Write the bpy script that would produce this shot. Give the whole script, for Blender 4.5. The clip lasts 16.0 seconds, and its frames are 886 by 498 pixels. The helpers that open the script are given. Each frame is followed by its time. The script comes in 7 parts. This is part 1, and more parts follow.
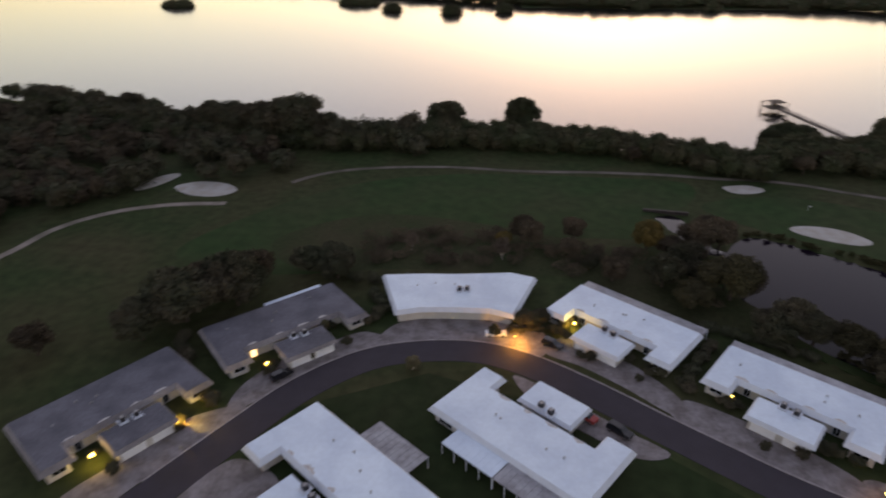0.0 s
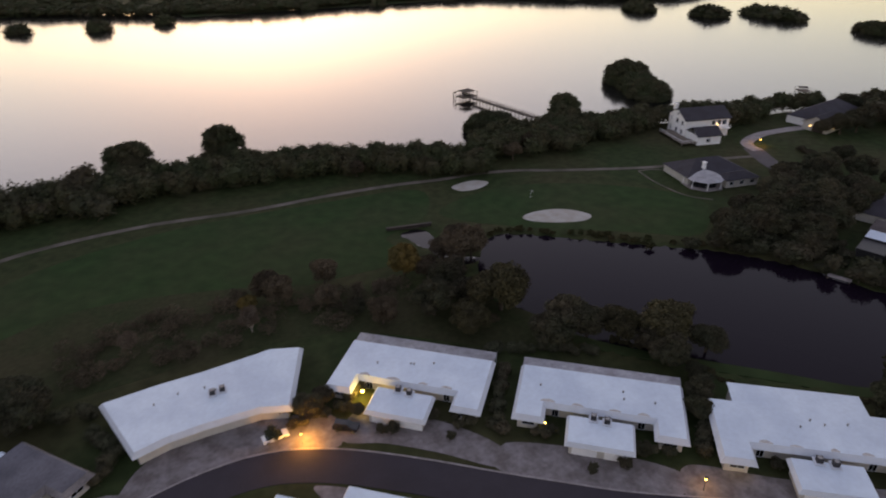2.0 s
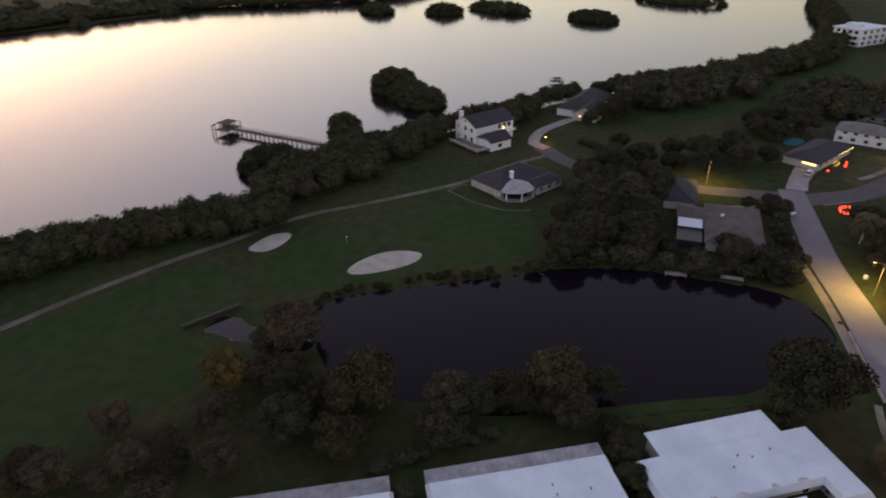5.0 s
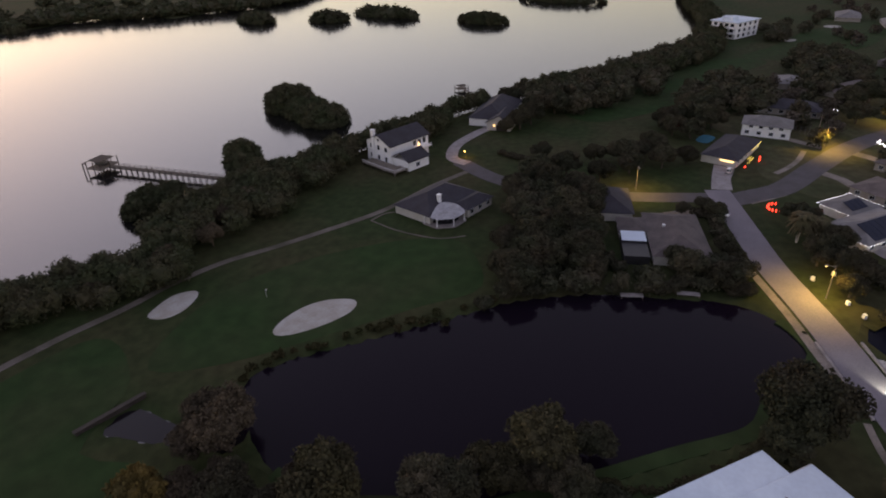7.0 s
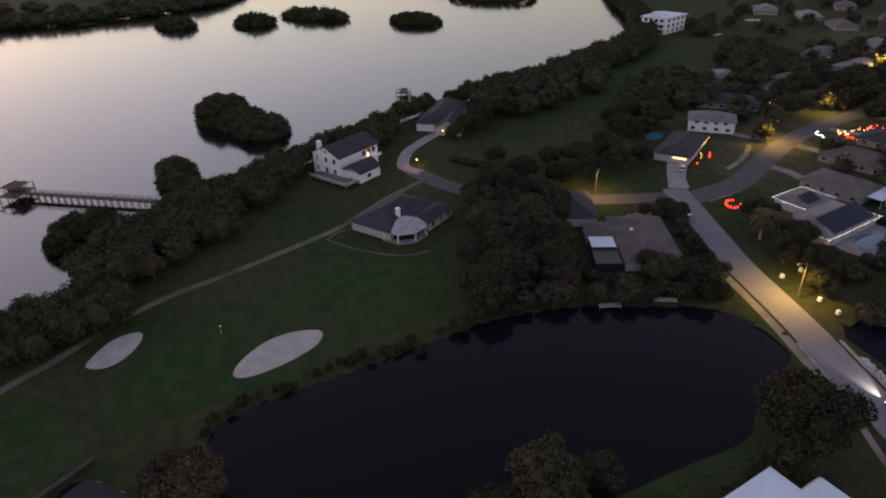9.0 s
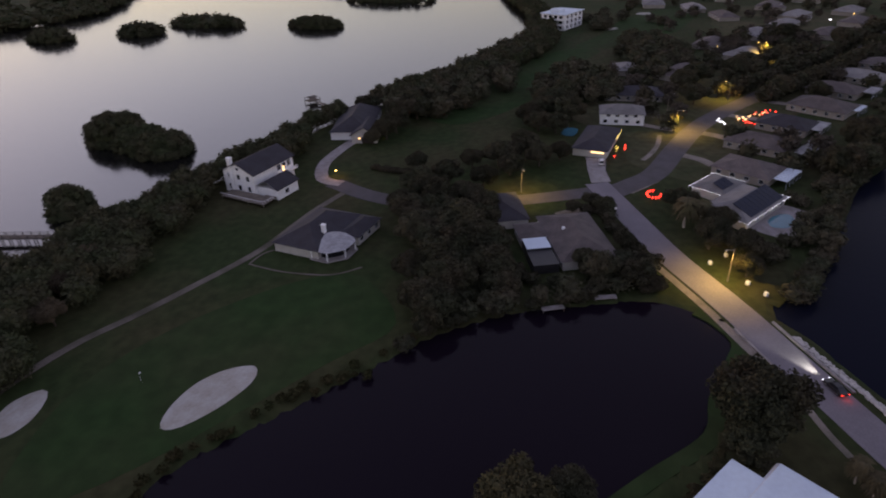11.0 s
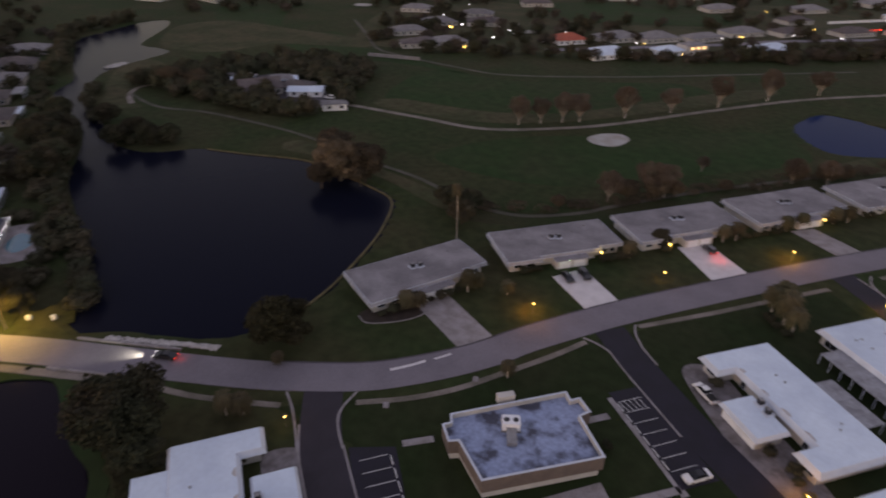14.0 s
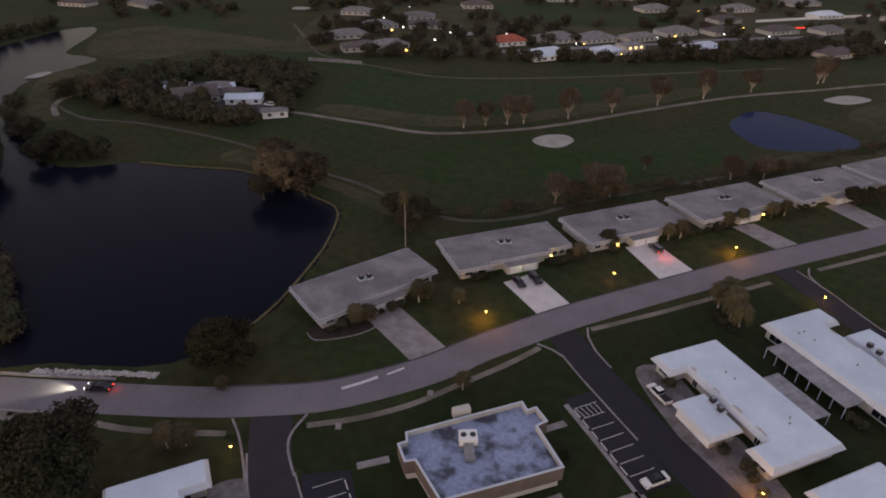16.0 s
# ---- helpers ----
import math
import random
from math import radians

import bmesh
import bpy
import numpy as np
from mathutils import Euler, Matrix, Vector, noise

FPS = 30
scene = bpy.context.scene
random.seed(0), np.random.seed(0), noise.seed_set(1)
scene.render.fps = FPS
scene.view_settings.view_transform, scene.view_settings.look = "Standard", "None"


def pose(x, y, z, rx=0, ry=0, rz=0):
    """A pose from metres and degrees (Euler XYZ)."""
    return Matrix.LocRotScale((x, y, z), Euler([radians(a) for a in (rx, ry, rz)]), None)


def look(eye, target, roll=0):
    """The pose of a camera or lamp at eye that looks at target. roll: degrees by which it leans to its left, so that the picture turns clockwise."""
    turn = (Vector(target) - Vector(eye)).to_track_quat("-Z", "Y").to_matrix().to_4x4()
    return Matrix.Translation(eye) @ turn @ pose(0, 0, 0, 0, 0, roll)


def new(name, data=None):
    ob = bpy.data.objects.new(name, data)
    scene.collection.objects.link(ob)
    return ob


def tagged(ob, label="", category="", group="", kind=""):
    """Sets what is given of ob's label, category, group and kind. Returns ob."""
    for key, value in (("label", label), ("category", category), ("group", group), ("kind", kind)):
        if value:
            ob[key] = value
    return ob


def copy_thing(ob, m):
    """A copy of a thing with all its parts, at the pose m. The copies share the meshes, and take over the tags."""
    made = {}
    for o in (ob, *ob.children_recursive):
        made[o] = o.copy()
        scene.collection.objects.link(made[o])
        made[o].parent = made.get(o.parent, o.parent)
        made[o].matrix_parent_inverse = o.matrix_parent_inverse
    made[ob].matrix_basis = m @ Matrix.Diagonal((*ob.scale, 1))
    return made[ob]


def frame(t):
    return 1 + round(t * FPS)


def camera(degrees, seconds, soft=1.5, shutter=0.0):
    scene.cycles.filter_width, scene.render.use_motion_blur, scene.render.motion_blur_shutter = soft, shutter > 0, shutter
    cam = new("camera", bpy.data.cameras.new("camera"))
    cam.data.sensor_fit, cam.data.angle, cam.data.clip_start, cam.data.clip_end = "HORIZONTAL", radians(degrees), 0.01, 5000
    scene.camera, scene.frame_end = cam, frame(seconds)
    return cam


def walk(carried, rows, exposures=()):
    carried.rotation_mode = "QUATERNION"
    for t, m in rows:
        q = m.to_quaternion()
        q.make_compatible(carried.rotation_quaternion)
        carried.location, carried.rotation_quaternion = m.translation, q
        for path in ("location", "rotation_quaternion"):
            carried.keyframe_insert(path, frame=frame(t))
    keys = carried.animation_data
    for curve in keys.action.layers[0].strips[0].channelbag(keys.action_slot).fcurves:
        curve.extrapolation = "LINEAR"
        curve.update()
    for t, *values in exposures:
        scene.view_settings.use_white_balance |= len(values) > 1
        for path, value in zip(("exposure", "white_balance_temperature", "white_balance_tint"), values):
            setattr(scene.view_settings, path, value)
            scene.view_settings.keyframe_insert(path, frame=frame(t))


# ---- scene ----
cam = camera(71.3, 16.0, soft=1.9, shutter=0.6)
PATH = [
    (-0.5, (-53.0, -86.4, 80.85), (-53.49, -84.67, 79.91), -0.4),
    (0, (-54.94, -79.876, 80.852), (-55.192, -78.129, 79.91), -0.5),
    (0.5, (-56.947, -73.289, 80.856), (-56.969, -71.526, 79.911), -0.7),
    (1, (-58.119, -67.098, 80.94), (-57.957, -65.341, 79.998), -1.0),
    (1.5, (-58.568, -60.956, 81.105), (-58.167, -59.242, 80.156), -1.0),
    (2, (-58.998, -54.561, 81.465), (-58.387, -52.914, 80.51), -1.1),
    (2.5, (-59.494, -48.47, 81.804), (-58.828, -46.845, 80.847), -1.1),
    (3, (-59.22, -42.631, 82.077), (-58.421, -41.07, 81.116), -1.2),
    (3.5, (-58.93, -36.746, 82.273), (-58.016, -35.25, 81.31), -1.3),
    (4, (-58.477, -31.149, 82.181), (-57.515, -29.684, 81.218), -1.2),
    (4.5, (-56.981, -25.556, 82.082), (-55.865, -24.206, 81.116), -1.3),
    (5, (-55.622, -20.326, 82.003), (-54.398, -19.073, 81.036), -1.4),
    (7.5, (-44.885, 4.032, 82.13), (-43.432, 5.003, 81.159), -1.9),
    (8, (-43.546, 7.477, 82.242), (-42.076, 8.421, 81.269), -1.9),
    (8.5, (-42.893, 9.878, 82.359), (-41.393, 10.769, 81.383), -1.9),
    (9, (-42.314, 11.601, 82.143), (-40.778, 12.426, 81.164), -1.9),
    (11.5, (-37.466, 19.868, 81.801), (-35.793, 20.342, 80.813), -2.1),
    (12, (-37.189, 20.538, 81.544), (-35.49, 20.9, 80.553), -1.9),
    (12.1, (-37.09, 20.625, 81.539), (-35.388, 20.967, 80.547), -1.9),
    (12.5, (-36.638, 20.643, 81.564), (-34.908, 20.75, 80.568), -1.8),
    (13, (-36.022, 20.808, 81.612), (-34.38, 20.281, 80.599), -0.5),
    (13.1, (-35.895, 20.706, 81.593), (-34.283, 20.089, 80.582), -0.5),
    (13.5, (-35.635, 19.909, 81.446), (-34.271, 18.853, 80.435), 0.1),
    (14, (-34.973, 19.34, 81.25), (-33.903, 17.986, 80.241), 0.9),
    (14.5, (-34.168, 18.693, 81.125), (-33.176, 17.28, 80.115), 1.2),
    (15, (-33.595, 17.492, 81.179), (-32.629, 16.058, 80.173), 1.2),
    (15.5, (-33.366, 16.538, 81.227), (-32.416, 15.091, 80.225), 1.2),
    (16, (-33.244, 16.269, 81.315), (-32.3, 14.819, 80.312), 1.2),
]
EXPOSURES = [(0, 3.68, 8400, 15), (5, 3.62, 8400, 19), (9, 3.45, 7900, 23), (12, 3.35, 7500, 26), (13, 3.38, 8000, 24), (16, 3.48, 9000, 20)]
walk(cam, [(t, look(eye, target, roll)) for t, eye, target, roll in PATH], EXPOSURES)

# ---- world and light ----
LAMPS = 0.4            # lamp power beside the dusk sky
SUN_AZ = 84.0          # the glow stands over the bay
world = bpy.data.worlds.new("dusk")
scene.world = world
world.use_nodes = True
wn = world.node_tree
sky = wn.nodes.new("ShaderNodeTexSky")
sky.sky_type = "NISHITA"
sky.sun_disc = False
sky.sun_elevation = radians(0.0)
sky.sun_rotation = radians(90.0 - SUN_AZ)
sky.altitude = 0
sky.air_density, sky.dust_density, sky.ozone_density = 1.0, 1.1, 2.0
bg = wn.nodes["Background"]
bg.inputs["Strength"].default_value = 0.15
haze = wn.nodes.new("ShaderNodeHueSaturation")   # thin evening haze
haze.inputs["Saturation"].default_value = 0.66
haze.inputs["Hue"].default_value = 0.522
wn.links.new(sky.outputs["Color"], haze.inputs["Color"])
wn.links.new(haze.outputs["Color"], bg.inputs["Color"])


def point_lamp(name, x, y, z, watts, colour, size=0.15):
    lamp = bpy.data.lights.new(name, "POINT")
    lamp.energy, lamp.color, lamp.shadow_soft_size = watts * LAMPS, colour, size
    ob = new(name, lamp)
    ob.location = (x, y, z)
    return ob


# ---- materials ----
def material(name, base, rough=0.8, scale=1.0, vary=0.25, second=None, fine=8.0, bump=0.0, metal=0.0, spec=0.5, blotch=0.0, rand=0.0):
    """Base colour with variation at two scales, optional stain colour, random tint per piece."""
    m = bpy.data.materials.new(name)
    m.use_nodes = True
    nt = m.node_tree
    b = nt.nodes["Principled BSDF"]
    b.inputs["Roughness"].default_value = rough
    b.inputs["Metallic"].default_value = metal
    b.inputs["Specular IOR Level"].default_value = spec
    geo = nt.nodes.new("ShaderNodeNewGeometry")
    n1 = nt.nodes.new("ShaderNodeTexNoise")
    n1.inputs["Scale"].default_value = scale
    n1.inputs["Detail"].default_value = 5
    n2 = nt.nodes.new("ShaderNodeTexNoise")
    n2.inputs["Scale"].default_value = fine
    n2.inputs["Detail"].default_value = 3
    nt.links.new(geo.outputs["Position"], n1.inputs["Vector"])
    nt.links.new(geo.outputs["Position"], n2.inputs["Vector"])
    mix = nt.nodes.new("ShaderNodeMix")
    mix.data_type = "RGBA"
    other = second or [c * (1 - vary) for c in base]
    mix.inputs["A"].default_value = (*base, 1)
    mix.inputs["B"].default_value = (*other, 1)
    ramp = nt.nodes.new("ShaderNodeMapRange")
    ramp.inputs["From Min"].default_value = 0.38 + blotch
    ramp.inputs["From Max"].default_value = 0.64
    nt.links.new(n1.outputs["Fac"], ramp.inputs["Value"])
    nt.links.new(ramp.outputs["Result"], mix.inputs["Factor"])
    hsv = nt.nodes.new("ShaderNodeHueSaturation")
    vr = nt.nodes.new("ShaderNodeMapRange")
    vr.inputs["From Min"].default_value = 0.3
    vr.inputs["From Max"].default_value = 0.7
    vr.inputs["To Min"].default_value = 1 - vary * 0.6
    vr.inputs["To Max"].default_value = 1 + vary * 0.6
    nt.links.new(n2.outputs["Fac"], vr.inputs["Value"])
    val = vr.outputs["Result"]
    if rand:
        info = nt.nodes.new("ShaderNodeObjectInfo")
        rr = nt.nodes.new("ShaderNodeMapRange")
        rr.inputs["To Min"].default_value = 1 - rand
        rr.inputs["To Max"].default_value = 1 + rand
        nt.links.new(info.outputs["Random"], rr.inputs["Value"])
        mul = nt.nodes.new("ShaderNodeMath")
        mul.operation = "MULTIPLY"
        nt.links.new(val, mul.inputs[0])
        nt.links.new(rr.outputs["Result"], mul.inputs[1])
        val = mul.outputs[0]
    nt.links.new(mix.outputs["Result"], hsv.inputs["Color"])
    nt.links.new(val, hsv.inputs["Value"])
    nt.links.new(hsv.outputs["Color"], b.inputs["Base Color"])
    if bump:
        bp = nt.nodes.new("ShaderNodeBump")
        bp.inputs["Strength"].default_value = 0.6
        bp.inputs["Distance"].default_value = bump
        nt.links.new(n2.outputs["Fac"], bp.inputs["Height"])
        nt.links.new(bp.outputs["Normal"], b.inputs["Normal"])
    return m


def leaf_material(name, base, second, rand=0.3):
    m = material(name, base, 0.9, 0.12, 0.34, second, 0.9, 0.0, 0.0, 0.15, 0.0, rand)
    return m


def glow_material(name, colour, strength):
    m = bpy.data.materials.new(name)
    m.use_nodes = True
    b = m.node_tree.nodes["Principled BSDF"]
    b.inputs["Base Color"].default_value = (*colour, 1)
    b.inputs["Emission Color"].default_value = (*colour, 1)
    b.inputs["Emission Strength"].default_value = strength * LAMPS
    return m


def water_material(name, scale, strength, tint, spec=0.5, rough=0.08, ior=1.36):
    m = bpy.data.materials.new(name)
    m.use_nodes = True
    nt = m.node_tree
    b = nt.nodes["Principled BSDF"]
    b.inputs["Base Color"].default_value = (*tint, 1)
    b.inputs["Roughness"].default_value = rough
    b.inputs["IOR"].default_value = ior
    b.inputs["Specular IOR Level"].default_value = spec
    geo = nt.nodes.new("ShaderNodeNewGeometry")
    n = nt.nodes.new("ShaderNodeTexNoise")
    n.inputs["Scale"].default_value = scale
    n.inputs["Detail"].default_value = 4
    big = nt.nodes.new("ShaderNodeTexNoise")
    big.inputs["Scale"].default_value = 0.012
    nt.links.new(geo.outputs["Position"], n.inputs["Vector"])
    nt.links.new(geo.outputs["Position"], big.inputs["Vector"])
    mr = nt.nodes.new("ShaderNodeMapRange")
    mr.inputs["From Min"].default_value = 0.35
    mr.inputs["From Max"].default_value = 0.65
    mr.inputs["To Min"].default_value = 0.3
    mr.inputs["To Max"].default_value = 1.0
    nt.links.new(big.outputs["Fac"], mr.inputs["Value"])
    mul = nt.nodes.new("ShaderNodeMath")
    mul.operation = "MULTIPLY"
    nt.links.new(n.outputs["Fac"], mul.inputs[0])
    nt.links.new(mr.outputs["Result"], mul.inputs[1])
    bp = nt.nodes.new("ShaderNodeBump")
    bp.inputs["Strength"].default_value = 1.0
    bp.inputs["Distance"].default_value = strength
    nt.links.new(mul.outputs[0], bp.inputs["Height"])
    nt.links.new(bp.outputs["Normal"], b.inputs["Normal"])
    return m


GRASS = material("grass", (0.025, 0.040, 0.015), 0.95, 0.03, 0.4, (0.043, 0.043, 0.021), 0.35, 0.0, spec=0.1)
FAIRWAY = material("fairway grass", (0.021, 0.045, 0.015), 0.95, 0.035, 0.3, (0.030, 0.043, 0.018), 0.25, spec=0.1)
UNDERGROWTH = material("dark rough ground", (0.026, 0.036, 0.015), 0.95, 0.06, 0.3, (0.039, 0.038, 0.020), 0.8, spec=0.1)
ROUGH = material("dry rough grass", (0.050, 0.040, 0.020), 0.95, 0.08, 0.4, (0.030, 0.036, 0.015), 0.6, spec=0.1)
BANK = material("worn grass bank", (0.15, 0.125, 0.065), 0.95, 0.3, 0.3, (0.09, 0.08, 0.045), 2.0, spec=0.1)
SAND = material("bunker sand", (0.39, 0.385, 0.375), 0.95, 0.25, 0.12, (0.32, 0.30, 0.27), 1.5, spec=0.1)
WATER = water_material("bay water", 0.35, 0.03, (0.006, 0.006, 0.007), 1.0, 0.12, 1.7)
POND = water_material("pond water", 0.5, 0.015, (0.008, 0.005, 0.010), 0.14, 0.08, 1.36)
CANAL_WATER = water_material("canal water", 0.5, 0.02, (0.012, 0.010, 0.012), 0.34, 0.08, 1.36)
# these two ponds carry the reflected sky blue in their base colour
BLUE_POND = water_material("side pond water tinted sky blue", 0.5, 0.04, (0.0058, 0.0072, 0.0155), 0.10, 0.2, 1.2)
SKY_TINT_POND = water_material("small pond water tinted sky blue", 0.6, 0.02, (0.012, 0.026, 0.080), 0.06, 0.08, 1.12)
CONCRETE = material("concrete road", (0.185, 0.170, 0.195), 0.9, 0.12, 0.2, (0.155, 0.142, 0.165), 3.0, 0.004)
ASPHALT = material("new asphalt", (0.014, 0.0125, 0.024), 0.9, 0.25, 0.2, (0.011, 0.010, 0.018), 5.0, 0.004)
LANE_ASPHALT = material("violet-grey lane asphalt", (0.031, 0.026, 0.036), 0.9, 0.25, 0.2, (0.025, 0.021, 0.029), 5.0, 0.004)
OLD_ASPHALT = material("worn asphalt", (0.075, 0.068, 0.078), 0.9, 0.25, 0.25, (0.06, 0.055, 0.06), 4.0, 0.004)
PAVE = material("pale concrete", (0.29, 0.27, 0.28), 0.9, 0.4, 0.25, (0.21, 0.19, 0.19), 3.0, 0.003)
NEW_PAVE = material("fresh concrete", (0.62, 0.60, 0.61), 0.85, 0.4, 0.12, None, 3.0, 0.003)
DIRT_PATH = material("worn shore track", (0.13, 0.112, 0.10), 0.95, 0.11, 0.35, (0.055, 0.050, 0.036), 2.0)
FAINT_PATH = material("grassed-over track", (0.085, 0.077, 0.062), 0.95, 0.11, 0.35, (0.045, 0.046, 0.030), 2.0)
FORECOURT = material("stained forecourt concrete", (0.20, 0.185, 0.195), 0.9, 0.35, 0.3, (0.12, 0.105, 0.105), 1.2, 0.003)
PATH_M = material("cart path", (0.22, 0.19, 0.17), 0.95, 0.15, 0.3, (0.12, 0.108, 0.088), 2.0)
WHITE_ROOF = material("white roof membrane", (0.60, 0.71, 0.82), 0.6, 0.14, 0.07, (0.50, 0.60, 0.72), 1.2, 0.002, rand=0.03)
GREY_ROOF = material("grey gravel roof", (0.235, 0.225, 0.24), 0.95, 0.16, 0.3, (0.15, 0.142, 0.155), 2.5, 0.01, rand=0.07)
DARK_ROOF = material("dark flat roof", (0.112, 0.114, 0.142), 0.9, 0.2, 0.3, (0.072, 0.074, 0.094), 2.0, 0.01)
BLUE_ROOF = material("weathered coated roof", (0.25, 0.315, 0.47), 0.7, 0.30, 0.3, (0.055, 0.06, 0.09), 1.6, 0.004, blotch=0.10)
WALL = material("pale stucco wall", (0.50, 0.485, 0.46), 0.9, 0.5, 0.12, None, 6.0, 0.004, rand=0.06)
WHITE_WALL = material("white painted wall", (0.80, 0.82, 0.85), 0.85, 0.5, 0.08, None, 5.0, 0.003)
STUCCO = material("shaded tan stucco", (0.30, 0.275, 0.25), 0.9, 0.5, 0.15, None, 5.0, rand=0.15)
GREY_FASCIA = material("grey painted fascia", (0.33, 0.34, 0.385), 0.7, 0.5, 0.12, None, 5.0)
DRY_HAZE_LAWN = material("dry lawn paled by haze", (0.070, 0.064, 0.036), 0.95, 0.05, 0.4, (0.042, 0.050, 0.024), 0.3, spec=0.1)
LAWN = material("dark mown lawn", (0.017, 0.029, 0.011), 0.95, 0.06, 0.35, (0.024, 0.031, 0.014), 0.4, spec=0.1)
MULCH = material("dark mulch", (0.035, 0.024, 0.018), 0.95, 0.5, 0.4, None, 4.0)
FASCIA = material("white metal fascia", (0.53, 0.59, 0.68), 0.6, 0.5, 0.08, None, 6.0)
BROWN_WALL = material("brown parapet", (0.16, 0.125, 0.11), 0.9, 0.5, 0.2, None, 4.0)
SHINGLE = material("brown shingles", (0.11, 0.092, 0.092), 0.95, 0.3, 0.35, (0.075, 0.064, 0.066), 3.0, 0.01, rand=0.15)
DARK_SHINGLE = material("dark shingles", (0.032, 0.031, 0.042), 0.9, 0.3, 0.25, (0.024, 0.022, 0.03), 3.0, 0.01, rand=0.1)
TILE_ROOF = material("pale barrel tiles", (0.20, 0.195, 0.20), 0.9, 0.3, 0.2, (0.15, 0.145, 0.15), 2.5, 0.01, rand=0.2)
RED_ROOF = material("red roof tiles", (0.42, 0.10, 0.06), 0.9, 0.3, 0.2, None, 3.0, 0.01)
LANAI = material("lanai roof panels", (0.30, 0.31, 0.34), 0.5, 0.4, 0.25, (0.20, 0.20, 0.22), 1.5, rand=0.15)
GLASS = material("dark window glass", (0.012, 0.014, 0.018), 0.08, 1.0, 0.1)
METAL = material("galvanised metal", (0.30, 0.30, 0.31), 0.5, 1.0, 0.2, metal=0.6)
DARK_METAL = material("dark metal", (0.035, 0.035, 0.04), 0.5, 1.0, 0.2, metal=0.3)
WOOD = material("weathered wood", (0.17, 0.145, 0.125), 0.9, 0.6, 0.3, None, 5.0)
DARK_WOOD = material("dark timber", (0.05, 0.04, 0.035), 0.9, 0.6, 0.3, None, 5.0)
BARK = material("bark", (0.085, 0.065, 0.05), 0.95, 0.8, 0.35, None, 6.0, 0.02)
PALE_BARK = material("pale bark", (0.42, 0.37, 0.32), 0.95, 0.8, 0.3, None, 6.0, 0.02)
LEAF = leaf_material("oak leaves", (0.041, 0.046, 0.028), (0.060, 0.052, 0.035))
MANGROVE = leaf_material("mangrove leaves", (0.036, 0.045, 0.023), (0.052, 0.048, 0.029))
GREY_DRY = leaf_material("grey-brown thin leaves", (0.10, 0.085, 0.07), (0.065, 0.056, 0.044))
OLIVE = leaf_material("olive green leaves", (0.056, 0.052, 0.026), (0.042, 0.039, 0.022))
PALE_DRY = leaf_material("pale dry leaves", (0.18, 0.138, 0.092), (0.115, 0.09, 0.06))
TWIGS = leaf_material("brown twigs and last leaves", (0.12, 0.095, 0.073), (0.088, 0.07, 0.056))
GOLD_LEAF = leaf_material("yellowing leaves", (0.11, 0.075, 0.022), (0.07, 0.058, 0.022))
DRY_LEAF = leaf_material("dry leaves", (0.088, 0.069, 0.048), (0.056, 0.046, 0.032))
PALM_LEAF = leaf_material("palm fronds", (0.052, 0.050, 0.027), (0.075, 0.060, 0.036))
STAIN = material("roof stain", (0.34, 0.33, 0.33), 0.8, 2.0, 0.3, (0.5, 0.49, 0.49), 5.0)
SOLAR = material("dark solar glass", (0.008, 0.013, 0.034), 0.35, 0.5, 0.2, spec=0.12)
POOL_WATER = material("pool water", (0.05, 0.18, 0.25), 0.1, 0.4, 0.1)
CAR_DARK = material("black car paint", (0.012, 0.012, 0.014), 0.25, 1.0, 0.1, spec=0.6)
CAR_GREY = material("grey car paint", (0.10, 0.10, 0.11), 0.3, 1.0, 0.1, metal=0.4)
CAR_WHITE = material("white car paint", (0.75, 0.75, 0.75), 0.3, 1.0, 0.05)
CAR_RED = material("red car paint", (0.30, 0.03, 0.025), 0.3, 1.0, 0.1)
RUBBER = material("tyre rubber", (0.02, 0.02, 0.02), 0.9, 1.0, 0.2)
PAINT = material("white road paint", (0.62, 0.62, 0.62), 0.8, 1.5, 0.2, None, 6.0)
AMBER = glow_material("amber lamp", (1.0, 0.66, 0.16), 2.6)
WARM = glow_material("warm window", (1.0, 0.66, 0.30), 0.7)
YELLOW = glow_material("yellow bulbs", (1.0, 0.80, 0.20), 1.4)
COOL = glow_material("white bulbs", (0.75, 0.85, 1.0), 1.1)
RED_GLOW = glow_material("red bulbs", (1.0, 0.05, 0.03), 1.2)
GREEN_GLOW = glow_material("green lamp", (0.35, 1.0, 0.55), 1.2)


# ---- mesh helpers ----
def link_mesh(name, verts, faces, mat, smooth=False):
    me = bpy.data.meshes.new(name)
    me.from_pydata([tuple(map(float, v)) for v in verts], [], [tuple(int(i) for i in f) for f in faces])
    me.materials.append(mat)
    if smooth:
        me.polygons.foreach_set("use_smooth", [True] * len(me.polygons))
    me.update()
    return me


def mesh_from_bm(name, bm, mat):
    bmesh.ops.recalc_face_normals(bm, faces=bm.faces)
    me = bpy.data.meshes.new(name)
    bm.to_mesh(me)
    bm.free()
    me.materials.append(mat)
    return me


def part(name, bm, mat, parent, label=""):
    me = mesh_from_bm(name, bm, mat) if isinstance(bm, bmesh.types.BMesh) else bm
    ob = new(name, me)
    ob.parent = parent
    return tagged(ob, label)


def thing(name, x, y, z=0.0, turn=0.0, label="", category="", group="", kind=""):
    ob = new(name)
    ob.empty_display_size = 0.5
    ob.matrix_basis = pose(x, y, z, 0, 0, turn)
    return tagged(ob, label, category, group, kind)


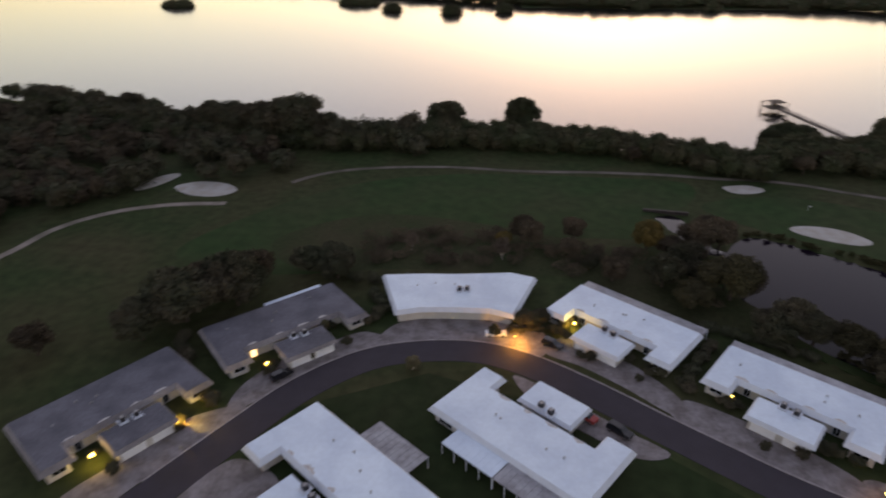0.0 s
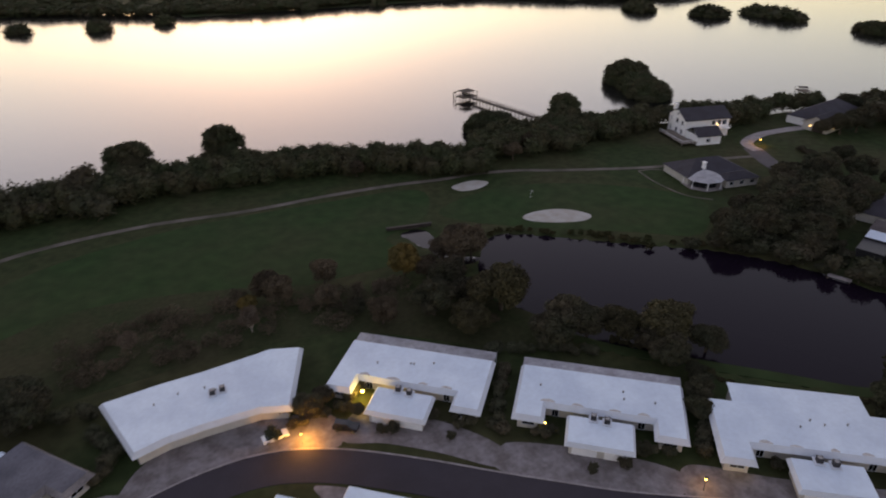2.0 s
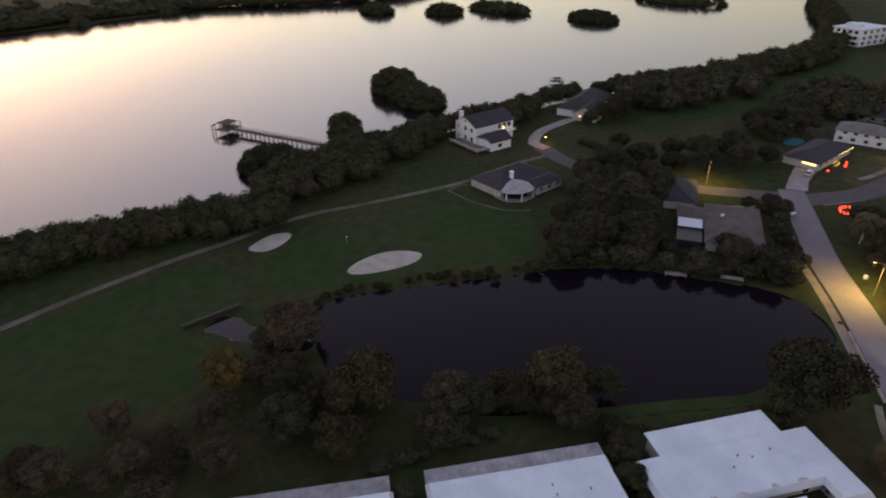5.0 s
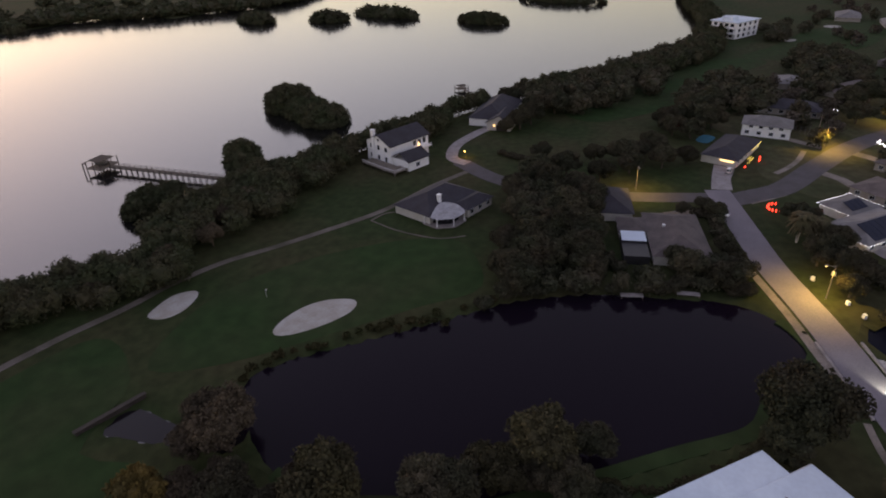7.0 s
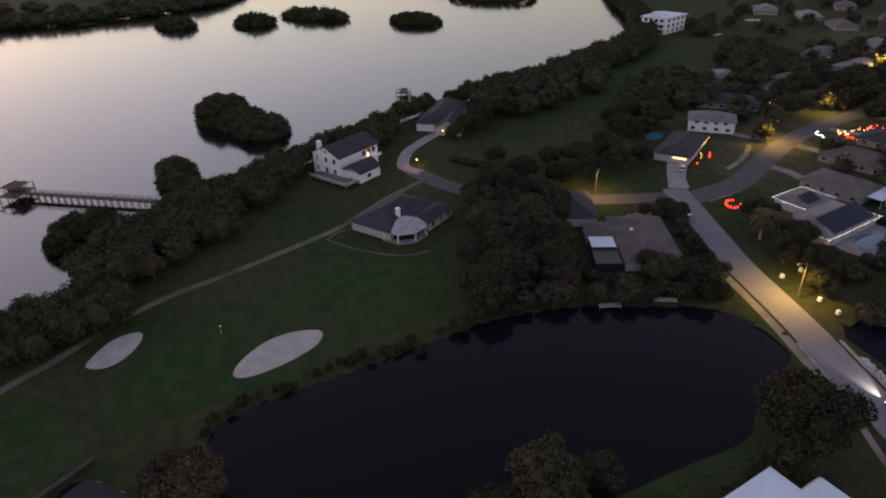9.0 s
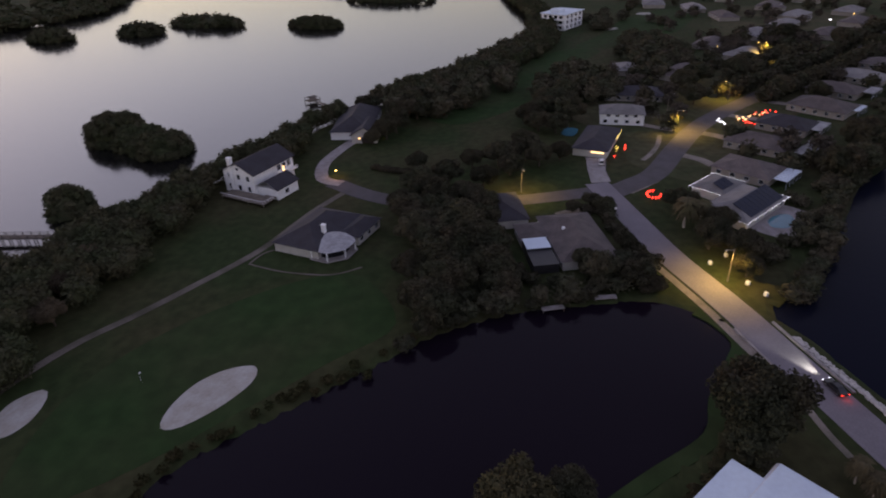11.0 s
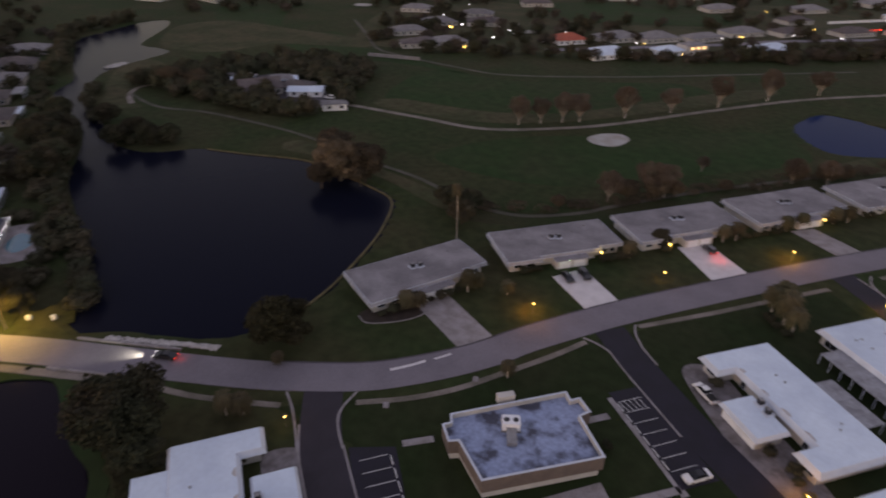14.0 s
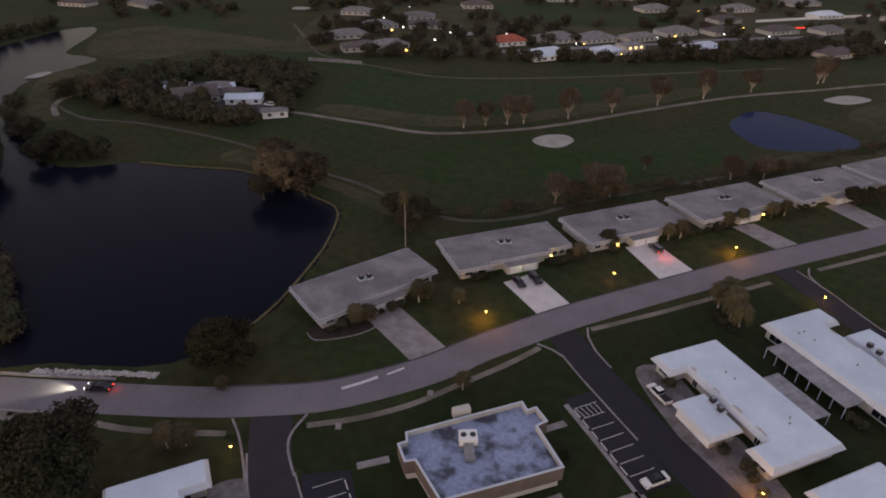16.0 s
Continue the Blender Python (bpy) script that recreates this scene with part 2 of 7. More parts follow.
def box(bm, x0, x1, y0, y1, z0, z1):
    v = [bm.verts.new((x, y, z)) for z in (z0, z1) for x, y in ((x0, y0), (x1, y0), (x1, y1), (x0, y1))]
    for f in ((3, 2, 1, 0), (4, 5, 6, 7), (0, 1, 5, 4), (1, 2, 6, 5), (2, 3, 7, 6), (3, 0, 4, 7)):
        bm.faces.new([v[i] for i in f])
    return bm


def boxes(*rows):
    bm = bmesh.new()
    for r in rows:
        box(bm, *r)
    return bm


def area2(poly):
    return sum(a[0] * b[1] - b[0] * a[1] for a, b in zip(poly, poly[1:] + poly[:1]))


def grow(poly, d):
    """The polygon moved outwards by d."""
    p = list(poly) if area2(poly) > 0 else list(poly)[::-1]
    out = []
    for a, b, c in zip(p[-1:] + p[:-1], p, p[1:] + p[:1]):
        u, w = Vector(b) - Vector(a), Vector(c) - Vector(b)
        u, w = u.normalized(), w.normalized()
        nu, nw = Vector((u.y, -u.x)), Vector((w.y, -w.x))
        k = 1 + nu.dot(nw)
        s = (nu + nw) / max(k, 0.3)
        out.append((b[0] + s.x * d, b[1] + s.y * d))
    return out


def loft(bm, low, z0, high, z1, top=True, bottom=True):
    a = [bm.verts.new((*p, z0)) for p in low]
    b = [bm.verts.new((*p, z1)) for p in high]
    n = len(a)
    for i in range(n):
        bm.faces.new((a[i], a[(i + 1) % n], b[(i + 1) % n], b[i]))
    if top:
        bm.faces.new(b)
    if bottom:
        bm.faces.new(a[::-1])
    return bm


def prism(poly, z0, z1, bm=None):
    bm = bm or bmesh.new()
    p = poly if area2(poly) > 0 else poly[::-1]
    return loft(bm, p, z0, p, z1)


def smooth_line(pts, closed=False, step=2.5):
    """A Catmull-Rom curve through the points, as even steps."""
    p = [np.array(q, float) for q in pts]
    n = len(p)
    out = []
    for i in range(n if closed else n - 1):
        if closed:
            a, b, c, d = p[(i - 1) % n], p[i], p[(i + 1) % n], p[(i + 2) % n]
        else:
            a, b, c, d = p[max(i - 1, 0)], p[i], p[i + 1], p[min(i + 2, n - 1)]
        k = max(2, min(24, int(np.linalg.norm(c - b) / step)))
        for s in np.arange(k) / k:
            out.append(0.5 * (2 * b + (c - a) * s + (2 * a - 5 * b + 4 * c - d) * s * s + (3 * b - a - 3 * c + d) * s ** 3))
    if not closed:
        out.append(p[-1])
    return np.array(out)


def offset_line(line, d):
    t = np.gradient(line, axis=0)
    t /= np.linalg.norm(t, axis=1)[:, None]
    return line + np.stack([-t[:, 1], t[:, 0]], 1) * d


def ribbon(name, pts, width, z, mat, thick=0.12, label="", category="road", kind="structure", closed=False, step=2.5):
    """A slab along a curve."""
    line = smooth_line(pts, closed, step)
    line = line[np.concatenate([[True], np.linalg.norm(np.diff(line, axis=0), axis=1) > 0.02])]
    w = np.broadcast_to(width, len(line)) if np.ndim(width) == 0 else np.interp(np.linspace(0, 1, len(line)), np.linspace(0, 1, len(width)), width)
    left, right = offset_line(line, w[:, None] / 2), offset_line(line, -w[:, None] / 2)
    n = len(line)
    verts = [(*p, h) for h in (z, z - thick) for side in (left, right) for p in side]
    faces = []
    for i in range(n - 1):
        faces += [(n + i, n + i + 1, i + 1, i), (i, i + 1, 2 * n + i + 1, 2 * n + i), (n + i + 1, n + i, 3 * n + i, 3 * n + i + 1)]
    ob = new(name, link_mesh(name, verts, faces, mat))
    return tagged(ob, label, category, "", kind)


def patch(name, pts, z, mat, thick=0.12, label="", category="", kind="structure", smooth=False, step=1.2):
    """A flat slab of any outline."""
    poly = [tuple(p) for p in (smooth_line(pts, True, step) if smooth else pts)]
    bm = prism(poly, z - thick, z)
    ob = new(name, mesh_from_bm(name, bm, mat))
    return tagged(ob, label, category, "", kind)


# ---- ground and water ----
SHORE = [(-2600, 420), (-900, 290), (-500, 240), (-300, 203), (-240, 180), (-200, 161), (-165, 160), (-125, 160), (-95, 166), (-55, 167), (-21, 163),
         (8, 152), (24, 145), (38, 158), (62, 164), (90, 164.5), (130, 155), (155, 152), (199, 145), (222, 136), (249, 127), (272, 115), (296, 105),
         (320, 97), (345, 93), (370, 95), (408, 101), (453, 111), (516, 136), (560, 152), (700, 190), (1200, 260), (2600, 420)]
FAR_SHORE = [(2600, 1300), (1100, 780), (620, 610), (480, 530), (420, 506), (364, 516), (320, 542), (286, 564), (243, 604), (119, 616), (17, 604),
             (-66, 622), (-178, 670), (-379, 760), (-596, 850), (-1200, 1050), (-2600, 1500)]
BIG_POND = [(8, 88), (17, 86), (32, 76), (50, 64), (62, 56), (75, 41), (82, 26), (88, 11), (84, 0), (77, -5), (68, -3), (58, 0), (48, 1.4),
            (36, 11), (22, 22), (8, 34), (-2, 50), (-4, 66), (2, 80)]
CANAL = [(-15, 100.8), (-8, 100), (-7, 92), (-4.5, 84), (-1, 78), (-4, 75), (-8.5, 83), (-12, 92)]
RIGHT_POND = [(82, -20), (93, -14), (127, -31), (171, -47), (199, -64), (226, -75), (254, -78), (275, -89), (286, -101), (313, -113), (345, -128), (374, -143), (386, -165),
              (399, -198), (393, -211), (373, -199), (345, -169), (333, -160), (320, -163), (306, -161), (298, -134), (293, -121), (281, -108), (257, -94), (221, -82), (195, -73), (179, -73), (169, -80), (162, -90), (145, -98),
              (126, -107), (108, -107), (93, -106), (81, -103), (71, -88), (65, -74), (60, -58), (59, -45), (62, -34), (70, -27)]
SMALL_POND = [(3, -254), (2.6, -272), (-3, -284), (-20, -281), (-40, -269), (-42, -257), (-29, -243), (-12, -236)]
BAY = list(map(tuple, smooth_line(SHORE, False, 12))) + list(map(tuple, smooth_line(FAR_SHORE, False, 25)))
WATERS = [BAY] + [list(map(tuple, smooth_line(w, True, 4))) for w in (BIG_POND, CANAL, RIGHT_POND, SMALL_POND)]


def signed_distance(points, poly):
    """Metres to the outline, positive inside."""
    poly = np.array(poly)
    a, b = poly, np.roll(poly, -1, 0)
    best = np.full(len(points), 1e9)
    inside = np.zeros(len(points), bool)
    for (ax, ay), (bx, by) in zip(a, b):
        dx, dy = bx - ax, by - ay
        k = np.clip(((points[:, 0] - ax) * dx + (points[:, 1] - ay) * dy) / (dx * dx + dy * dy + 1e-9), 0, 1)
        best = np.minimum(best, (points[:, 0] - ax - k * dx) ** 2 + (points[:, 1] - ay - k * dy) ** 2)
        if dy:
            cross = ((ay > points[:, 1]) != (by > points[:, 1])) & (points[:, 0] < (points[:, 1] - ay) * dx / dy + ax)
            inside ^= cross
    return np.where(inside, 1, -1) * np.sqrt(best)


def water_depth(points):
    return np.max([signed_distance(points, w) for w in WATERS], axis=0)


def axis(lo, hi, fine0, fine1, step):
    mid = np.arange(fine0, fine1 + 0.1, step)
    out, s, x = [], step, fine1
    while x < hi:
        s *= 1.22
        x += s
        out.append(min(x, hi))
    left, s, x = [], step, fine0
    while x > lo:
        s *= 1.22
        x -= s
        left.append(max(x, lo))
    return np.array(left[::-1] + list(mid) + out)


gx, gy = axis(-4000, 4000, -200, 460, 3.0), axis(-4000, 4000, -330, 240, 3.0)
PX, PY = np.meshgrid(gx, gy)
flat = np.stack([PX.ravel(), PY.ravel()], 1)
depth = water_depth(flat)
gz = np.clip(-depth * 0.35 - 0.42, -1.6, 0.0)
nx, ny = len(gx), len(gy)
idx = np.arange(nx * ny).reshape(ny, nx)
quads = np.stack([idx[:-1, :-1], idx[:-1, 1:], idx[1:, 1:], idx[1:, :-1]], -1).reshape(-1, 4)
ground = bpy.data.meshes.new("ground")
ground.from_pydata(np.column_stack([flat, gz]).tolist(), [], quads.tolist())
ground.materials.append(GRASS)
ground.update()
tagged(new("ground", ground), "dark dusk grass ground sloping into the ponds and bay", "ground", "", "structure")
wm = link_mesh("bay_water", [(-4000, -4000, -0.42), (4000, -4000, -0.42), (4000, 4000, -0.42), (-4000, 4000, -0.42)], [(0, 1, 2, 3)], WATER)
tagged(new("water_bay", wm), "calm bay water mirroring the evening sky", "water", "", "structure")
for outline, label in ((BIG_POND, "dark still pond beside the golf course"), (CANAL, "narrow pale canal below the weir"), (RIGHT_POND, "dark still pond and canal beside the road"), (SMALL_POND, "small pond in the fairway")):
    poly = grow([tuple(p) for p in smooth_line(outline, True, 4)], 0.4 if outline is CANAL else 1.5)
    bm = bmesh.new()
    bm.faces.new([bm.verts.new((*p, -0.40 if outline is not CANAL else -0.39)) for p in poly])
    me = mesh_from_bm("water_pond", bm, SKY_TINT_POND if outline is SMALL_POND else BLUE_POND if outline is RIGHT_POND else POND if outline is not CANAL else CANAL_WATER)
    tagged(new("water_pond", me), label, "water", "", "structure")
ribbon("pond_bank", [(86, 3), (84, -0.3), (77, -5.3), (68, -3.3), (58, -0.3), (48, 1.1), (36, 10.7), (22, 21.7), (8, 33.7), (-2.4, 49.8), (-4.4, 66)], 3.0, -0.06, FAIRWAY, 0.6, "mown grass edge of the pond", "bank")
ribbon("pond_bank", [(93, -13.4), (110, -22.4), (127, -30.4), (149, -38.4), (171, -46.4), (199, -63.4), (226, -74.4), (254, -77.4)], 3.0, -0.06, UNDERGROWTH, 0.6, "dark rough bank of the canal", "bank")

# ---- roads, paths, drives ----
ROAD = [(152, 31.3), (140.5, 25.1), (124.5, 16.6), (109.3, 8.3), (93, -2.6), (83.4, -8.6), (76.5, -12.6), (66, -18.8), (59.8, -22.4), (46.3, -30.9), (33.2, -41.2), (26.8, -48.6), (21.4, -56.6),
        (17.2, -64.4), (14.4, -71.6), (5.5, -89)]
ribbon("road_main", ROAD + [ (-1.5, -101), (-14, -121), (-29, -144.5), (-48, -172), (-75, -212), (-130, -292)], 7.8, 0.10, CONCRETE, 0.5,
       "pale worn concrete road crossing the bridge", "road")
ribbon("road_lane", [(36.8, -36), (29.8, -28.8), (25, -24.7), (18, -20.2), (5, -12.3), (-10, -4.5), (-19.5, 1.5), (-28, 7), (-39, 14.5), (-51, 21.5), (-62, 25), (-74, 24), (-85.5, 19.5),
                     (-96, 9), (-103, -3), (-111, -18), (-121, -36), (-135, -60)], 7.2, 0.06, LANE_ASPHALT, 0.3, "dark new asphalt lane curving past the villas", "road")
ribbon("road_lot", [(2.5, -86), (-7, -79), (-22.5, -69), (-36, -61), (-60, -45), (-80, -34), (-112, -28)], 7.0, 0.062, ASPHALT, 0.3, "dark new asphalt drive beside the villas", "road")
ribbon("road_far_drive", [(-32, -143), (-42, -134.5), (-51, -126), (-75, -108), (-100, -92)], 6.6, 0.06, ASPHALT, 0.3, "dark asphalt side drive", "road")
ribbon("road_north", [(147, 29), (142, 37), (132, 56), (124, 78), (125, 98), (132, 116)], 7.0, 0.07, OLD_ASPHALT, 0.3, "worn grey residential road", "road")
ribbon("road_east", [(143, 28), (153, 21), (165, 13.5), (190, 7), (214, 0), (240, -12), (290, -42), (340, -74), (430, -120)], 8.0, 0.08, OLD_ASPHALT, 0.3, "worn grey residential street", "road")
ribbon("road_house_drive", [(132, 113), (134, 121), (146, 127), (160, 128), (172, 127)], 4.5, 0.09, PAVE, 0.25, "pale concrete drive to the waterside houses", "driveway")
WALKS = [[(60.5, -15.2), (54.3, -17.6), (47.1, -21.6), (38.6, -27.0)], [(28.6, -36.2), (22.1, -42.9), (16.8, -50.4), (13, -58.4), (7.6, -70.3), (4.4, -79)],
         [(-2, -91), (-12.5, -106), (-22, -120.5), (-31, -134)], [(-40, -147.5), (-49, -160.5), (-70, -191)]]
for w in WALKS:
    ribbon("pavement", w, 1.3, 0.05, PATH_M, 0.2, "worn concrete footpath beside the road", "pavement")
CART = [[(-210, 20), (-197, 50), (-193.5, 68), (-184, 81), (-169, 89), (-151, 92.5)],
        [(-136, 112.5), (-128, 121.5), (-116, 128), (-100, 132), (-81, 134), (-55, 133), (-28, 135), (-5, 135), (10, 133.5), (24, 133.5), (38, 131), (50, 126), (64, 121), (85, 114.5), (110, 112), (130, 108)],
        [(230, -100), (243, -106), (251, -115), (247, -126), (236, -124)], [(243, -107), (218, -105), (196, -114), (165, -120), (142, -122), (120, -120)],
        [(166, -157), (153, -161), (124, -167), (97, -173), (74, -194), (59, -215), (37, -255), (10, -300), (-21, -338), (-48, -372), (-120, -450)],
        [(104, -120), (85, -120), (61, -116), (46, -119), (34, -131), (27, -144), (10, -172), (-14, -206)],
        [(300, -300), (256, -268), (226, -246), (206, -242), (167, -242), (135, -247), (89, -283), (45, -328), (0, -375)]]
for n, c in enumerate(CART):
    ribbon("cart_path", c, (2.6, 2.2, 2.4, 1.6, 2.6, 1.7, 2.0)[n], 0.05, FAINT_PATH if n in (3, 5, 6) else DIRT_PATH if n == 1 else PATH_M, 0.2, "pale gravel golf cart path", "path")

# drives in front of the villas
DRIVES = [([(41.4, -66.8), (39.2, -74.8), (19.5, -67.7), (23.2, -60.2)], PAVE), ([(22.4, -96.3), (18.4, -104.6), (5.2, -97.0), (9.7, -89.2)], NEW_PAVE),
          ([(4.2, -130.2), (-1.6, -137.2), (-14.2, -128.6), (-8.2, -119.8)], NEW_PAVE), ([(-16.8, -159.6), (-21.6, -165.4), (-35.2, -158.8), (-31.0, -152.0)], PAVE),
          ([(-37.4, -190.6), (-42, -198.5), (-55, -189), (-50, -181.5)], PAVE)]
for poly, mat in DRIVES:
    patch("driveway", poly, 0.07, mat, 0.2, "pale concrete driveway up to a villa garage", "driveway")
APRONS = [[(-15.8, -83.0), (-19.5, -86.5), (-28, -80), (-36.5, -74), (-45, -66), (-48, -59), (-42.5, -61.5), (-38, -63.5), (-27, -71.5)],
          [(-24.5, 15.2), (-25.5, 12.5), (-33, 18.5), (-41, 24.0), (-47, 27.0), (-44, 31.5), (-36, 27.2), (-30, 22.5)],
          [(0.5, -1.5), (-4, -4.2), (-11, 1), (-19, 6.6), (-24.5, 11.2), (-22, 14.2), (-14, 10.5), (-7, 6.0)],
          [(30, -18), (26, -22), (16, -15.5), (6, -8.6), (1, -5.0), (4, -1.5), (14, -8), (22, -13)],
          [(-50, 27.0), (-57, 29), (-68, 29.6), (-78, 27.5), (-84, 25.2), (-81, 32.5), (-72, 36), (-58, 35.5), (-50, 33)],
          [(-84, 25.5), (-93, 18.8), (-100, 11), (-106.5, 3), (-107, 8), (-102.5, 16), (-94, 24), (-88, 28)],
          [(-106, 1.5), (-111, -7.5), (-116, -17), (-121, -26), (-124.5, -22), (-119, -12), (-113, -2)],
          [(-101, -11), (-107, -21), (-110, -28), (-101, -27), (-94, -20), (-93, -14)],
          [(-54, 17.5), (-46, 12.5), (-36, 5.5), (-30, 1.5), (-33, 0.5), (-41, 5), (-50, 11.5)]]
for n, poly in enumerate(APRONS):
    patch("driveway", grow(poly, 1.0), 0.026 + 0.004 * n, FORECOURT, 0.2, "pale concrete forecourt along the lane", "driveway", smooth=True)
patch("car_park", [(-6.0, -68.0), (-24.6, -55.2), (-28.6, -60.9), (-9.8, -73.5)], 0.066, ASPHALT, 0.2, "dark marked asphalt parking bays", "car park")
patch("car_park", [(22.0, -28.0), (16.0, -33.2), (-2.0, -18.5), (3.0, -13.0)], 0.057, ASPHALT, 0.2, "dark marked asphalt parking bays", "car park")

# bunkers and mown greens
for poly in ([(11.2, 125.5), (14, 127.2), (20, 128.4), (24.5, 125.6), (23, 122.8), (17.5, 120.6), (12.8, 121.6)],
             [(22.6, 95.5), (27, 97.4), (34, 97.0), (39.5, 93.8), (42.4, 88.6), (38.5, 86.3), (31, 88.0), (24, 92)],
             [(61.5, -190), (59.7, -197.6), (53.5, -202.3), (48.2, -198.3), (49.6, -188.4), (56.6, -186.2)],
             [(-24.8, -319.6), (-33.6, -335.6), (-43.5, -333.8), (-34.8, -318.4)],
             [(274.5, -144), (274, -151.5), (265, -148), (266.5, -143)], [(345, -343), (349, -352), (338, -356), (335, -346)],
             [(298, -121), (302, -131), (298, -134), (294, -126)], [(482, 36), (490, 33), (490, 26), (480, 27)], [(417, 54), (425, 50), (424, 45), (416, 48)], [(-152, 103), (-158, 108.5), (-168, 109.5), (-175, 104), (-167, 98), (-157, 97.5)], [(-186, 99), (-189, 105), (-183, 115), (-178.5, 114.5), (-181, 105)]):
    patch("bunker", poly, 0.06, SAND, 0.3, "pale sand bunker in the golf course", "bunker", smooth=True)
FIELD = [(236, -450), (197, -500), (148, -490), (105, -498), (98, -456), (146, -424), (183, -407)]
for poly in ([(-150, 60), (-120, 108), (-80, 127), (-30, 130), (0, 128), (-4, 108), (-20, 98), (-18, 84), (-60, 78), (-110, 52)],
             [(0, 108), (12, 116), (30, 119), (52, 112), (74, 96), (80, 82), (64, 66), (48, 74), (30, 84), (10, 96)],
             [(150, -172), (100, -184), (70, -222), (40, -268), (60, -290), (95, -264), (130, -238), (170, -228)],
             [(95, -140), (70, -136), (40, -150), (10, -190), (-10, -222), (12, -240), (44, -206), (80, -176)],
             [(200, 92), (235, 72), (300, 62), (350, 50), (345, 74), (280, 96), (215, 112)],
             [(357, 50), (360, 66), (395, 55), (465, 42), (510, 14), (502, -8), (418, 6), (384, 28), (362, 36)],
             [(300, -230), (330, -260), (380, -300), (420, -280), (370, -235)], [(230, -200), (200, -225), (150, -235), (190, -238), (225, -240), (280, -262), (270, -215)],
             FIELD, [(349, -190), (345, -226), (300, -200), (303, -172)]):
    patch("fairway", poly, 0.025, FAIRWAY, 0.1, "close-mown dark green fairway", "lawn", smooth=True, step=4)


patch("rough_ground", [(-112, 54), (-90, 57), (-60, 60), (-38, 57), (-14, 42), (4, 36), (4, 44), (-8, 60), (-30, 74), (-60, 86), (-100, 90), (-125, 70)], 0.028, UNDERGROWTH, 0.1, "dark rough ground behind the villas", "ground", smooth=True, step=4)
patch("rough_ground", [(66, -112), (40, -126), (14, -160), (-16, -204), (-60, -268), (-66, -262), (-24, -200), (4, -158), (34, -120), (58, -106)], 0.027, UNDERGROWTH, 0.1, "dark rough ground behind the villas", "ground", smooth=True, step=4)
patch("lawn", [(39, -26), (30, -36), (20, -46), (12, -60), (4, -79), (-30, -134), (-60, -110), (-108, -28), (-95, 4), (-72, 17), (-40, 8), (0, -18), (22, -29)], 0.021, LAWN, 0.1, "dark mown lawn round the villas", "lawn", step=4)
for poly in ([(302, -168), (330, -170), (368, -205), (358, -240), (300, -250), (255, -258), (232, -244), (276, -216), (284, -182)], [(-16, -208), (-24, -236), (-46, -250), (-52, -280), (-36, -300), (-52, -336), (-84, -330), (-66, -272)],
             [(150, -167), (104, -178), (80, -199), (62, -224), (22, -296), (34, -300), (74, -226), (88, -206), (112, -190), (150, -180)], [(66, -108), (92, -112), (118, -113), (140, -108), (142, -118), (110, -118), (84, -117), (62, -114)],
             [(250, -98), (290, -124), (296, -146), (270, -140), (262, -118), (240, -104), (222, -100), (232, -92)]):
    patch("rough_ground", poly, 0.029, DRY_HAZE_LAWN, 0.1, "dry brownish rough grass of the course", "ground", smooth=True, step=4)
# brownish ground, its colour lifted to stand in for haze over distance
patch("town_lawn", [(260, -262), (200, -262), (150, -300), (60, -362), (-20, -430), (-120, -540), (-60, -640), (120, -560), (95, -500), (95, -455), (185, -402), (240, -440), (330, -400)], 0.022, DRY_HAZE_LAWN, 0.1, "brownish lawns between the far houses, coloured paler for haze", "lawn", smooth=True, step=6)
patch("town_lawn", [(160, -10), (190, -14), (330, -86), (400, -110), (520, -120), (520, -30), (400, -14), (330, -6), (262, 34), (222, 50), (200, 30), (170, 20)], 0.022, DRY_HAZE_LAWN, 0.1, "brownish lawns of the neighbourhood, coloured paler for haze", "lawn", smooth=True, step=6)
for pts, wd in (([(216, 22), (213, 14), (211, 8)], 3.6), ([(204, 13), (194, 13.4), (184, 15.2), (176, 18)], 1.8), ([(147, 20.4), (153, 16.4), (159, 12.6)], 1.6), ([(176, -5), (181, -1), (184, 5)], 4.0), ([(205, -12), (208, -7), (210, -2)], 4.5),
                ([(232, -24), (234, -17), (236, -11)], 4.5), ([(256, -40), (258, -32), (260, -24)], 4.5), ([(134, 30), (130, 36), (126, 40)], 3.0)):
    ribbon("pavement", pts, wd, 0.075, PATH_M, 0.2, "worn concrete drive or footpath by the street", "pavement")
for pts in ([(77.7, 113.2), (83.3, 112.6), (86.6, 110.2)], [(77.7, 113.2), (76.6, 103.6), (77.2, 95.3), (79, 88.6), (84, 83.5)]):
    ribbon("terrace_edge", pts, 0.5, 0.12, DIRT_PATH, 0.3, "pale curved edging round a garden terrace", "edging", step=1.2)
BED = [(47.2, -55.2), (44.1, -54.4), (40.6, -57.4), (37.8, -61.3), (36.6, -65.3), (37.6, -69.0)]
patch("flower_bed", BED + [(42.6, -70.4), (44.4, -64), (47.6, -58)], 0.04, MULCH, 0.1, "dark mulched bed before a villa", "flower bed", smooth=True)
ribbon("bed_edge", BED, 0.22, 0.1, PAVE, 0.2, "thin pale curved edging of a flower bed", "edging", step=0.8)
for x, y, turn in ((23.9, -39.2, -50), (15.4, -55.1, -62), (-23.6, -128.8, -57)):
    patch("drain_slab", [(x + 0.9 * math.cos(radians(turn + k)), y + 0.9 * math.sin(radians(turn + k))) for k in (35, 145, 215, 325)], 0.14, PAVE, 0.2, "pale concrete storm drain slab", "drain")
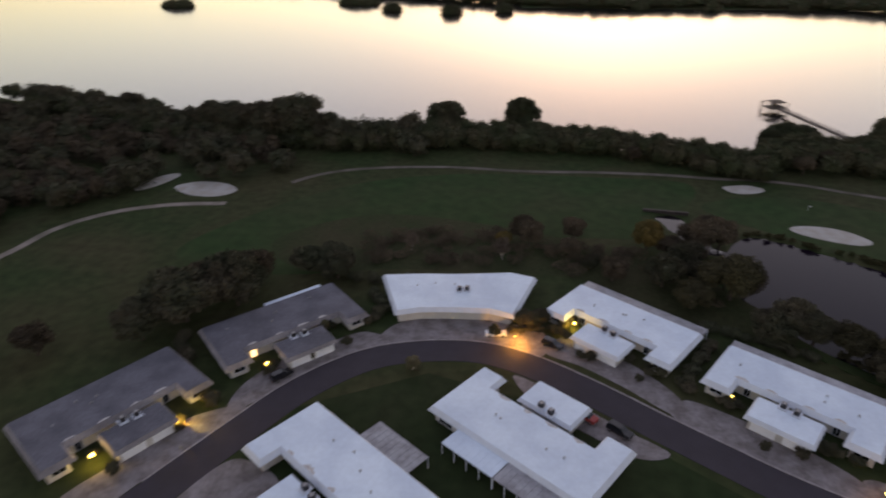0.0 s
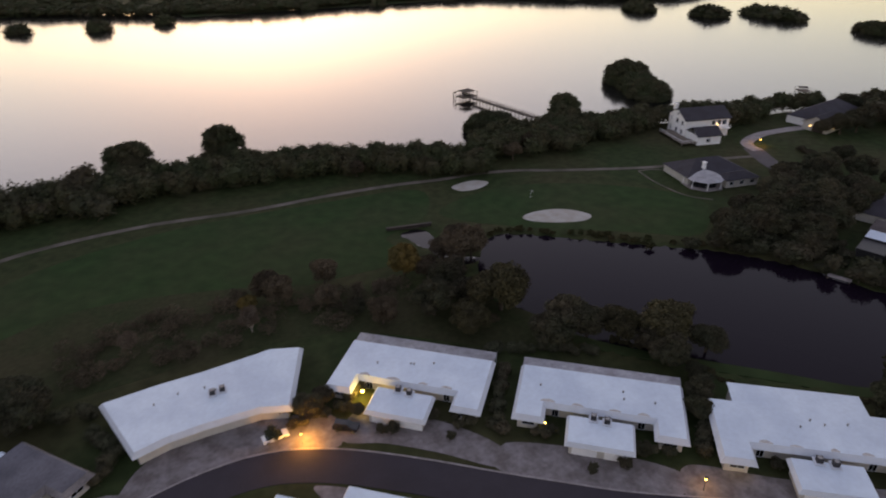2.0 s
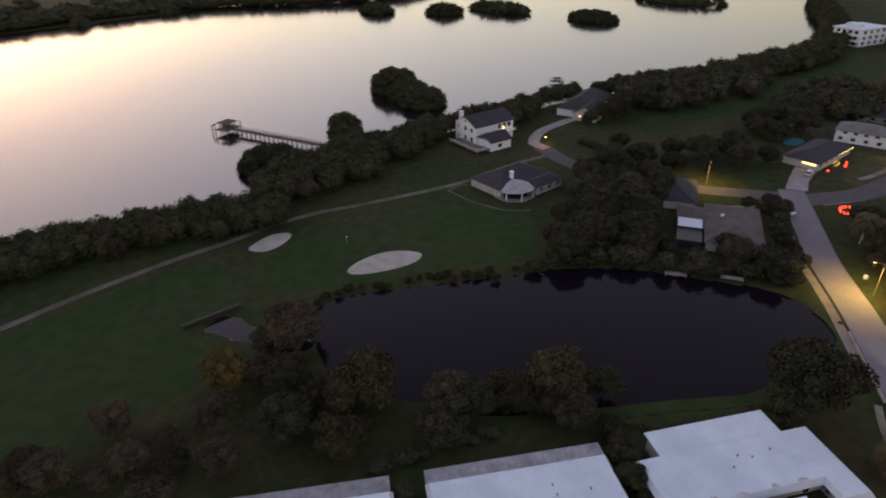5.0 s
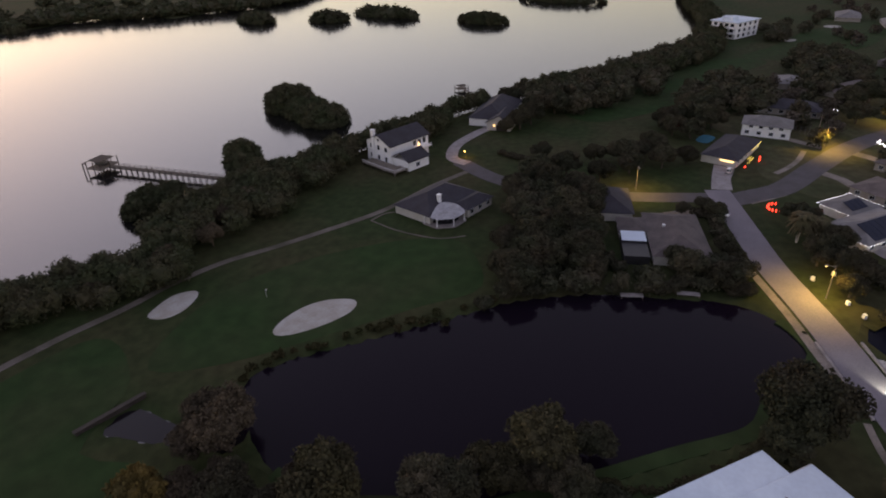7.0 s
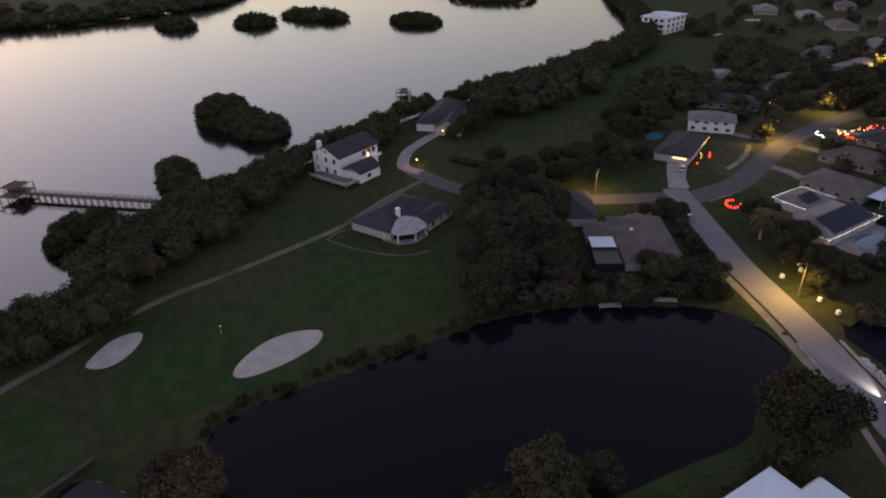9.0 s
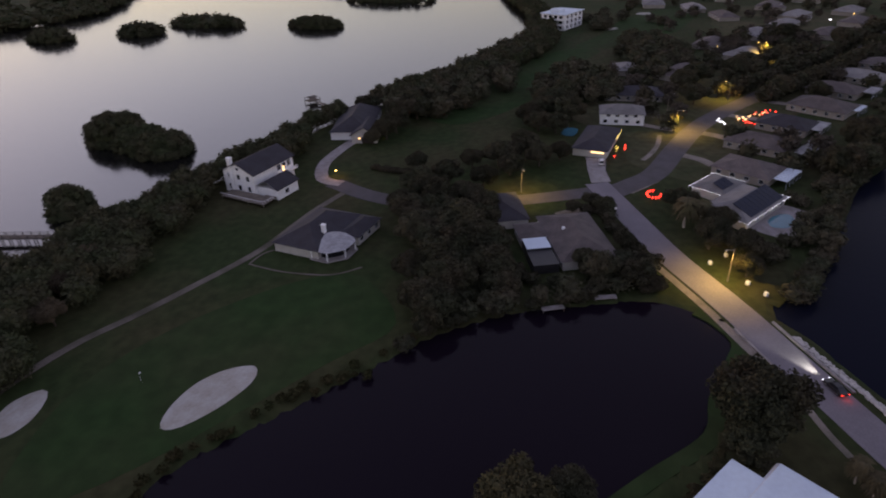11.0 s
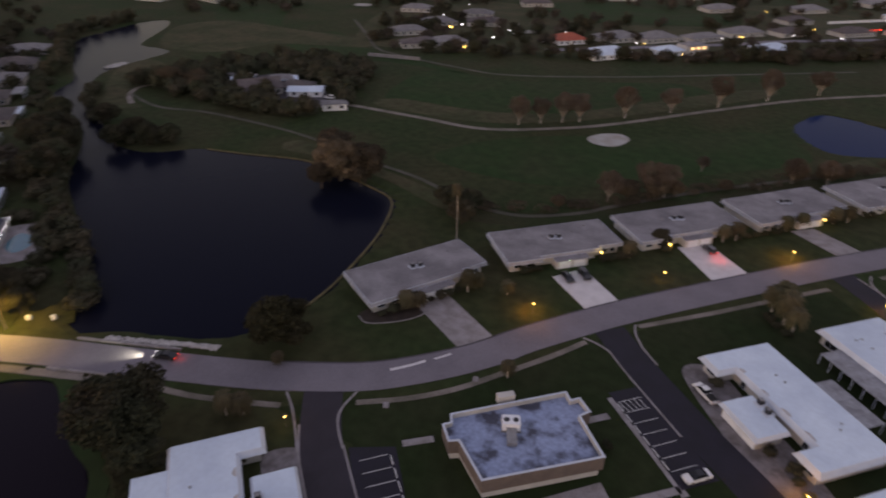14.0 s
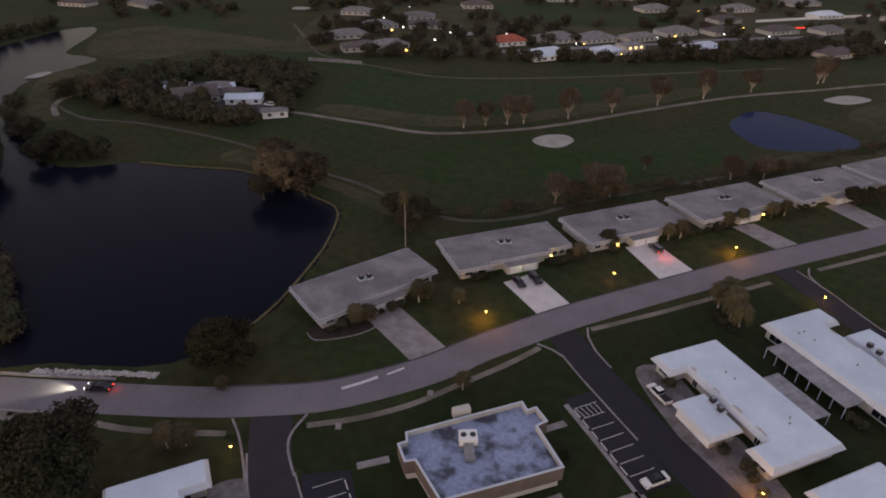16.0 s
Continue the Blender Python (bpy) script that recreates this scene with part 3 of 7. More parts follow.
ribbon("road_town", [(150, -308), (135, -325), (118, -345), (96, -372), (70, -402), (54, -426), (25, -458), (-10, -492)], 6.5, 0.06, CONCRETE, 0.3, "pale street between the far houses", "road")

# ---- villas ----
def frame_of(bl, br, deep):
    x = (Vector(br) - Vector(bl))
    length = x.length
    x.normalize()
    y = Vector((-x.y, x.x))
    c = (Vector(bl) + Vector(br)) / 2 - y * deep / 2
    return c.x, c.y, math.degrees(math.atan2(x.y, x.x)), length


def mansard(parent, poly, z0, z1, slope, roof_mat, fascia_mat):
    """Sloping fascia, a raised edge and the roof sheet inside it."""
    bm = bmesh.new()
    low, high = grow(poly, 0.1), grow(poly, -slope)
    loft(bm, low, z0, high, z1, False, True)
    loft(bm, high, z1, grow(poly, -slope - 0.18), z1 + 0.0, False, False)
    part("fascia", bm, fascia_mat, parent)
    bm = bmesh.new()
    inner = grow(poly, -slope - 0.02)
    loft(bm, inner, z1 - 0.2, inner, z1 + 0.05)
    part("roof", bm, roof_mat, parent)


def window(parent, x0, x1, y, z0, z1, facing=-1, lit=None):
    """A framed pane standing proud of a wall that faces -y (or +y)."""
    f = 0.06 * facing
    ys = sorted((y, y + f))
    fr = part("window", boxes((x0 - 0.08, x1 + 0.08, *ys, z0 - 0.08, z0), (x0 - 0.08, x1 + 0.08, *ys, z1, z1 + 0.08),
                              (x0 - 0.08, x0, *ys, z0, z1), (x1, x1 + 0.08, *ys, z0, z1), ((x0 + x1) / 2 - 0.03, (x0 + x1) / 2 + 0.03, *ys, z0, z1)), FASCIA, parent)
    ys = sorted((y + 0.003 * facing, y + 0.03 * facing))
    part("pane", boxes((x0, x1, *ys, z0, z1)), lit or GLASS, fr)


def villa_walls(parent, poly, mat, top=2.6):
    part("wall", prism(grow(poly, -0.95), 0.0, top), mat, parent)


def white_villa(bl, br, deep, label, roof=None, fascia=None, garage=True, lit_door=False, g0=-5.4):
    roof, fascia = roof or WHITE_ROOF, fascia or FASCIA
    cx, cy, turn, L = frame_of(bl, br, deep)
    v = thing("villa", cx, cy, 0, turn, label, "house", "villas along the lane")
    h, d = L / 2, deep / 2
    n0, n1, nd = -h + 5.6, h - 5.6, 4.0
    poly = [(-h, -d), (n0, -d), (n0, -d + nd), (n1, -d + nd), (n1, -d), (h, -d), (h, d), (-h, d)]
    mansard(v, poly, 2.5, 3.45, 0.55, roof, fascia)
    villa_walls(v, poly, WALL)
    g = [(g0, -d - 4.2), (6.1, -d - 4.2), (6.1, -d + nd - 1.2), (g0, -d + nd - 1.2)]
    bm = bmesh.new()
    loft(bm, grow(g, 0.1), 2.35, grow(g, -0.35), 3.05, False, True)
    part("garage_fascia", bm, fascia, v)
    bm = bmesh.new()
    loft(bm, grow(g, -0.36), 2.9, grow(g, -0.36), 3.1)
    part("garage_roof", bm, roof, v)
    part("garage_wall", prism(grow(g, -0.7), 0, 2.4), WALL, v)
    y = -d - 4.2 + 0.7
    for x0 in (max(g0 + 0.8, -4.2), 1.2):
        door = part("garage_door", boxes(*[(x0, x0 + 4.2, y - 0.05, y, 0.05 + k * 0.52, 0.53 + k * 0.52) for k in range(4)]), WHITE_WALL, v)
    for x0, x1 in ((-h + 1.8, -h + 4.0), (h - 4.0, h - 1.8)):
        window(v, x0, x1, -d + 0.95, 0.9, 2.1)
    for x0 in (-h + 2, -h + 8, h - 11, h - 5):
        window(v, x0, x0 + 3, d - 0.95, 0.3, 2.2, 1)
    for x0 in (n0 + 1.2, n1 - 2.4):
        window(v, x0, x0 + 1.1, -d + nd + 0.95, 0.1, 2.2, -1, WARM if lit_door and x0 < 0 else None)
    return v


def lanai(parent, x0, x1, y0, y1, mat, z=2.62):
    """A panelled porch roof on posts."""
    p = part("lanai_roof", boxes((x0, x1, y0, y1, z - 0.12, z)), mat, parent, "grey panelled porch roof")
    n = max(2, int((x1 - x0) / 1.2))
    part("rib", boxes(*[(x0 + (x1 - x0) * k / n - 0.05, x0 + (x1 - x0) * k / n + 0.05, y0, y1, z, z + 0.05) for k in range(n + 1)]), mat, p)
    out = y1 if abs(y1) > abs(y0) else y0 + 0.1
    for k in range(n // 2 + 1):
        x = x0 + 0.08 + (x1 - x0 - 0.16) * k / max(n // 2, 1)
        part("post", boxes((x - 0.06, x + 0.06, out - 0.12, out, 0, z - 0.12)), FASCIA, parent)


W_LABEL = "low white villa with flat white roof and projecting garage"
C_BOX = [(-40.4, 50.7), (-15.8, 33.0), 15.2]
vc = white_villa(*C_BOX, W_LABEL)
lanai(vc, -14.8, 14.8, 7.5, 10.9, LANAI)
vd = white_villa((-11.3, 30.3), (13.4, 13.3), 14.8, W_LABEL)
lanai(vd, -14.8, 14.8, 7.3, 10.3, LANAI)
ve = white_villa((15.2, 9.2), (42.3, -7.8), 14.9, W_LABEL)
part("lanai_roof", boxes((-11.5, 11, 7.0, 12.4, 2.9, 3.2)), WHITE_ROOF, ve)
part("lanai_wall", boxes((-11.2, 10.7, 6.4, 11.6, 0, 2.9)), WALL, ve)
v2 = white_villa((-43.2, -15.0), (-70.0, 3.9), 15.8, W_LABEL)
lanai(v2, -14.0, -2.0, 7.7, 12.2, LANAI)
lanai(v2, -2.0, 9.0, 7.7, 12.2, WHITE_ROOF)
v1 = white_villa((-90.4, 3.0), (-64.4, -15.8), 15.6, W_LABEL)
lanai(v1, -4.0, 8.0, 7.5, 12.5, LANAI)
v9 = white_villa((-25.4, -98.7), (-50.1, -81.4), 16.0, W_LABEL, g0=-3.5)
lanai(v9, -3.0, 8.5, 7.8, 12.4, LANAI)
v8 = white_villa((-57.3, -92.6), (-32.3, -109.9), 16.2, W_LABEL)
lanai(v8, -9.0, 9.0, 7.9, 13.0, LANAI)
white_villa((-54.6, -81.0), (-79.5, -64.0), 16.0, W_LABEL)
white_villa((-143.2, -10.6), (-126.4, 15.0), 17.2, "low villa with dark grey flat roof and garage", DARK_ROOF, GREY_ROOF)
vk = white_villa((-123.1, 21.0), (-100.0, 44.0), 17.2, "low villa with dark grey flat roof and garage", DARK_ROOF, GREY_ROOF, lit_door=True)
lanai(vk, -1.0, 13.0, 8.4, 9.6, WHITE_ROOF, 3.2)

# the bent villa at the head of the lane
vb = thing("villa", -68, 43, 0, 0, "low bent white villa with flat white roof", "house", "villas along the lane")
bent = [(x + 68, y - 43) for x, y in ((-88.8, 49.0), (-82.2, 32.8), (-76.6, 34.8), (-70.6, 35.6), (-61.3, 36.2), (-55.7, 34.6), (-50.8, 52.2), (-57.3, 54.0), (-60.2, 53.4), (-70.7, 51.6), (-78.5, 50.8))]
mansard(vb, bent, 2.5, 3.45, 0.55, WHITE_ROOF, FASCIA)
villa_walls(vb, bent, WALL)


def grey_villa(bl, br, deep):
    cx, cy, turn, L = frame_of(bl, br, deep)
    v = thing("villa", cx, cy, 0, turn, "low villa with grey gravel roof and pale fascia", "house", "villas along the road")
    h, d = L / 2, deep / 2
    poly = [(-h, -d - 1.2), (-h + 9, -d - 1.2), (-h + 9, -d), (h - 7, -d), (h - 7, -d + 1.0), (h, -d + 1.0), (h, d), (-h, d)]
    mansard(v, poly, 2.45, 3.25, 0.12, GREY_ROOF, GREY_FASCIA)
    for z in (3.16, 2.36):
        bm = bmesh.new()
        ring = grow(poly, 0.16 - (z - 2.36) * 0.2)
        loft(bm, ring, z, ring, z + 0.09)
        part("drip_edge", bm, FASCIA, v, "thin white drip edge")
    villa_walls(v, poly, WALL)
    gx0 = -3.6
    g = [(gx0, -d - 2.0), (gx0 + 8.4, -d - 2.0), (gx0 + 8.4, -d + 2), (gx0, -d + 2)]
    part("garage_wall", prism(g, 0, 2.3), WALL, v)
    part("garage_roof", prism(grow(g, 0.35), 2.3, 2.44), GREY_ROOF, v)
    part("garage_fascia", prism(grow(g, 0.40), 2.2, 2.3), FASCIA, v)
    for x0 in (gx0 + 0.7, gx0 + 4.5):
        part("garage_door", boxes(*[(x0, x0 + 3.2, -d - 2.06, -d - 2.0, 0.05 + k * 0.52, 0.53 + k * 0.52) for k in range(4)]), WHITE_WALL, v)
    for x0 in (-h + 2.0, -h + 5.5):
        window(v, x0, x0 + 1.8, -d - 1.2 + 0.95, 0.9, 2.1)
    for x0 in (h - 5, h - 3):
        window(v, x0, x0 + 1.2, -d + 1.95, 0.5, 2.1)
    for x0 in (-h + 2, -h + 8, h - 12, h - 6):
        window(v, x0, x0 + 3, d - 0.95, 0.3, 2.2, 1)
    return v


for bl, br, deep in (((59.1, -62.1), (48.0, -92.0), 14.0), ((44.2, -99.4), (25.4, -125.7), 14.6), ((23.6, -129.9), (5.1, -157.2), 14.6),
                     ((3.1, -160.6), (-14.7, -187.9), 15.0), ((-18.0, -191.3), (-37.1, -219.8), 15.0), ((-38.6, -222.7), (-57.7, -251.0), 15.0), ((-59, -254), (-78, -282), 15.0)):
    grey_villa(bl, br, deep)

# clubhouse with a parapet
club = thing("clubhouse", 0, -46, 0, 0, "flat-roofed clubhouse with weathered blue roof and brown walls", "building")
cp = [(x, y + 46) for x, y in ((10.5, -38.7), (9.7, -40.0), (10.9, -41.4), (-1.6, -58.7), (-3.3, -57.4), (-4.2, -58.9), (-7.3, -57.0), (-6.4, -55.0), (-13.6, -49.6), (-1.2, -33.6), (6.2, -37.6), (7.4, -36.4))]
cp = grow(cp, 0)
part("wall", prism(grow(cp, -0.45), 0, 2.95), WALL, club, "pale lower wall")
part("roof", prism(grow(cp, -0.25), 3.4, 3.6), BLUE_ROOF, club)
bm = bmesh.new()
loft(bm, cp, 1.7, cp, 4.5, False, False)
loft(bm, grow(cp, -0.5), 1.7, cp, 1.7, False, False)
part("parapet", bm, BROWN_WALL, club)
bm = bmesh.new()
loft(bm, grow(cp, -0.28), 4.5, grow(cp, -0.28), 3.58, False, False)
part("parapet_lining", bm, WALL, club, "pale inner face of the parapet")
part("roof_hatch", prism([(6.3, -3.0), (4.4, -5.4), (5.4, -6.2), (7.3, -3.8)], 3.6, 5.3), WALL, club, "pale box on the parapet")
bm = bmesh.new()
loft(bm, grow(cp, 0.05), 4.5, grow(cp, 0.05), 4.58, False, False)
loft(bm, grow(cp, 0.05), 4.58, grow(cp, -0.33), 4.58, False, False)
part("coping", bm, FASCIA, club)


# ---- houses ----
def hip_roof(bm, x0, x1, y0, y1, z, rise, over=0.6):
    x0, x1, y0, y1 = x0 - over, x1 + over, y0 - over, y1 + over
    a = [bm.verts.new(p) for p in ((x0, y0, z), (x1, y0, z), (x1, y1, z), (x0, y1, z))]
    w = min(x1 - x0, y1 - y0) / 2
    if x1 - x0 >= y1 - y0:
        r = [bm.verts.new((x0 + w, (y0 + y1) / 2, z + rise)), bm.verts.new((x1 - w - 0.01, (y0 + y1) / 2, z + rise))]
        f = ((a[0], a[1], r[1], r[0]), (a[1], a[2], r[1]), (a[2], a[3], r[0], r[1]), (a[3], a[0], r[0]))
    else:
        r = [bm.verts.new(((x0 + x1) / 2, y0 + w, z + rise)), bm.verts.new(((x0 + x1) / 2, y1 - w - 0.01, z + rise))]
        f = ((a[0], a[1], r[0]), (a[1], a[2], r[1], r[0]), (a[2], a[3], r[1]), (a[3], a[0], r[0], r[1]))
    for q in f:
        bm.faces.new(q)
    bm.faces.new(a[::-1])


def gable_roof(bm, x0, x1, y0, y1, z, rise, over=0.6, thick=0.2):
    """Ridge along x."""
    x0, x1, y0, y1 = x0 - over, x1 + over, y0 - over, y1 + over
    ym = (y0 + y1) / 2
    v = [bm.verts.new(p) for x in (x0, x1) for p in ((x, y0, z), (x, ym, z + rise), (x, y1, z), (x, y1, z - thick), (x, ym, z + rise - thick), (x, y0, z - thick))]
    for i in range(6):
        bm.faces.new((v[i], v[(i + 1) % 6], v[6 + (i + 1) % 6], v[6 + i]))
    bm.faces.new(v[:6][::-1])
    bm.faces.new(v[6:])


def house(x, y, turn, blocks, roof_mat, wall_mat, label, rise=2.0, wall_h=2.7, gable=False, group="houses of the neighbourhood"):
    """A one-storey house of hip-roofed blocks x0, x1, y0, y1."""
    h = thing("house", x, y, 0, turn, label, "house", group)
    for x0, x1, y0, y1 in blocks:
        part("wall", boxes((x0, x1, y0, y1, 0, wall_h)), wall_mat, h)
        bm = bmesh.new()
        (gable_roof if gable else hip_roof)(bm, x0, x1, y0, y1, wall_h + 0.003, rise * min(x1 - x0, y1 - y0) / 10)
        part("roof", bm, roof_mat, h)
        n = max(1, int((x1 - x0) / 4))
        for k in range(n):
            xa = x0 + (k + 0.3) * (x1 - x0) / n
            window(h, xa, xa + 1.4, y0, 0.9, 2.1)
            window(h, xa, xa + 1.4, y1, 0.9, 2.1, 1)
    return h


def turn_of(a, b):
    return math.degrees(math.atan2(b[1] - a[1], b[0] - a[0]))


def wall_windows(h, side, along_, at, z0, z1, width=1.1, lit=None):
    """Windows on a block's side wall: side 'x-' or 'x+' faces along x at 'at', one at each y in along_."""
    f = -1 if side == "x-" else 1
    for y in along_:
        xs = sorted((at, at + 0.06 * f))
        fr = part("window", boxes((*xs, y - width / 2 - 0.08, y + width / 2 + 0.08, z1, z1 + 0.09), (*xs, y - width / 2 - 0.08, y + width / 2 + 0.08, z0 - 0.09, z0),
                                  (*xs, y - width / 2 - 0.08, y - width / 2, z0, z1), (*xs, y + width / 2, y + width / 2 + 0.08, z0, z1)), FASCIA, h)
        xs = sorted((at + 0.004 * f, at + 0.03 * f))
        part("pane", boxes((*xs, y - width / 2, y + width / 2, z0, z1)), lit or GLASS, fr)


# two-storey white house by the bay
wh = thing("house", 126, 140, 0, -10, "white two-storey house with dark gabled roof by the water", "house")
part("wall", boxes((-9.5, 9.5, -6.5, 6.5, 0, 7.4)), WHITE_WALL, wh)
bm = bmesh.new()
for x in (-9.5, 9.2):
    a = [bm.verts.new((x + d, y, z)) for d in (0, 0.3) for y, z in ((-6.5, 7.4), (6.5, 7.4), (0, 10.2))]
    bm.faces.new(a[:3])
    bm.faces.new(a[3:])
    for i in range(3):
        bm.faces.new((a[i], a[(i + 1) % 3], a[3 + (i + 1) % 3], a[3 + i]))
part("gable", bm, WHITE_WALL, wh)
bm = bmesh.new()
gable_roof(bm, -9.5, 9.5, -6.5, 6.5, 7.5, 3.3, 0.7)
part("roof", bm, DARK_SHINGLE, wh)
part("chimney", boxes((-9.9, -8.7, 2.2, 3.6, 0, 11.8), (-10.0, -8.6, 2.1, 3.7, 11.8, 12.0)), WHITE_WALL, wh)
wing = part("wing", boxes((-8.6, 1.2, -15, -6.5, 0, 3.4)), WHITE_WALL, wh, "white one-storey garage wing")
bm = bmesh.new()
gable_roof(bm, -8.6, 1.2, -15, -6.5, 3.5, 2.6, 0.5)
part("wing_roof", bm, DARK_SHINGLE, wh)
wall_windows(wh, "x-", (-4, 0, 4), -9.5, 5.0, 6.6, 1.2)
wall_windows(wh, "x-", (-4, 0, 4), -9.5, 1.3, 3.0, 1.2)
wall_windows(wh, "x-", (0,), -9.5, 8.2, 9.0, 0.9)
for x0 in (1.8, 4.2, 6.6):
    window(wh, x0, x0 + 1.5, -6.5, 4.9, 6.7)
window(wh, -5, -3.4, -15, 1.0, 2.4)
part("garage_door", boxes((1.2, 1.26, -13.6, -8.2, 0, 2.3)), DARK_WOOD, wh)
bal = part("balcony", boxes((1.6, 9.5, -8.6, -6.5, 3.6, 3.8), (1.6, 9.5, -8.66, -8.58, 4.7, 4.78)), WHITE_WALL, wh)
part("baluster", boxes(*[(1.6 + k * 0.5, 1.66 + k * 0.5, -8.65, -8.59, 3.8, 4.7) for k in range(16)]), WHITE_WALL, bal)
part("lamp", boxes((4.2, 4.8, -6.62, -6.52, 3.9, 5.6)), WARM, wh)
deck = part("deck", boxes((-15, -9.5, -10, 3.5, 0.9, 1.1), (-15, -8.6, -14.5, -10, 0.9, 1.1)), WOOD, wh, "grey timber deck with rails")
part("rail", boxes((-15, -14.9, -14.5, 3.5, 2.0, 2.1), (-15, -8.6, -14.5, -14.4, 2.0, 2.1), *[(-15, -14.92, y, y + 0.08, 1.1, 2.0) for y in np.arange(-14.5, 3.5, 1.2)],
                   *[(x, x + 0.08, -14.5, -14.42, 1.1, 2.0) for x in np.arange(-15, -8.6, 1.2)]), WHITE_WALL, deck)
for x, y in ((-14.8, -14.3), (-14.8, -8), (-14.8, 3.2), (-9, -14.3)):
    part("post", boxes((x - 0.12, x + 0.12, y - 0.12, y + 0.12, 0, 0.9)), WOOD, wh)

# house with the glazed bay porch
gz_h = house(96.5, 100.5, -6, [(-11.5, 11, -5.5, 8.5), (-1.0, 11, -11.5, -5.5)], DARK_SHINGLE, WALL, "house with dark hipped roof and pale porch bay", 2.6)
octo = [(-5.8 + 6.4 * math.cos(math.pi / 8 + k * math.pi / 4), -6.0 + 6.4 * math.sin(math.pi / 8 + k * math.pi / 4)) for k in range(8)]
bm = bmesh.new()
base_v = [bm.verts.new((*p, 2.72)) for p in grow(octo, 0.3)]
tip = bm.verts.new((-4.2, -4.6, 4.3))
for k in range(8):
    bm.faces.new((base_v[k], base_v[(k + 1) % 8], tip))
bm.faces.new(base_v[::-1])
part("porch_roof", bm, LANAI, gz_h, "pale metal porch roof")
part("porch_floor", prism(grow(octo, 0.6), 0.0, 0.25), PAVE, gz_h)
for p in octo:
    part("post", boxes((p[0] - 0.12, p[0] + 0.12, p[1] - 0.12, p[1] + 0.12, 0.25, 2.72)), WHITE_WALL, gz_h)
part("porch_screen", prism(grow(octo, -1.6), 0.25, 2.7), GLASS, gz_h)
part("chimney", boxes((-4.6, -3.6, -3.4, -2.4, 2.7, 6.4), (-4.7, -3.5, -3.5, -2.3, 6.4, 6.55)), WHITE_WALL, gz_h, "pale brick chimney")

# house with the white porch panel
ha = house(108, 36.5, 25, [(-12.5, 12.5, -11.2, 2.8), (0.4, 9, 2.8, 10.2)], SHINGLE, WALL, "house with brown hipped roof and white porch panel", 2.0)
part("porch_roof", boxes((-5.4, 0.2, 3.9, 10.3, 2.9, 3.05)), WHITE_ROOF, ha, "flat white porch panel")
part("porch_screen", boxes((-13.0, -5.5, 3.9, 10.4, 0, 2.5), (-5.5, -5.3, 3.9, 10.3, 0, 2.9), (-5.3, 0.2, 10.1, 10.25, 0, 2.9)), DARK_METAL, ha)
part("vent", boxes((1, 1.7, -1.5, -0.8, 4.2, 4.9)), WHITE_WALL, ha)

# dark-roofed house among the oaks
house(122, 56, 25, [(-9, 9, -6, 6)], DARK_SHINGLE, WALL, "dark-roofed house half hidden by oaks", 2.6)

# house with solar panels
so = house(145, -9, -31.5, [(-13.2, 10.6, -10, 3), (-1, 12, 3.0, 13)], TILE_ROOF, WALL, "pale-roofed house with solar panels and strings of white bulbs", 2.2)


def tilted(x0, x1, y0, z0, y1, z1, thick=0.12):
    bm = bmesh.new()
    v = [bm.verts.new(p) for p in ((x0, y0, z0), (x1, y0, z0), (x1, y1, z1), (x0, y1, z1), (x0, y0, z0 + thick), (x1, y0, z0 + thick), (x1, y1, z1 + thick), (x0, y1, z1 + thick))]
    for f in ((3, 2, 1, 0), (4, 5, 6, 7), (0, 1, 5, 4), (1, 2, 6, 5), (2, 3, 7, 6), (3, 0, 4, 7)):
        bm.faces.new([v[i] for i in f])
    return bm


rise1 = 2.2 * 13 / 10
for k in range(9):
    x0 = -10.0 + k * 2.12
    part("solar_panel", tilted(x0, x0 + 2.06, -9.8, 2.97, -4.0, 2.97 + rise1 * 5.8 / 7.1, 0.15), SOLAR, so, "dark solar panel")
for k in range(3):
    x0 = 0.6 + k * 2.2
    part("solar_panel", tilted(x0, x0 + 2.1, 4.2, 3.38, 7.6, 4.72, 0.15), SOLAR, so)


def bulbs(*lines):
    """Small bulbs along straight eaves."""
    rows = []
    for x0, y0, x1, y1, z in lines:
        n = max(2, int(math.hypot(x1 - x0, y1 - y0) / 1.15))
        for k in range(n + 1):
            x, y = x0 + (x1 - x0) * k / n, y0 + (y1 - y0) * k / n
            rows.append((x - 0.065, x + 0.065, y - 0.065, y + 0.065, z - 0.06, z + 0.07))
    return boxes(*rows)


tagged(part("bulb_string", bulbs((-13.9, -10.7, 11.3, -10.7, 2.7)), COOL, so), "string of white bulbs along the eaves", "", "", "stuff")
tagged(part("bulb_string", bulbs((-13.9, -9.9, -13.9, 3.6, 2.7), (11.3, -9.9, 11.3, -2, 2.7)), COOL, so), "string of white bulbs along the eaves", "", "", "stuff")
tagged(part("bulb_string", bulbs((-1.7, 3.8, -1.7, 13.6, 2.7), (-0.9, 13.7, 12.6, 13.7, 2.7), (12.7, 13.0, 12.7, 3.5, 2.7)), COOL, so), "string of white bulbs along the eaves", "", "", "stuff")
part("garden_lamp", boxes((-15.5, -15.2, -11.8, -11.5, 0, 1.2)), AMBER, so)
pool_l = [(131, -16), (135, -13.5), (141, -17), (146, -22), (143, -27), (136, -26), (130, -21)]
patch("pool_deck", grow(pool_l, 2.2), 0.08, PAVE, 0.2, "pale paved pool deck", "paving", smooth=True)
patch("pool", [(133, -18), (137, -17.5), (141, -20), (142.5, -23.5), (138, -24.5), (133.5, -22)], 0.10, POOL_WATER, 0.1, "small blue swimming pool", "pool", smooth=True)

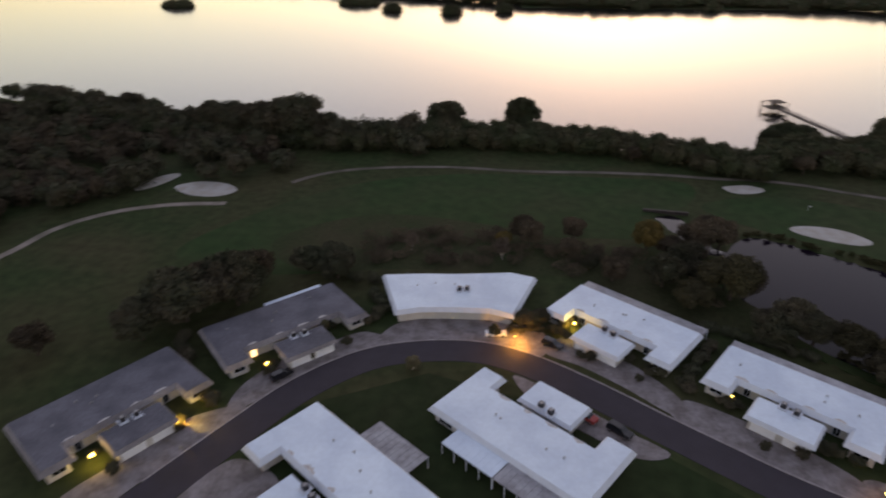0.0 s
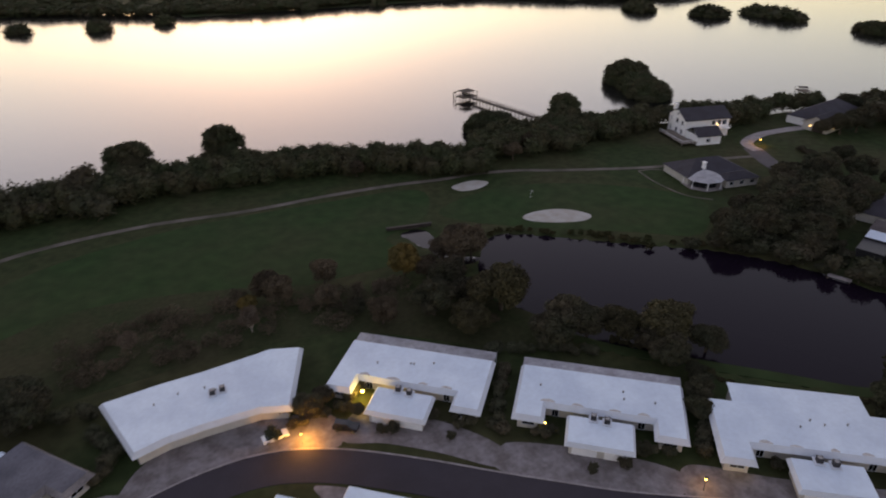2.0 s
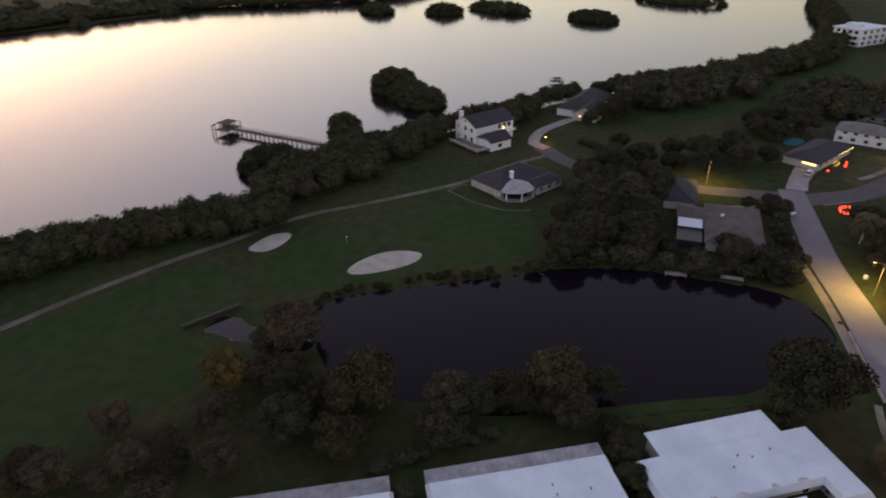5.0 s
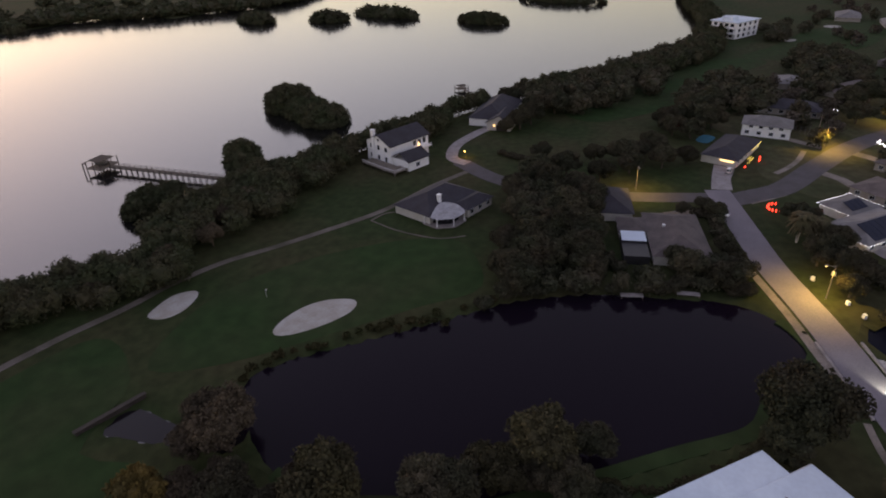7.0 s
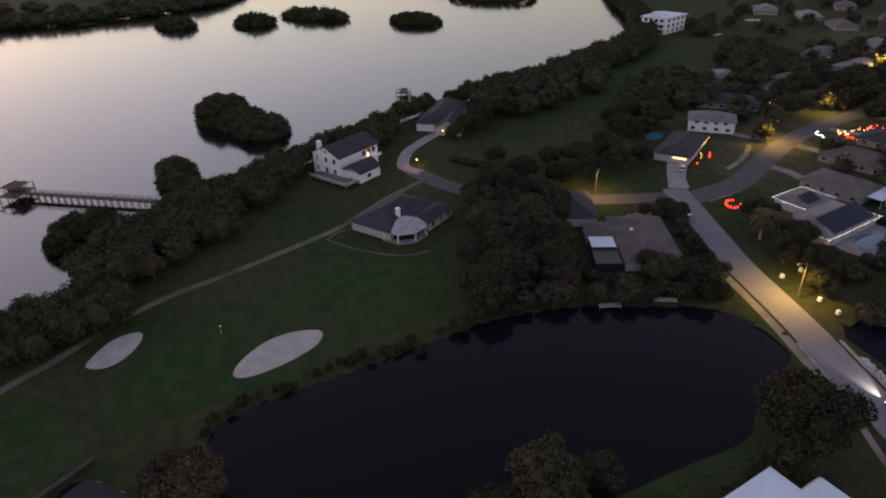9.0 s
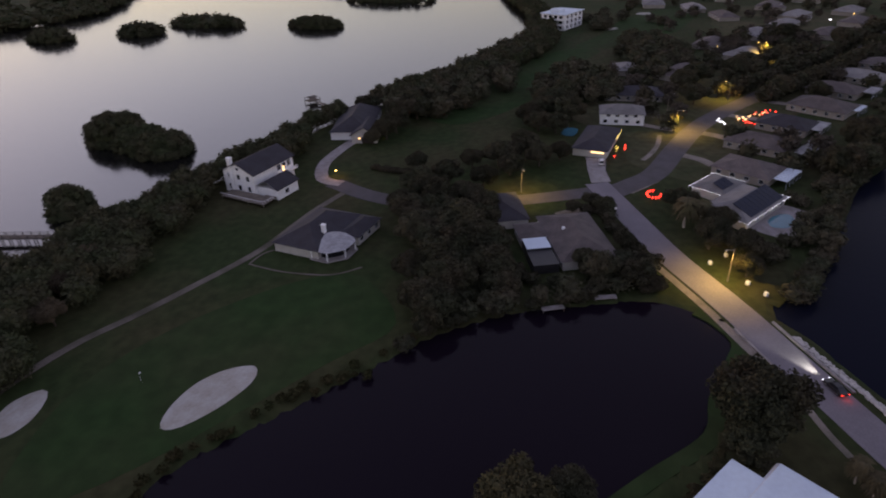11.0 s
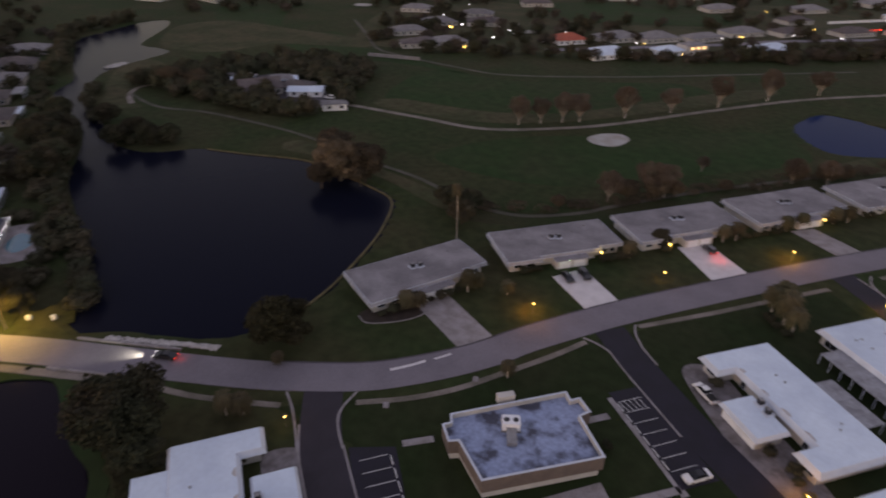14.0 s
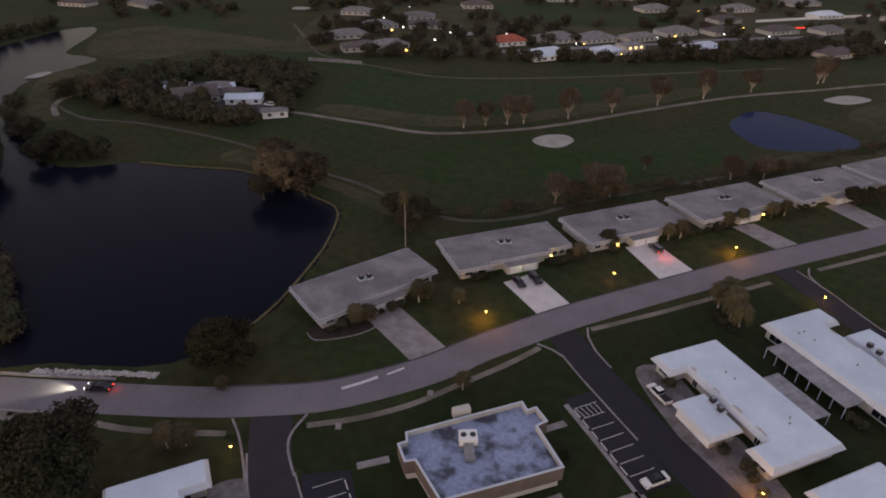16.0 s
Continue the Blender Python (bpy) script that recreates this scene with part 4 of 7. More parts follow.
# house with festive lights
li = house(188, 35, -6, [(-13, 13, -6, 6)], DARK_SHINGLE, WALL, "house with dark roof and festive lights", 2.2)
tagged(part("light_string", bulbs((1.0, -6.8, 13, -6.8, 2.7)), YELLOW, li), "yellow bulbs along the eaves", "", "", "stuff")
tagged(part("light_string", bulbs((-6, -8.2, -1, -8.2, 0.5), (-5, -7.6, -2, -7.6, 1.3)), YELLOW, li), "yellow bulbs on the garden shrubs", "", "", "stuff")
part("light_figure", boxes((-1.8, -1.4, -10.6, -10.3, 0.1, 1.9), (-2.1, -1.1, -10.6, -10.3, 0.1, 0.6)), RED_GLOW, li, "red festive lights")
part("light_figure", boxes((-11.0, -10.6, -8.6, -8.3, 0.1, 0.7)), RED_GLOW, li, "red festive lights")
part("garage_light", boxes((-13.12, -13.04, -5.0, -0.5, 1.7, 2.2)), WARM, li)
patch("driveway", [(152, 33), (154.5, 27), (163, 29.5), (174, 30.5), (174.5, 37.5), (163, 35.5)], 0.06, PAVE, 0.2, "pale concrete driveway", "driveway")
patch("pool", [(196, 45), (204, 44), (205, 48.5), (197, 49.5)], 0.06, POOL_WATER, 0.1, "blue swimming pool behind a house", "pool", smooth=True)
ring = thing("light_ring", 147, 13.5, 0, 0, "ring of small red festive lights on a lawn", "festive lights")
for k in range(11):
    a = math.pi * (0.05 + 1.5 * k / 10)
    part("light", boxes((2.7 * math.cos(a) - 0.15, 2.7 * math.cos(a) + 0.15, 2.1 * math.sin(a) - 0.15, 2.1 * math.sin(a) + 0.15, 0, 0.7)), RED_GLOW, ring)

# waterside house
ws = house(190, 133, 14, [(-18, 14, -7, 8)], DARK_SHINGLE, WHITE_WALL, "long dark-roofed waterside house", 3.0, 3.2)
part("wing_wall", boxes((-22, -18.3, -11, -1, 0, 3.2), (-18.3, -10, -11, -7.3, 0, 3.2)), WALL, ws, "pale front wing")
bm = bmesh.new()
gable_roof(bm, -22, -8, -11, -1, 3.21, 3.2)
part("wing_roof", bm, DARK_SHINGLE, ws)
bm = bmesh.new()
vs = [bm.verts.new(p) for x in (-22, -21.8) for p in ((x, -11, 3.2), (x, -1, 3.2), (x, -6, 6.0))]
for f in ((0, 1, 2), (5, 4, 3), (0, 3, 4, 1), (1, 4, 5, 2), (2, 5, 3, 0)):
    bm.faces.new([vs[i] for i in f])
part("gable", bm, WALL, ws, "pale gable of the front wing")
part("garage_door", boxes((-22.1, -22.0, -9.6, -5.0, 0, 2.4)), DARK_WOOD, ws)
part("window_light", boxes((-22.3, -22.0, -10.6, -10.1, 1.8, 2.3), (-22.3, -22.0, -4.4, -3.9, 1.8, 2.3), (-17, -16, -11.08, -11.0, 1.4, 2.6)), WARM, ws)
# tall white house on the point
tw = thing("house", 424, 84, 0, -20, "tall white waterside house with balconies", "house")
part("wall", boxes((-13, 13, -9, 9, 0, 10)), WHITE_WALL, tw)
part("roof", boxes((-14, 14, -10, 10, 10, 10.5), (-10, -4, -4, 4, 10.5, 13)), WHITE_ROOF, tw)
for z in (3.4, 6.8):
    part("balcony", boxes((-15.5, -13, -9, 9, z - 0.2, z), (-15.5, -15.4, -9, 9, z, z + 1.0), (-15.5, -13, -9, -8.9, z, z + 1.0)), WHITE_WALL, tw)
wall_windows(tw, "x-", (-6, -2, 2, 6), -13, 1.0, 2.9, 2.4)
wall_windows(tw, "x-", (-6, -2, 2, 6), -13, 4.2, 6.2, 2.4)
wall_windows(tw, "x-", (-6, -2, 2, 6), -13, 7.6, 9.4, 2.4)
for x0 in (-10, -4, 2, 8):
    for z in (1.0, 4.2, 7.6):
        window(tw, x0, x0 + 2.2, -9, z, z + 1.9)

# the rest of the neighbourhood
HR = np.random.default_rng(77)
ROWS = [  # x, y, turn, half length, half width, roof, wing
    (171, -15, 62, 9, 7, 0, 0), (198, -21, 66, 10, 7, 0, 0), (222, -33, 64, 9, 7, 1, 0), (249, -50, 60, 11, 8, 0, 0), (277, -60, 62, 10, 7, 0, 0), (303, -75, 60, 11, 7, 2, 0),
    (330, -92, 60, 10, 7, 0, 0), (358, -109, 60, 11, 7, 2, 0), (254, 26, -84, 12.5, 7, 1, 0), (298, 6, -30, 13, 7, 0, 1), (300, 32, 10, 8, 6, 2, 0),
    (345, -28, -30, 12, 7, 2, 1), (372, -12, -20, 11, 7, 0, 0), (405, -38, -30, 12, 7, 2, 1), (412, -80, -30, 12, 7, 0, 1), (440, -60, -25, 12, 7, 2, 0), (470, -25, 15, 12, 7, 0, 0), (478, -72, -30, 12, 7, 2, 1),
    (455, -105, -30, 12, 7, 0, 0), (505, -5, 10, 12, 7, 2, 0), (520, -60, -20, 12, 7, 0, 1), (525, 25, 5, 14, 8, 2, 0), (560, -30, 0, 12, 7, 0, 0), (500, -110, -30, 12, 7, 2, 0), (560, -90, -15, 12, 7, 0, 1),
    (241, -290, 55, 11, 7, 2, 0), (212, -266, 50, 10, 6, 0, 1), (202, -284, 45, 10, 6, 2, 0), (246, -326, 60, 12, 7, 2, 0), (222, -347, 40, 11, 7, 0, 1), (244, -371, 30, 11, 7, 2, 0), (151, -337, 55, 10, 8, 3, 0),
    (131, -362, 58, 13, 8, 2, 1), (116, -318, 58, 13, 8, 4, 0), (112, -379, 58, 12, 8, 2, 1), (92, -348, 60, 8, 6, 4, 0), (90, -399, 60, 12, 6, 2, 0), (76, -434, 55, 13, 7, 2, 1),
    (53, -455, 60, 10, 7, 0, 0), (48, -394, 60, 11, 7, 4, 0), (20, -485, 55, 13, 7, 0, 1), (-8, -509, 60, 11, 7, 2, 0), (292, -358, 30, 11, 7, 2, 0), (64, -566, 55, 13, 8, 2, 0), (25, -640, 50, 15, 9, 2, 0),
    (238, -443, 40, 12, 8, 0, 0), (118, -520, 50, 13, 8, 2, 0), (-20, -428, 60, 12, 7, 0, 1), (-60, -470, 60, 12, 7, 2, 0), (-95, -540, 50, 12, 7, 0, 0), 
    (200, -520, 40, 12, 7, 2, 0), (0, -580, 50, 12, 7, 4, 0), (-50, -600, 50, 12, 7, 2, 0), (60, -505, 55, 11, 7, 0, 0), (440, -280, 0, 12, 7, 2, 0), (480, -250, 20, 12, 7, 0, 0), (520, -300, 10, 12, 7, 2, 1), (560, -250, 0, 12, 7, 0, 0), (600, -180, 0, 12, 7, 2, 0),
    (238, -149, 40, 8, 5, 2, 0), (193, -160, 30, 7, 5, 0, 0), (208, -163, 40, 6, 4, 2, 0)]
ROOFS = [SHINGLE, DARK_SHINGLE, TILE_ROOF, RED_ROOF, WHITE_ROOF]
NAMES = ["brown shingled", "dark shingled", "pale tiled", "red tiled", "white"]
for x, y, turn, hl, hw, k, w in ROWS:
    blocks = [(-hl, hl, -hw, hw)] + ([(-hl, -hl + 8, -hw - 6, -hw)] if w else [])
    h = house(x, y, turn, blocks, ROOFS[k], WHITE_WALL if k in (3, 4) else STUCCO if y > -130 else WALL, "one-storey house with %s hipped roof" % NAMES[k], 2.0)
    if HR.uniform() < 0.35 and x > 40:
        part("porch_lamp", boxes((-hl + 1, -hl + 1.5, -hw - 0.14, -hw - 0.04, 1.8, 2.3)), AMBER, h)
# white two-storey house and the porches of the canal row
wt = house(219, 28.5, -84, [(-8.5, 8.5, -6, 6)], TILE_ROOF, WHITE_WALL, "white two-storey house with pale hipped roof", 2.2, 4.4)
for y0 in (-5.5, -2, 1.5, 5):
    window(wt, y0 - 0.6, y0 + 0.8, -6, 3.4, 4.5)
tagged(part("pool_cage", boxes(*[(8.6 + k * 1.6, 8.66 + k * 1.6, -5, 5, 2.6, 2.66) for k in range(5)], *[(8.6, 15.0, -5 + k * 2.5, -4.94 + k * 2.5, 2.6, 2.66) for k in range(5)], *[(14.9, 15.0, -5 + k * 2.5, -4.9 + k * 2.5, 0, 2.6) for k in range(5)]), DARK_METAL, wt, "dark framed pool cage"), "dark framed pool cage", "", "", "stuff")
for x, y, turn, w, d, mat, label in ((167.5, -24.6, -28, 6.0, 3.6, WHITE_ROOF, "flat white porch roof behind a canal house"), (193, -36, -26, 8.0, 2.6, LANAI, "pale screened porch behind a canal house"), (219.5, -43.5, -28, 6.0, 2.4, LANAI, "pale screened porch behind a canal house"),
                                     (247, -62, -30, 5.0, 2.2, WHITE_ROOF, "flat white porch roof behind a canal house"), (276, -74, -30, 6.0, 2.2, LANAI, "pale screened porch behind a canal house")):
    pr = thing("porch", x, y, 0, turn, label, "porch", "porches of the canal houses")
    part("roof", boxes((-w, w, -d, d, 2.5, 2.62)), mat, pr)
    part("rib", boxes(*[(-w + k * w / 4 - 0.05, -w + k * w / 4 + 0.05, -d, d, 2.62, 2.68) for k in range(9)]), LANAI, pr)
    for k in range(5):
        part("post", boxes((-w + 0.1 + k * (2 * w - 0.2) / 4 - 0.06, -w + 0.1 + k * (2 * w - 0.2) / 4 + 0.06, -d + 0.02, -d + 0.14, 0, 2.5)), FASCIA, pr)
lit = house(82, -359, 58, [(-7, 7, -5, 5)], TILE_ROOF, WALL, "pale two-storey house with lit upper windows", 1.6, 5.2)
for x0 in (-5, -1, 3):
    window(lit, x0, x0 + 1.6, 5, 3.3, 4.6, 1, WARM)
for x, y, turn, w, d, label in ((185, -158, 40, 7.5, 4.5, "wide pale metal shed beside the gravel yard"), (206, -164, 55, 4.5, 3.5, "small pale metal shed under the trees"),
                                (222, -151, 50, 5.0, 3.0, "long pale metal shed behind the yard trees"), (240, -158, 45, 3.5, 2.5, "little white hut among dark trees")):
    house(x, y, turn, [(-w, w, -d, d)], WHITE_ROOF, WHITE_WALL, label, 1.2, 2.6, True, "sheds of the golf yard")
barn = house(204, -147, 62, [(-9, 9, -7, 7)], SHINGLE, WALL, "open golf shed with pale end wall", 2.4, 3.0, True)
house(160, -152, 50, [(-5, 5, -3, 3)], TILE_ROOF, WHITE_WALL, "small white roofed golf hut", 1.6)
patch("yard", [(225, -140), (180, -142), (166, -150), (185, -168), (222, -172)], 0.05, OLD_ASPHALT, 0.2, "grey gravel maintenance yard", "yard", smooth=True)

# ---- trees ----
rng = np.random.default_rng(7)


def leaf_arrays(centres, radii, count, size, rg, flat=0.75):
    """Small quads scattered over crowns; more towards the outside."""
    centres, radii = np.asarray(centres, float), np.asarray(radii, float)
    share = radii[:, 0] ** 1.5
    which = rg.choice(len(centres), count, p=share / share.sum())
    d = rg.normal(size=(count, 3))
    d /= np.linalg.norm(d, axis=1)[:, None]
    r = rg.uniform(0.5, 1.0, count) ** 0.6 
    pos = centres[which] + d * r[:, None] * radii[which] + d * (size * 2.6 * rg.random(count) ** 2)[:, None]
    a = rg.normal(size=(count, 3)) + d * 0.6
    a /= np.linalg.norm(a, axis=1)[:, None]
    b = np.cross(a, rg.normal(size=(count, 3)))
    b /= np.linalg.norm(b, axis=1)[:, None]
    c = np.cross(a, b)
    s = size * rg.uniform(0.6, 1.4, count)[:, None]
    quad = np.stack([pos - b * s - c * s * 0.6, pos + b * s - c * s * 0.7, pos + b * s * 0.8 + c * s * 0.7, pos - b * s * 0.9 + c * s * 0.6], 1)
    return quad.reshape(-1, 3)


ICO_V, ICO_F = None, None


def ico():
    global ICO_V, ICO_F
    if ICO_V is None:
        bm = bmesh.new()
        bmesh.ops.create_icosphere(bm, subdivisions=2, radius=1)
        ICO_V = np.array([v.co[:] for v in bm.verts])
        ICO_F = np.array([[v.index for v in f.verts] for f in bm.faces])
        bm.free()
    return ICO_V, ICO_F


def crown_mesh(name, centres, radii, count, size, mat, seed, core=0.72):
    rg = np.random.default_rng(seed)
    q = leaf_arrays(centres, radii, count, size, rg)
    verts, faces = [q], [np.arange(len(q)).reshape(-1, 4)]
    v, f = ico()
    base = len(q)
    tris = []
    for c, r in zip(np.asarray(centres, float), np.asarray(radii, float)):
        wob = 1 + rg.uniform(-0.22, 0.22, (len(v), 1))
        verts.append(v * wob * r * core + c)
        tris.append(f + base)
        base += len(v)
    me = bpy.data.meshes.new(name)
    allv = np.concatenate(verts)
    fl = faces[0].tolist() + (np.concatenate(tris).tolist() if core > 0 and tris else [])
    me.from_pydata(allv, [], fl)
    me.materials.append(mat)
    me.update()
    return me


def tube(bm, p, q, r0, r1, n=6):
    p, q = Vector(p), Vector(q)
    z = (q - p).normalized()
    x = z.orthogonal().normalized()
    y = z.cross(x)
    rings = []
    for c, r in ((p, r0), (q, r1)):
        rings.append([bm.verts.new(c + (x * math.cos(2 * math.pi * k / n) + y * math.sin(2 * math.pi * k / n)) * r) for k in range(n)])
    for k in range(n):
        bm.faces.new((rings[0][k], rings[0][(k + 1) % n], rings[1][(k + 1) % n], rings[1][k]))
    bm.faces.new(rings[0][::-1])
    bm.faces.new(rings[1])


def broad_tree(label, height, spread, seed, leaf, bark, leaves=12000, size=0.16, core=0.62, lobes=34, fork_at=0.3, low=0.22, flare=0.0):
    """A tree to copy: trunk with limbs, and an uneven crown of many leaf clumps; origin at its foot."""
    rg = np.random.default_rng(seed)
    t = thing("tree", 0, 0, 0, 0, label, "tree")
    bm = bmesh.new()
    fork, mid, half = height * fork_at, height * (1 + low) / 2, height * (1 - low) / 2
    tube(bm, (0, 0, -0.4), (0.1, 0.05, fork), spread * 0.075, spread * 0.05, 8)
    centres, radii = [(0, 0, mid)], [(spread * 0.62, spread * 0.62, half * 0.7)]
    bulge = [(rg.uniform(0, 6.28), rg.uniform(0.1, 0.24), k) for k in (2, 3, 5)]
    for k in range(lobes):
        u, a = rg.uniform(-0.75, 1.0), rg.uniform(0, 2 * math.pi)
        w = spread * rg.uniform(0.2, 0.34)
        side = math.sqrt(1 - u * u) * (1 + sum(b * math.sin(n * a + p) for p, b, n in bulge) * 0.7) * (1 + flare * u)
        reach = spread * 0.74 * side * rg.uniform(0.85, 1.05)
        c = (reach * math.cos(a), reach * math.sin(a), mid + (half - w * 0.7) * u * rg.uniform(0.9, 1.0))
        centres.append(c)
        radii.append((w, w, w * 0.85))
        if k % 3 == 0 or not core:
            tube(bm, (0.1, 0.05, fork * (0.92 if core else rg.uniform(0.8, 1.4))), c, spread * (0.03 if core else 0.022), spread * 0.006, 5)
    if not core:
        centres, radii = centres[1:], radii[1:]
    part("trunk", bm, bark, t)
    part("crown", crown_mesh("crown", centres, radii, leaves, size, leaf, seed, core), leaf, t)
    return t


def palm_tree(label, height, seed, fronds=110, reach=2.5):
    rg = np.random.default_rng(seed)
    t = thing("palm", 0, 0, 0, 0, label, "palm tree")
    bm = bmesh.new()
    p = Vector((0, 0, -0.3))
    for k in range(5):
        q = Vector((rg.uniform(-0.12, 0.12), rg.uniform(-0.12, 0.12), height * (k + 1) / 5))
        tube(bm, p, q, 0.22 - 0.015 * k, 0.205 - 0.015 * k, 7)
        p = q
    part("trunk", bm, PALE_BARK, t)
    bm = bmesh.new()
    for k in range(fronds):
        a, lift = rg.uniform(0, 2 * math.pi), rg.uniform(-1.0, 1.35)
        prev = None
        for s in range(6):
            u = s / 5
            r = reach * u * math.cos(lift * 0.6)
            z = p.z + reach * (math.sin(lift) * u * 0.8 - 0.75 * u * u)
            wid = 0.42 * math.sin(math.pi * min(u + 0.12, 1)) + 0.03
            c = Vector((p.x + r * math.cos(a), p.y + r * math.sin(a), z))
            side = Vector((-math.sin(a), math.cos(a), 0)) * wid
            cur = (bm.verts.new(c - side - Vector((0, 0, wid * 0.5))), bm.verts.new(c), bm.verts.new(c + side - Vector((0, 0, wid * 0.5))))
            if prev:
                bm.faces.new((prev[0], prev[1], cur[1], cur[0]))
                bm.faces.new((prev[1], prev[2], cur[2], cur[1]))
            prev = cur
    part("fronds", bm, PALM_LEAF, t)
    return t


OAKS = [broad_tree("broad dark evergreen oak with dense crown", 8.2, 5.3, s, LEAF, BARK) for s in (1, 2, 3, 4)]
BARES = [broad_tree("half-bare vase-shaped tree with pale trunk and brown twigs", 11.0, 4.3, s, TWIGS, PALE_BARK, 9000, 0.11, 0.0, 40, 0.16, 0.26, 0.22) for s in (21, 22)]
RUSTS = [broad_tree("round tree with thin brownish leaves", 8, 4.8, s, DRY_LEAF, BARK, 7000, 0.15, 0.5) for s in (31, 32)]
BROWNS = [broad_tree("big round grey-brown tree at the pond's tip", 14, 8.0, 34, PALE_DRY, BARK, 16000, 0.17, 0.5, 44, 0.2, 0.05)]
OLIVES = [broad_tree("broad olive-green tree beside the pond", 8.4, 5.6, s, OLIVE, BARK) for s in (5, 6)]
GOLDS = [broad_tree("small round tree with yellowing leaves", 6.5, 4.2, 33, GOLD_LEAF, BARK, 7000, 0.15, 0.7)]
SHRUBS = [broad_tree("low rounded garden shrub", 1.7, 1.2, s, LEAF, BARK, 700, 0.1, 0.8, 12) for s in (41, 42)]
PALMS = [palm_tree("slender palm with dense drooping fronds", h, s) for h, s in ((5.4, 51), (4.3, 52))]
used = set()


def plant(kinds, x, y, scale=1.0, k=None, sz=None, z=0.0):
    ob = kinds[k if k is not None else int(rng.integers(0, len(kinds)))]
    m = pose(x, y, z, 0, 0, float(rng.uniform(0, 360))) @ Matrix.Diagonal((scale, scale, sz or scale * float(rng.uniform(0.9, 1.1)), 1))
    if ob.name not in used:
        used.add(ob.name)
        ob.matrix_basis = m
        return ob
    keep = ob.matrix_basis.copy()
    c = copy_thing(ob, Matrix.Identity(4))
    c.matrix_basis = m
    return c


def wood(name, centres, radii, count, size, mat, label, seed, core=0.66):
    return tagged(new(name, crown_mesh(name, centres, radii, count, size, mat, seed, core)), label, "trees", "", "stuff")


def along(pts, spacing, wide, seed, closed=False):
    rg = np.random.default_rng(seed)
    line = smooth_line(pts, closed, spacing)
    return np.array([(x + rg.uniform(-1, 1) * wide, y + rg.uniform(-1, 1) * wide) for x, y in line])


def crowns(points, h0, h1, r0, r1, seed, lobes=5):
    """Crowns with smaller lobes on their upper half, so that neighbours grow into one another."""
    rg = np.random.default_rng(seed)
    c, r = [], []
    for x, y in points:
        h, w = rg.uniform(h0, h1), rg.uniform(r0, r1)
        c.append((x, y, h * 0.48))
        r.append((w, w, h * 0.48))
        for k in range(lobes):
            a, u = rg.uniform(0, 6.28), rg.uniform(0.05, 0.95)
            f = rg.uniform(0.32, 0.5)
            q = math.sqrt(1 - u * u) * 0.78
            c.append((x + w * q * math.cos(a), y + w * q * math.sin(a), h * (0.48 + 0.36 * u)))
            r.append((w * f, w * f, min(w, h * 0.5) * f))
    return c, r


def inside(points, poly):
    return points[signed_distance(points, poly) > 0]


def scatter_in(poly, n, seed):
    rg = np.random.default_rng(seed)
    p = np.array(poly, float)
    q = np.stack([rg.uniform(p[:, 0].min(), p[:, 0].max(), n * 4), rg.uniform(p[:, 1].min(), p[:, 1].max(), n * 4)], 1)
    return inside(q, poly)[:n]


# islands and the far shore
ISLES = [(152, 225, 12.2, 12, 12), (144, 196, 11, 12, 8.8), (148, 210, 10, 11, 9), (402, 268, 12, 23, 8.5), (397, 363, 13, 34, 9), (357, 393, 15, 18, 9), (325, 448, 13, 19, 9),
         (-440, 590, 18, 10, 8), (-246, 624, 24, 10, 8), (-198, 572, 10, 7, 8), (-136, 556, 10.5, 7, 9), (-86, 572, 9, 7, 8), (48, 602, 8, 6, 8), (117, 598, 7.5, 6, 8),
         (198, 602, 8, 6, 8), (540, 262, 20, 46, 9), (610, 330, 25, 50, 9), (91, 187, 7.5, 7, 9.5), (50, 179, 11.5, 8, 8.5), (-92, 191, 9, 7, 10.5), (-58, 187, 9, 7.5, 13.5)]
for n, (x, y, rx, ry, h) in enumerate(ISLES):
    rg = np.random.default_rng(100 + n)
    near = y < 300
    c, r = [(x, y, 0.0)], [(rx * 1.02, ry * 1.02, h * 0.86)]
    for k in range(min(120, int(rx * ry / (1.6 if near else 9)) + 14)):
        a, u = rg.uniform(0, 2 * math.pi), (math.sqrt(rg.uniform(0, 0.96)) if k % 3 else 0.97)
        w = rg.uniform(1.3, 2.4) if near else rg.uniform(2.2, 3.8)
        top = h * (0.34 + 0.62 * math.sqrt(1 - u * u)) * rg.uniform(0.9, 1.05)
        c.append((x + (rx - w * 0.6) * u * math.cos(a), y + (ry - w * 0.6) * u * math.sin(a), max(top - w * 0.85, 0.3) if k % 3 else 0.8))
        r.append((w, w, w * 0.85))
    wood("mangrove_island", c, r, len(c) * (230 if near else 50), 0.24 if near else 0.7, MANGROVE, "dark rounded mangrove islet standing in the bay", 200 + n, 0.75)

belt = np.concatenate([along(SHORE[2:34], 2.9, 2.0, 1), along([(x, y - 6) for x, y in SHORE[3:33]], 3.2, 2.4, 2), along([(x, y - 12) for x, y in SHORE[3:33]], 4.0, 2.6, 4)])
belt = belt[(belt[:, 0] > -330) & (belt[:, 0] < 640)]
keep = [not (104 < x < 134 and 122 < y < 152) and not (160 < x < 216 and y < 144) for x, y in belt]
c, r = crowns(belt[np.array(keep)], 6.0, 9.4, 2.8, 4.4, 3, 4)
wood("mangrove_belt", c, r, len(c) * 150, 0.27, MANGROVE, "dense dark mangrove belt along the bay shore", 300, 0.7)
inland = scatter_in([(26, 143), (42, 147), (53, 138), (74, 142), (88, 144), (101, 145), (116, 151), (112, 157), (60, 157), (30, 150)], 48, 63)
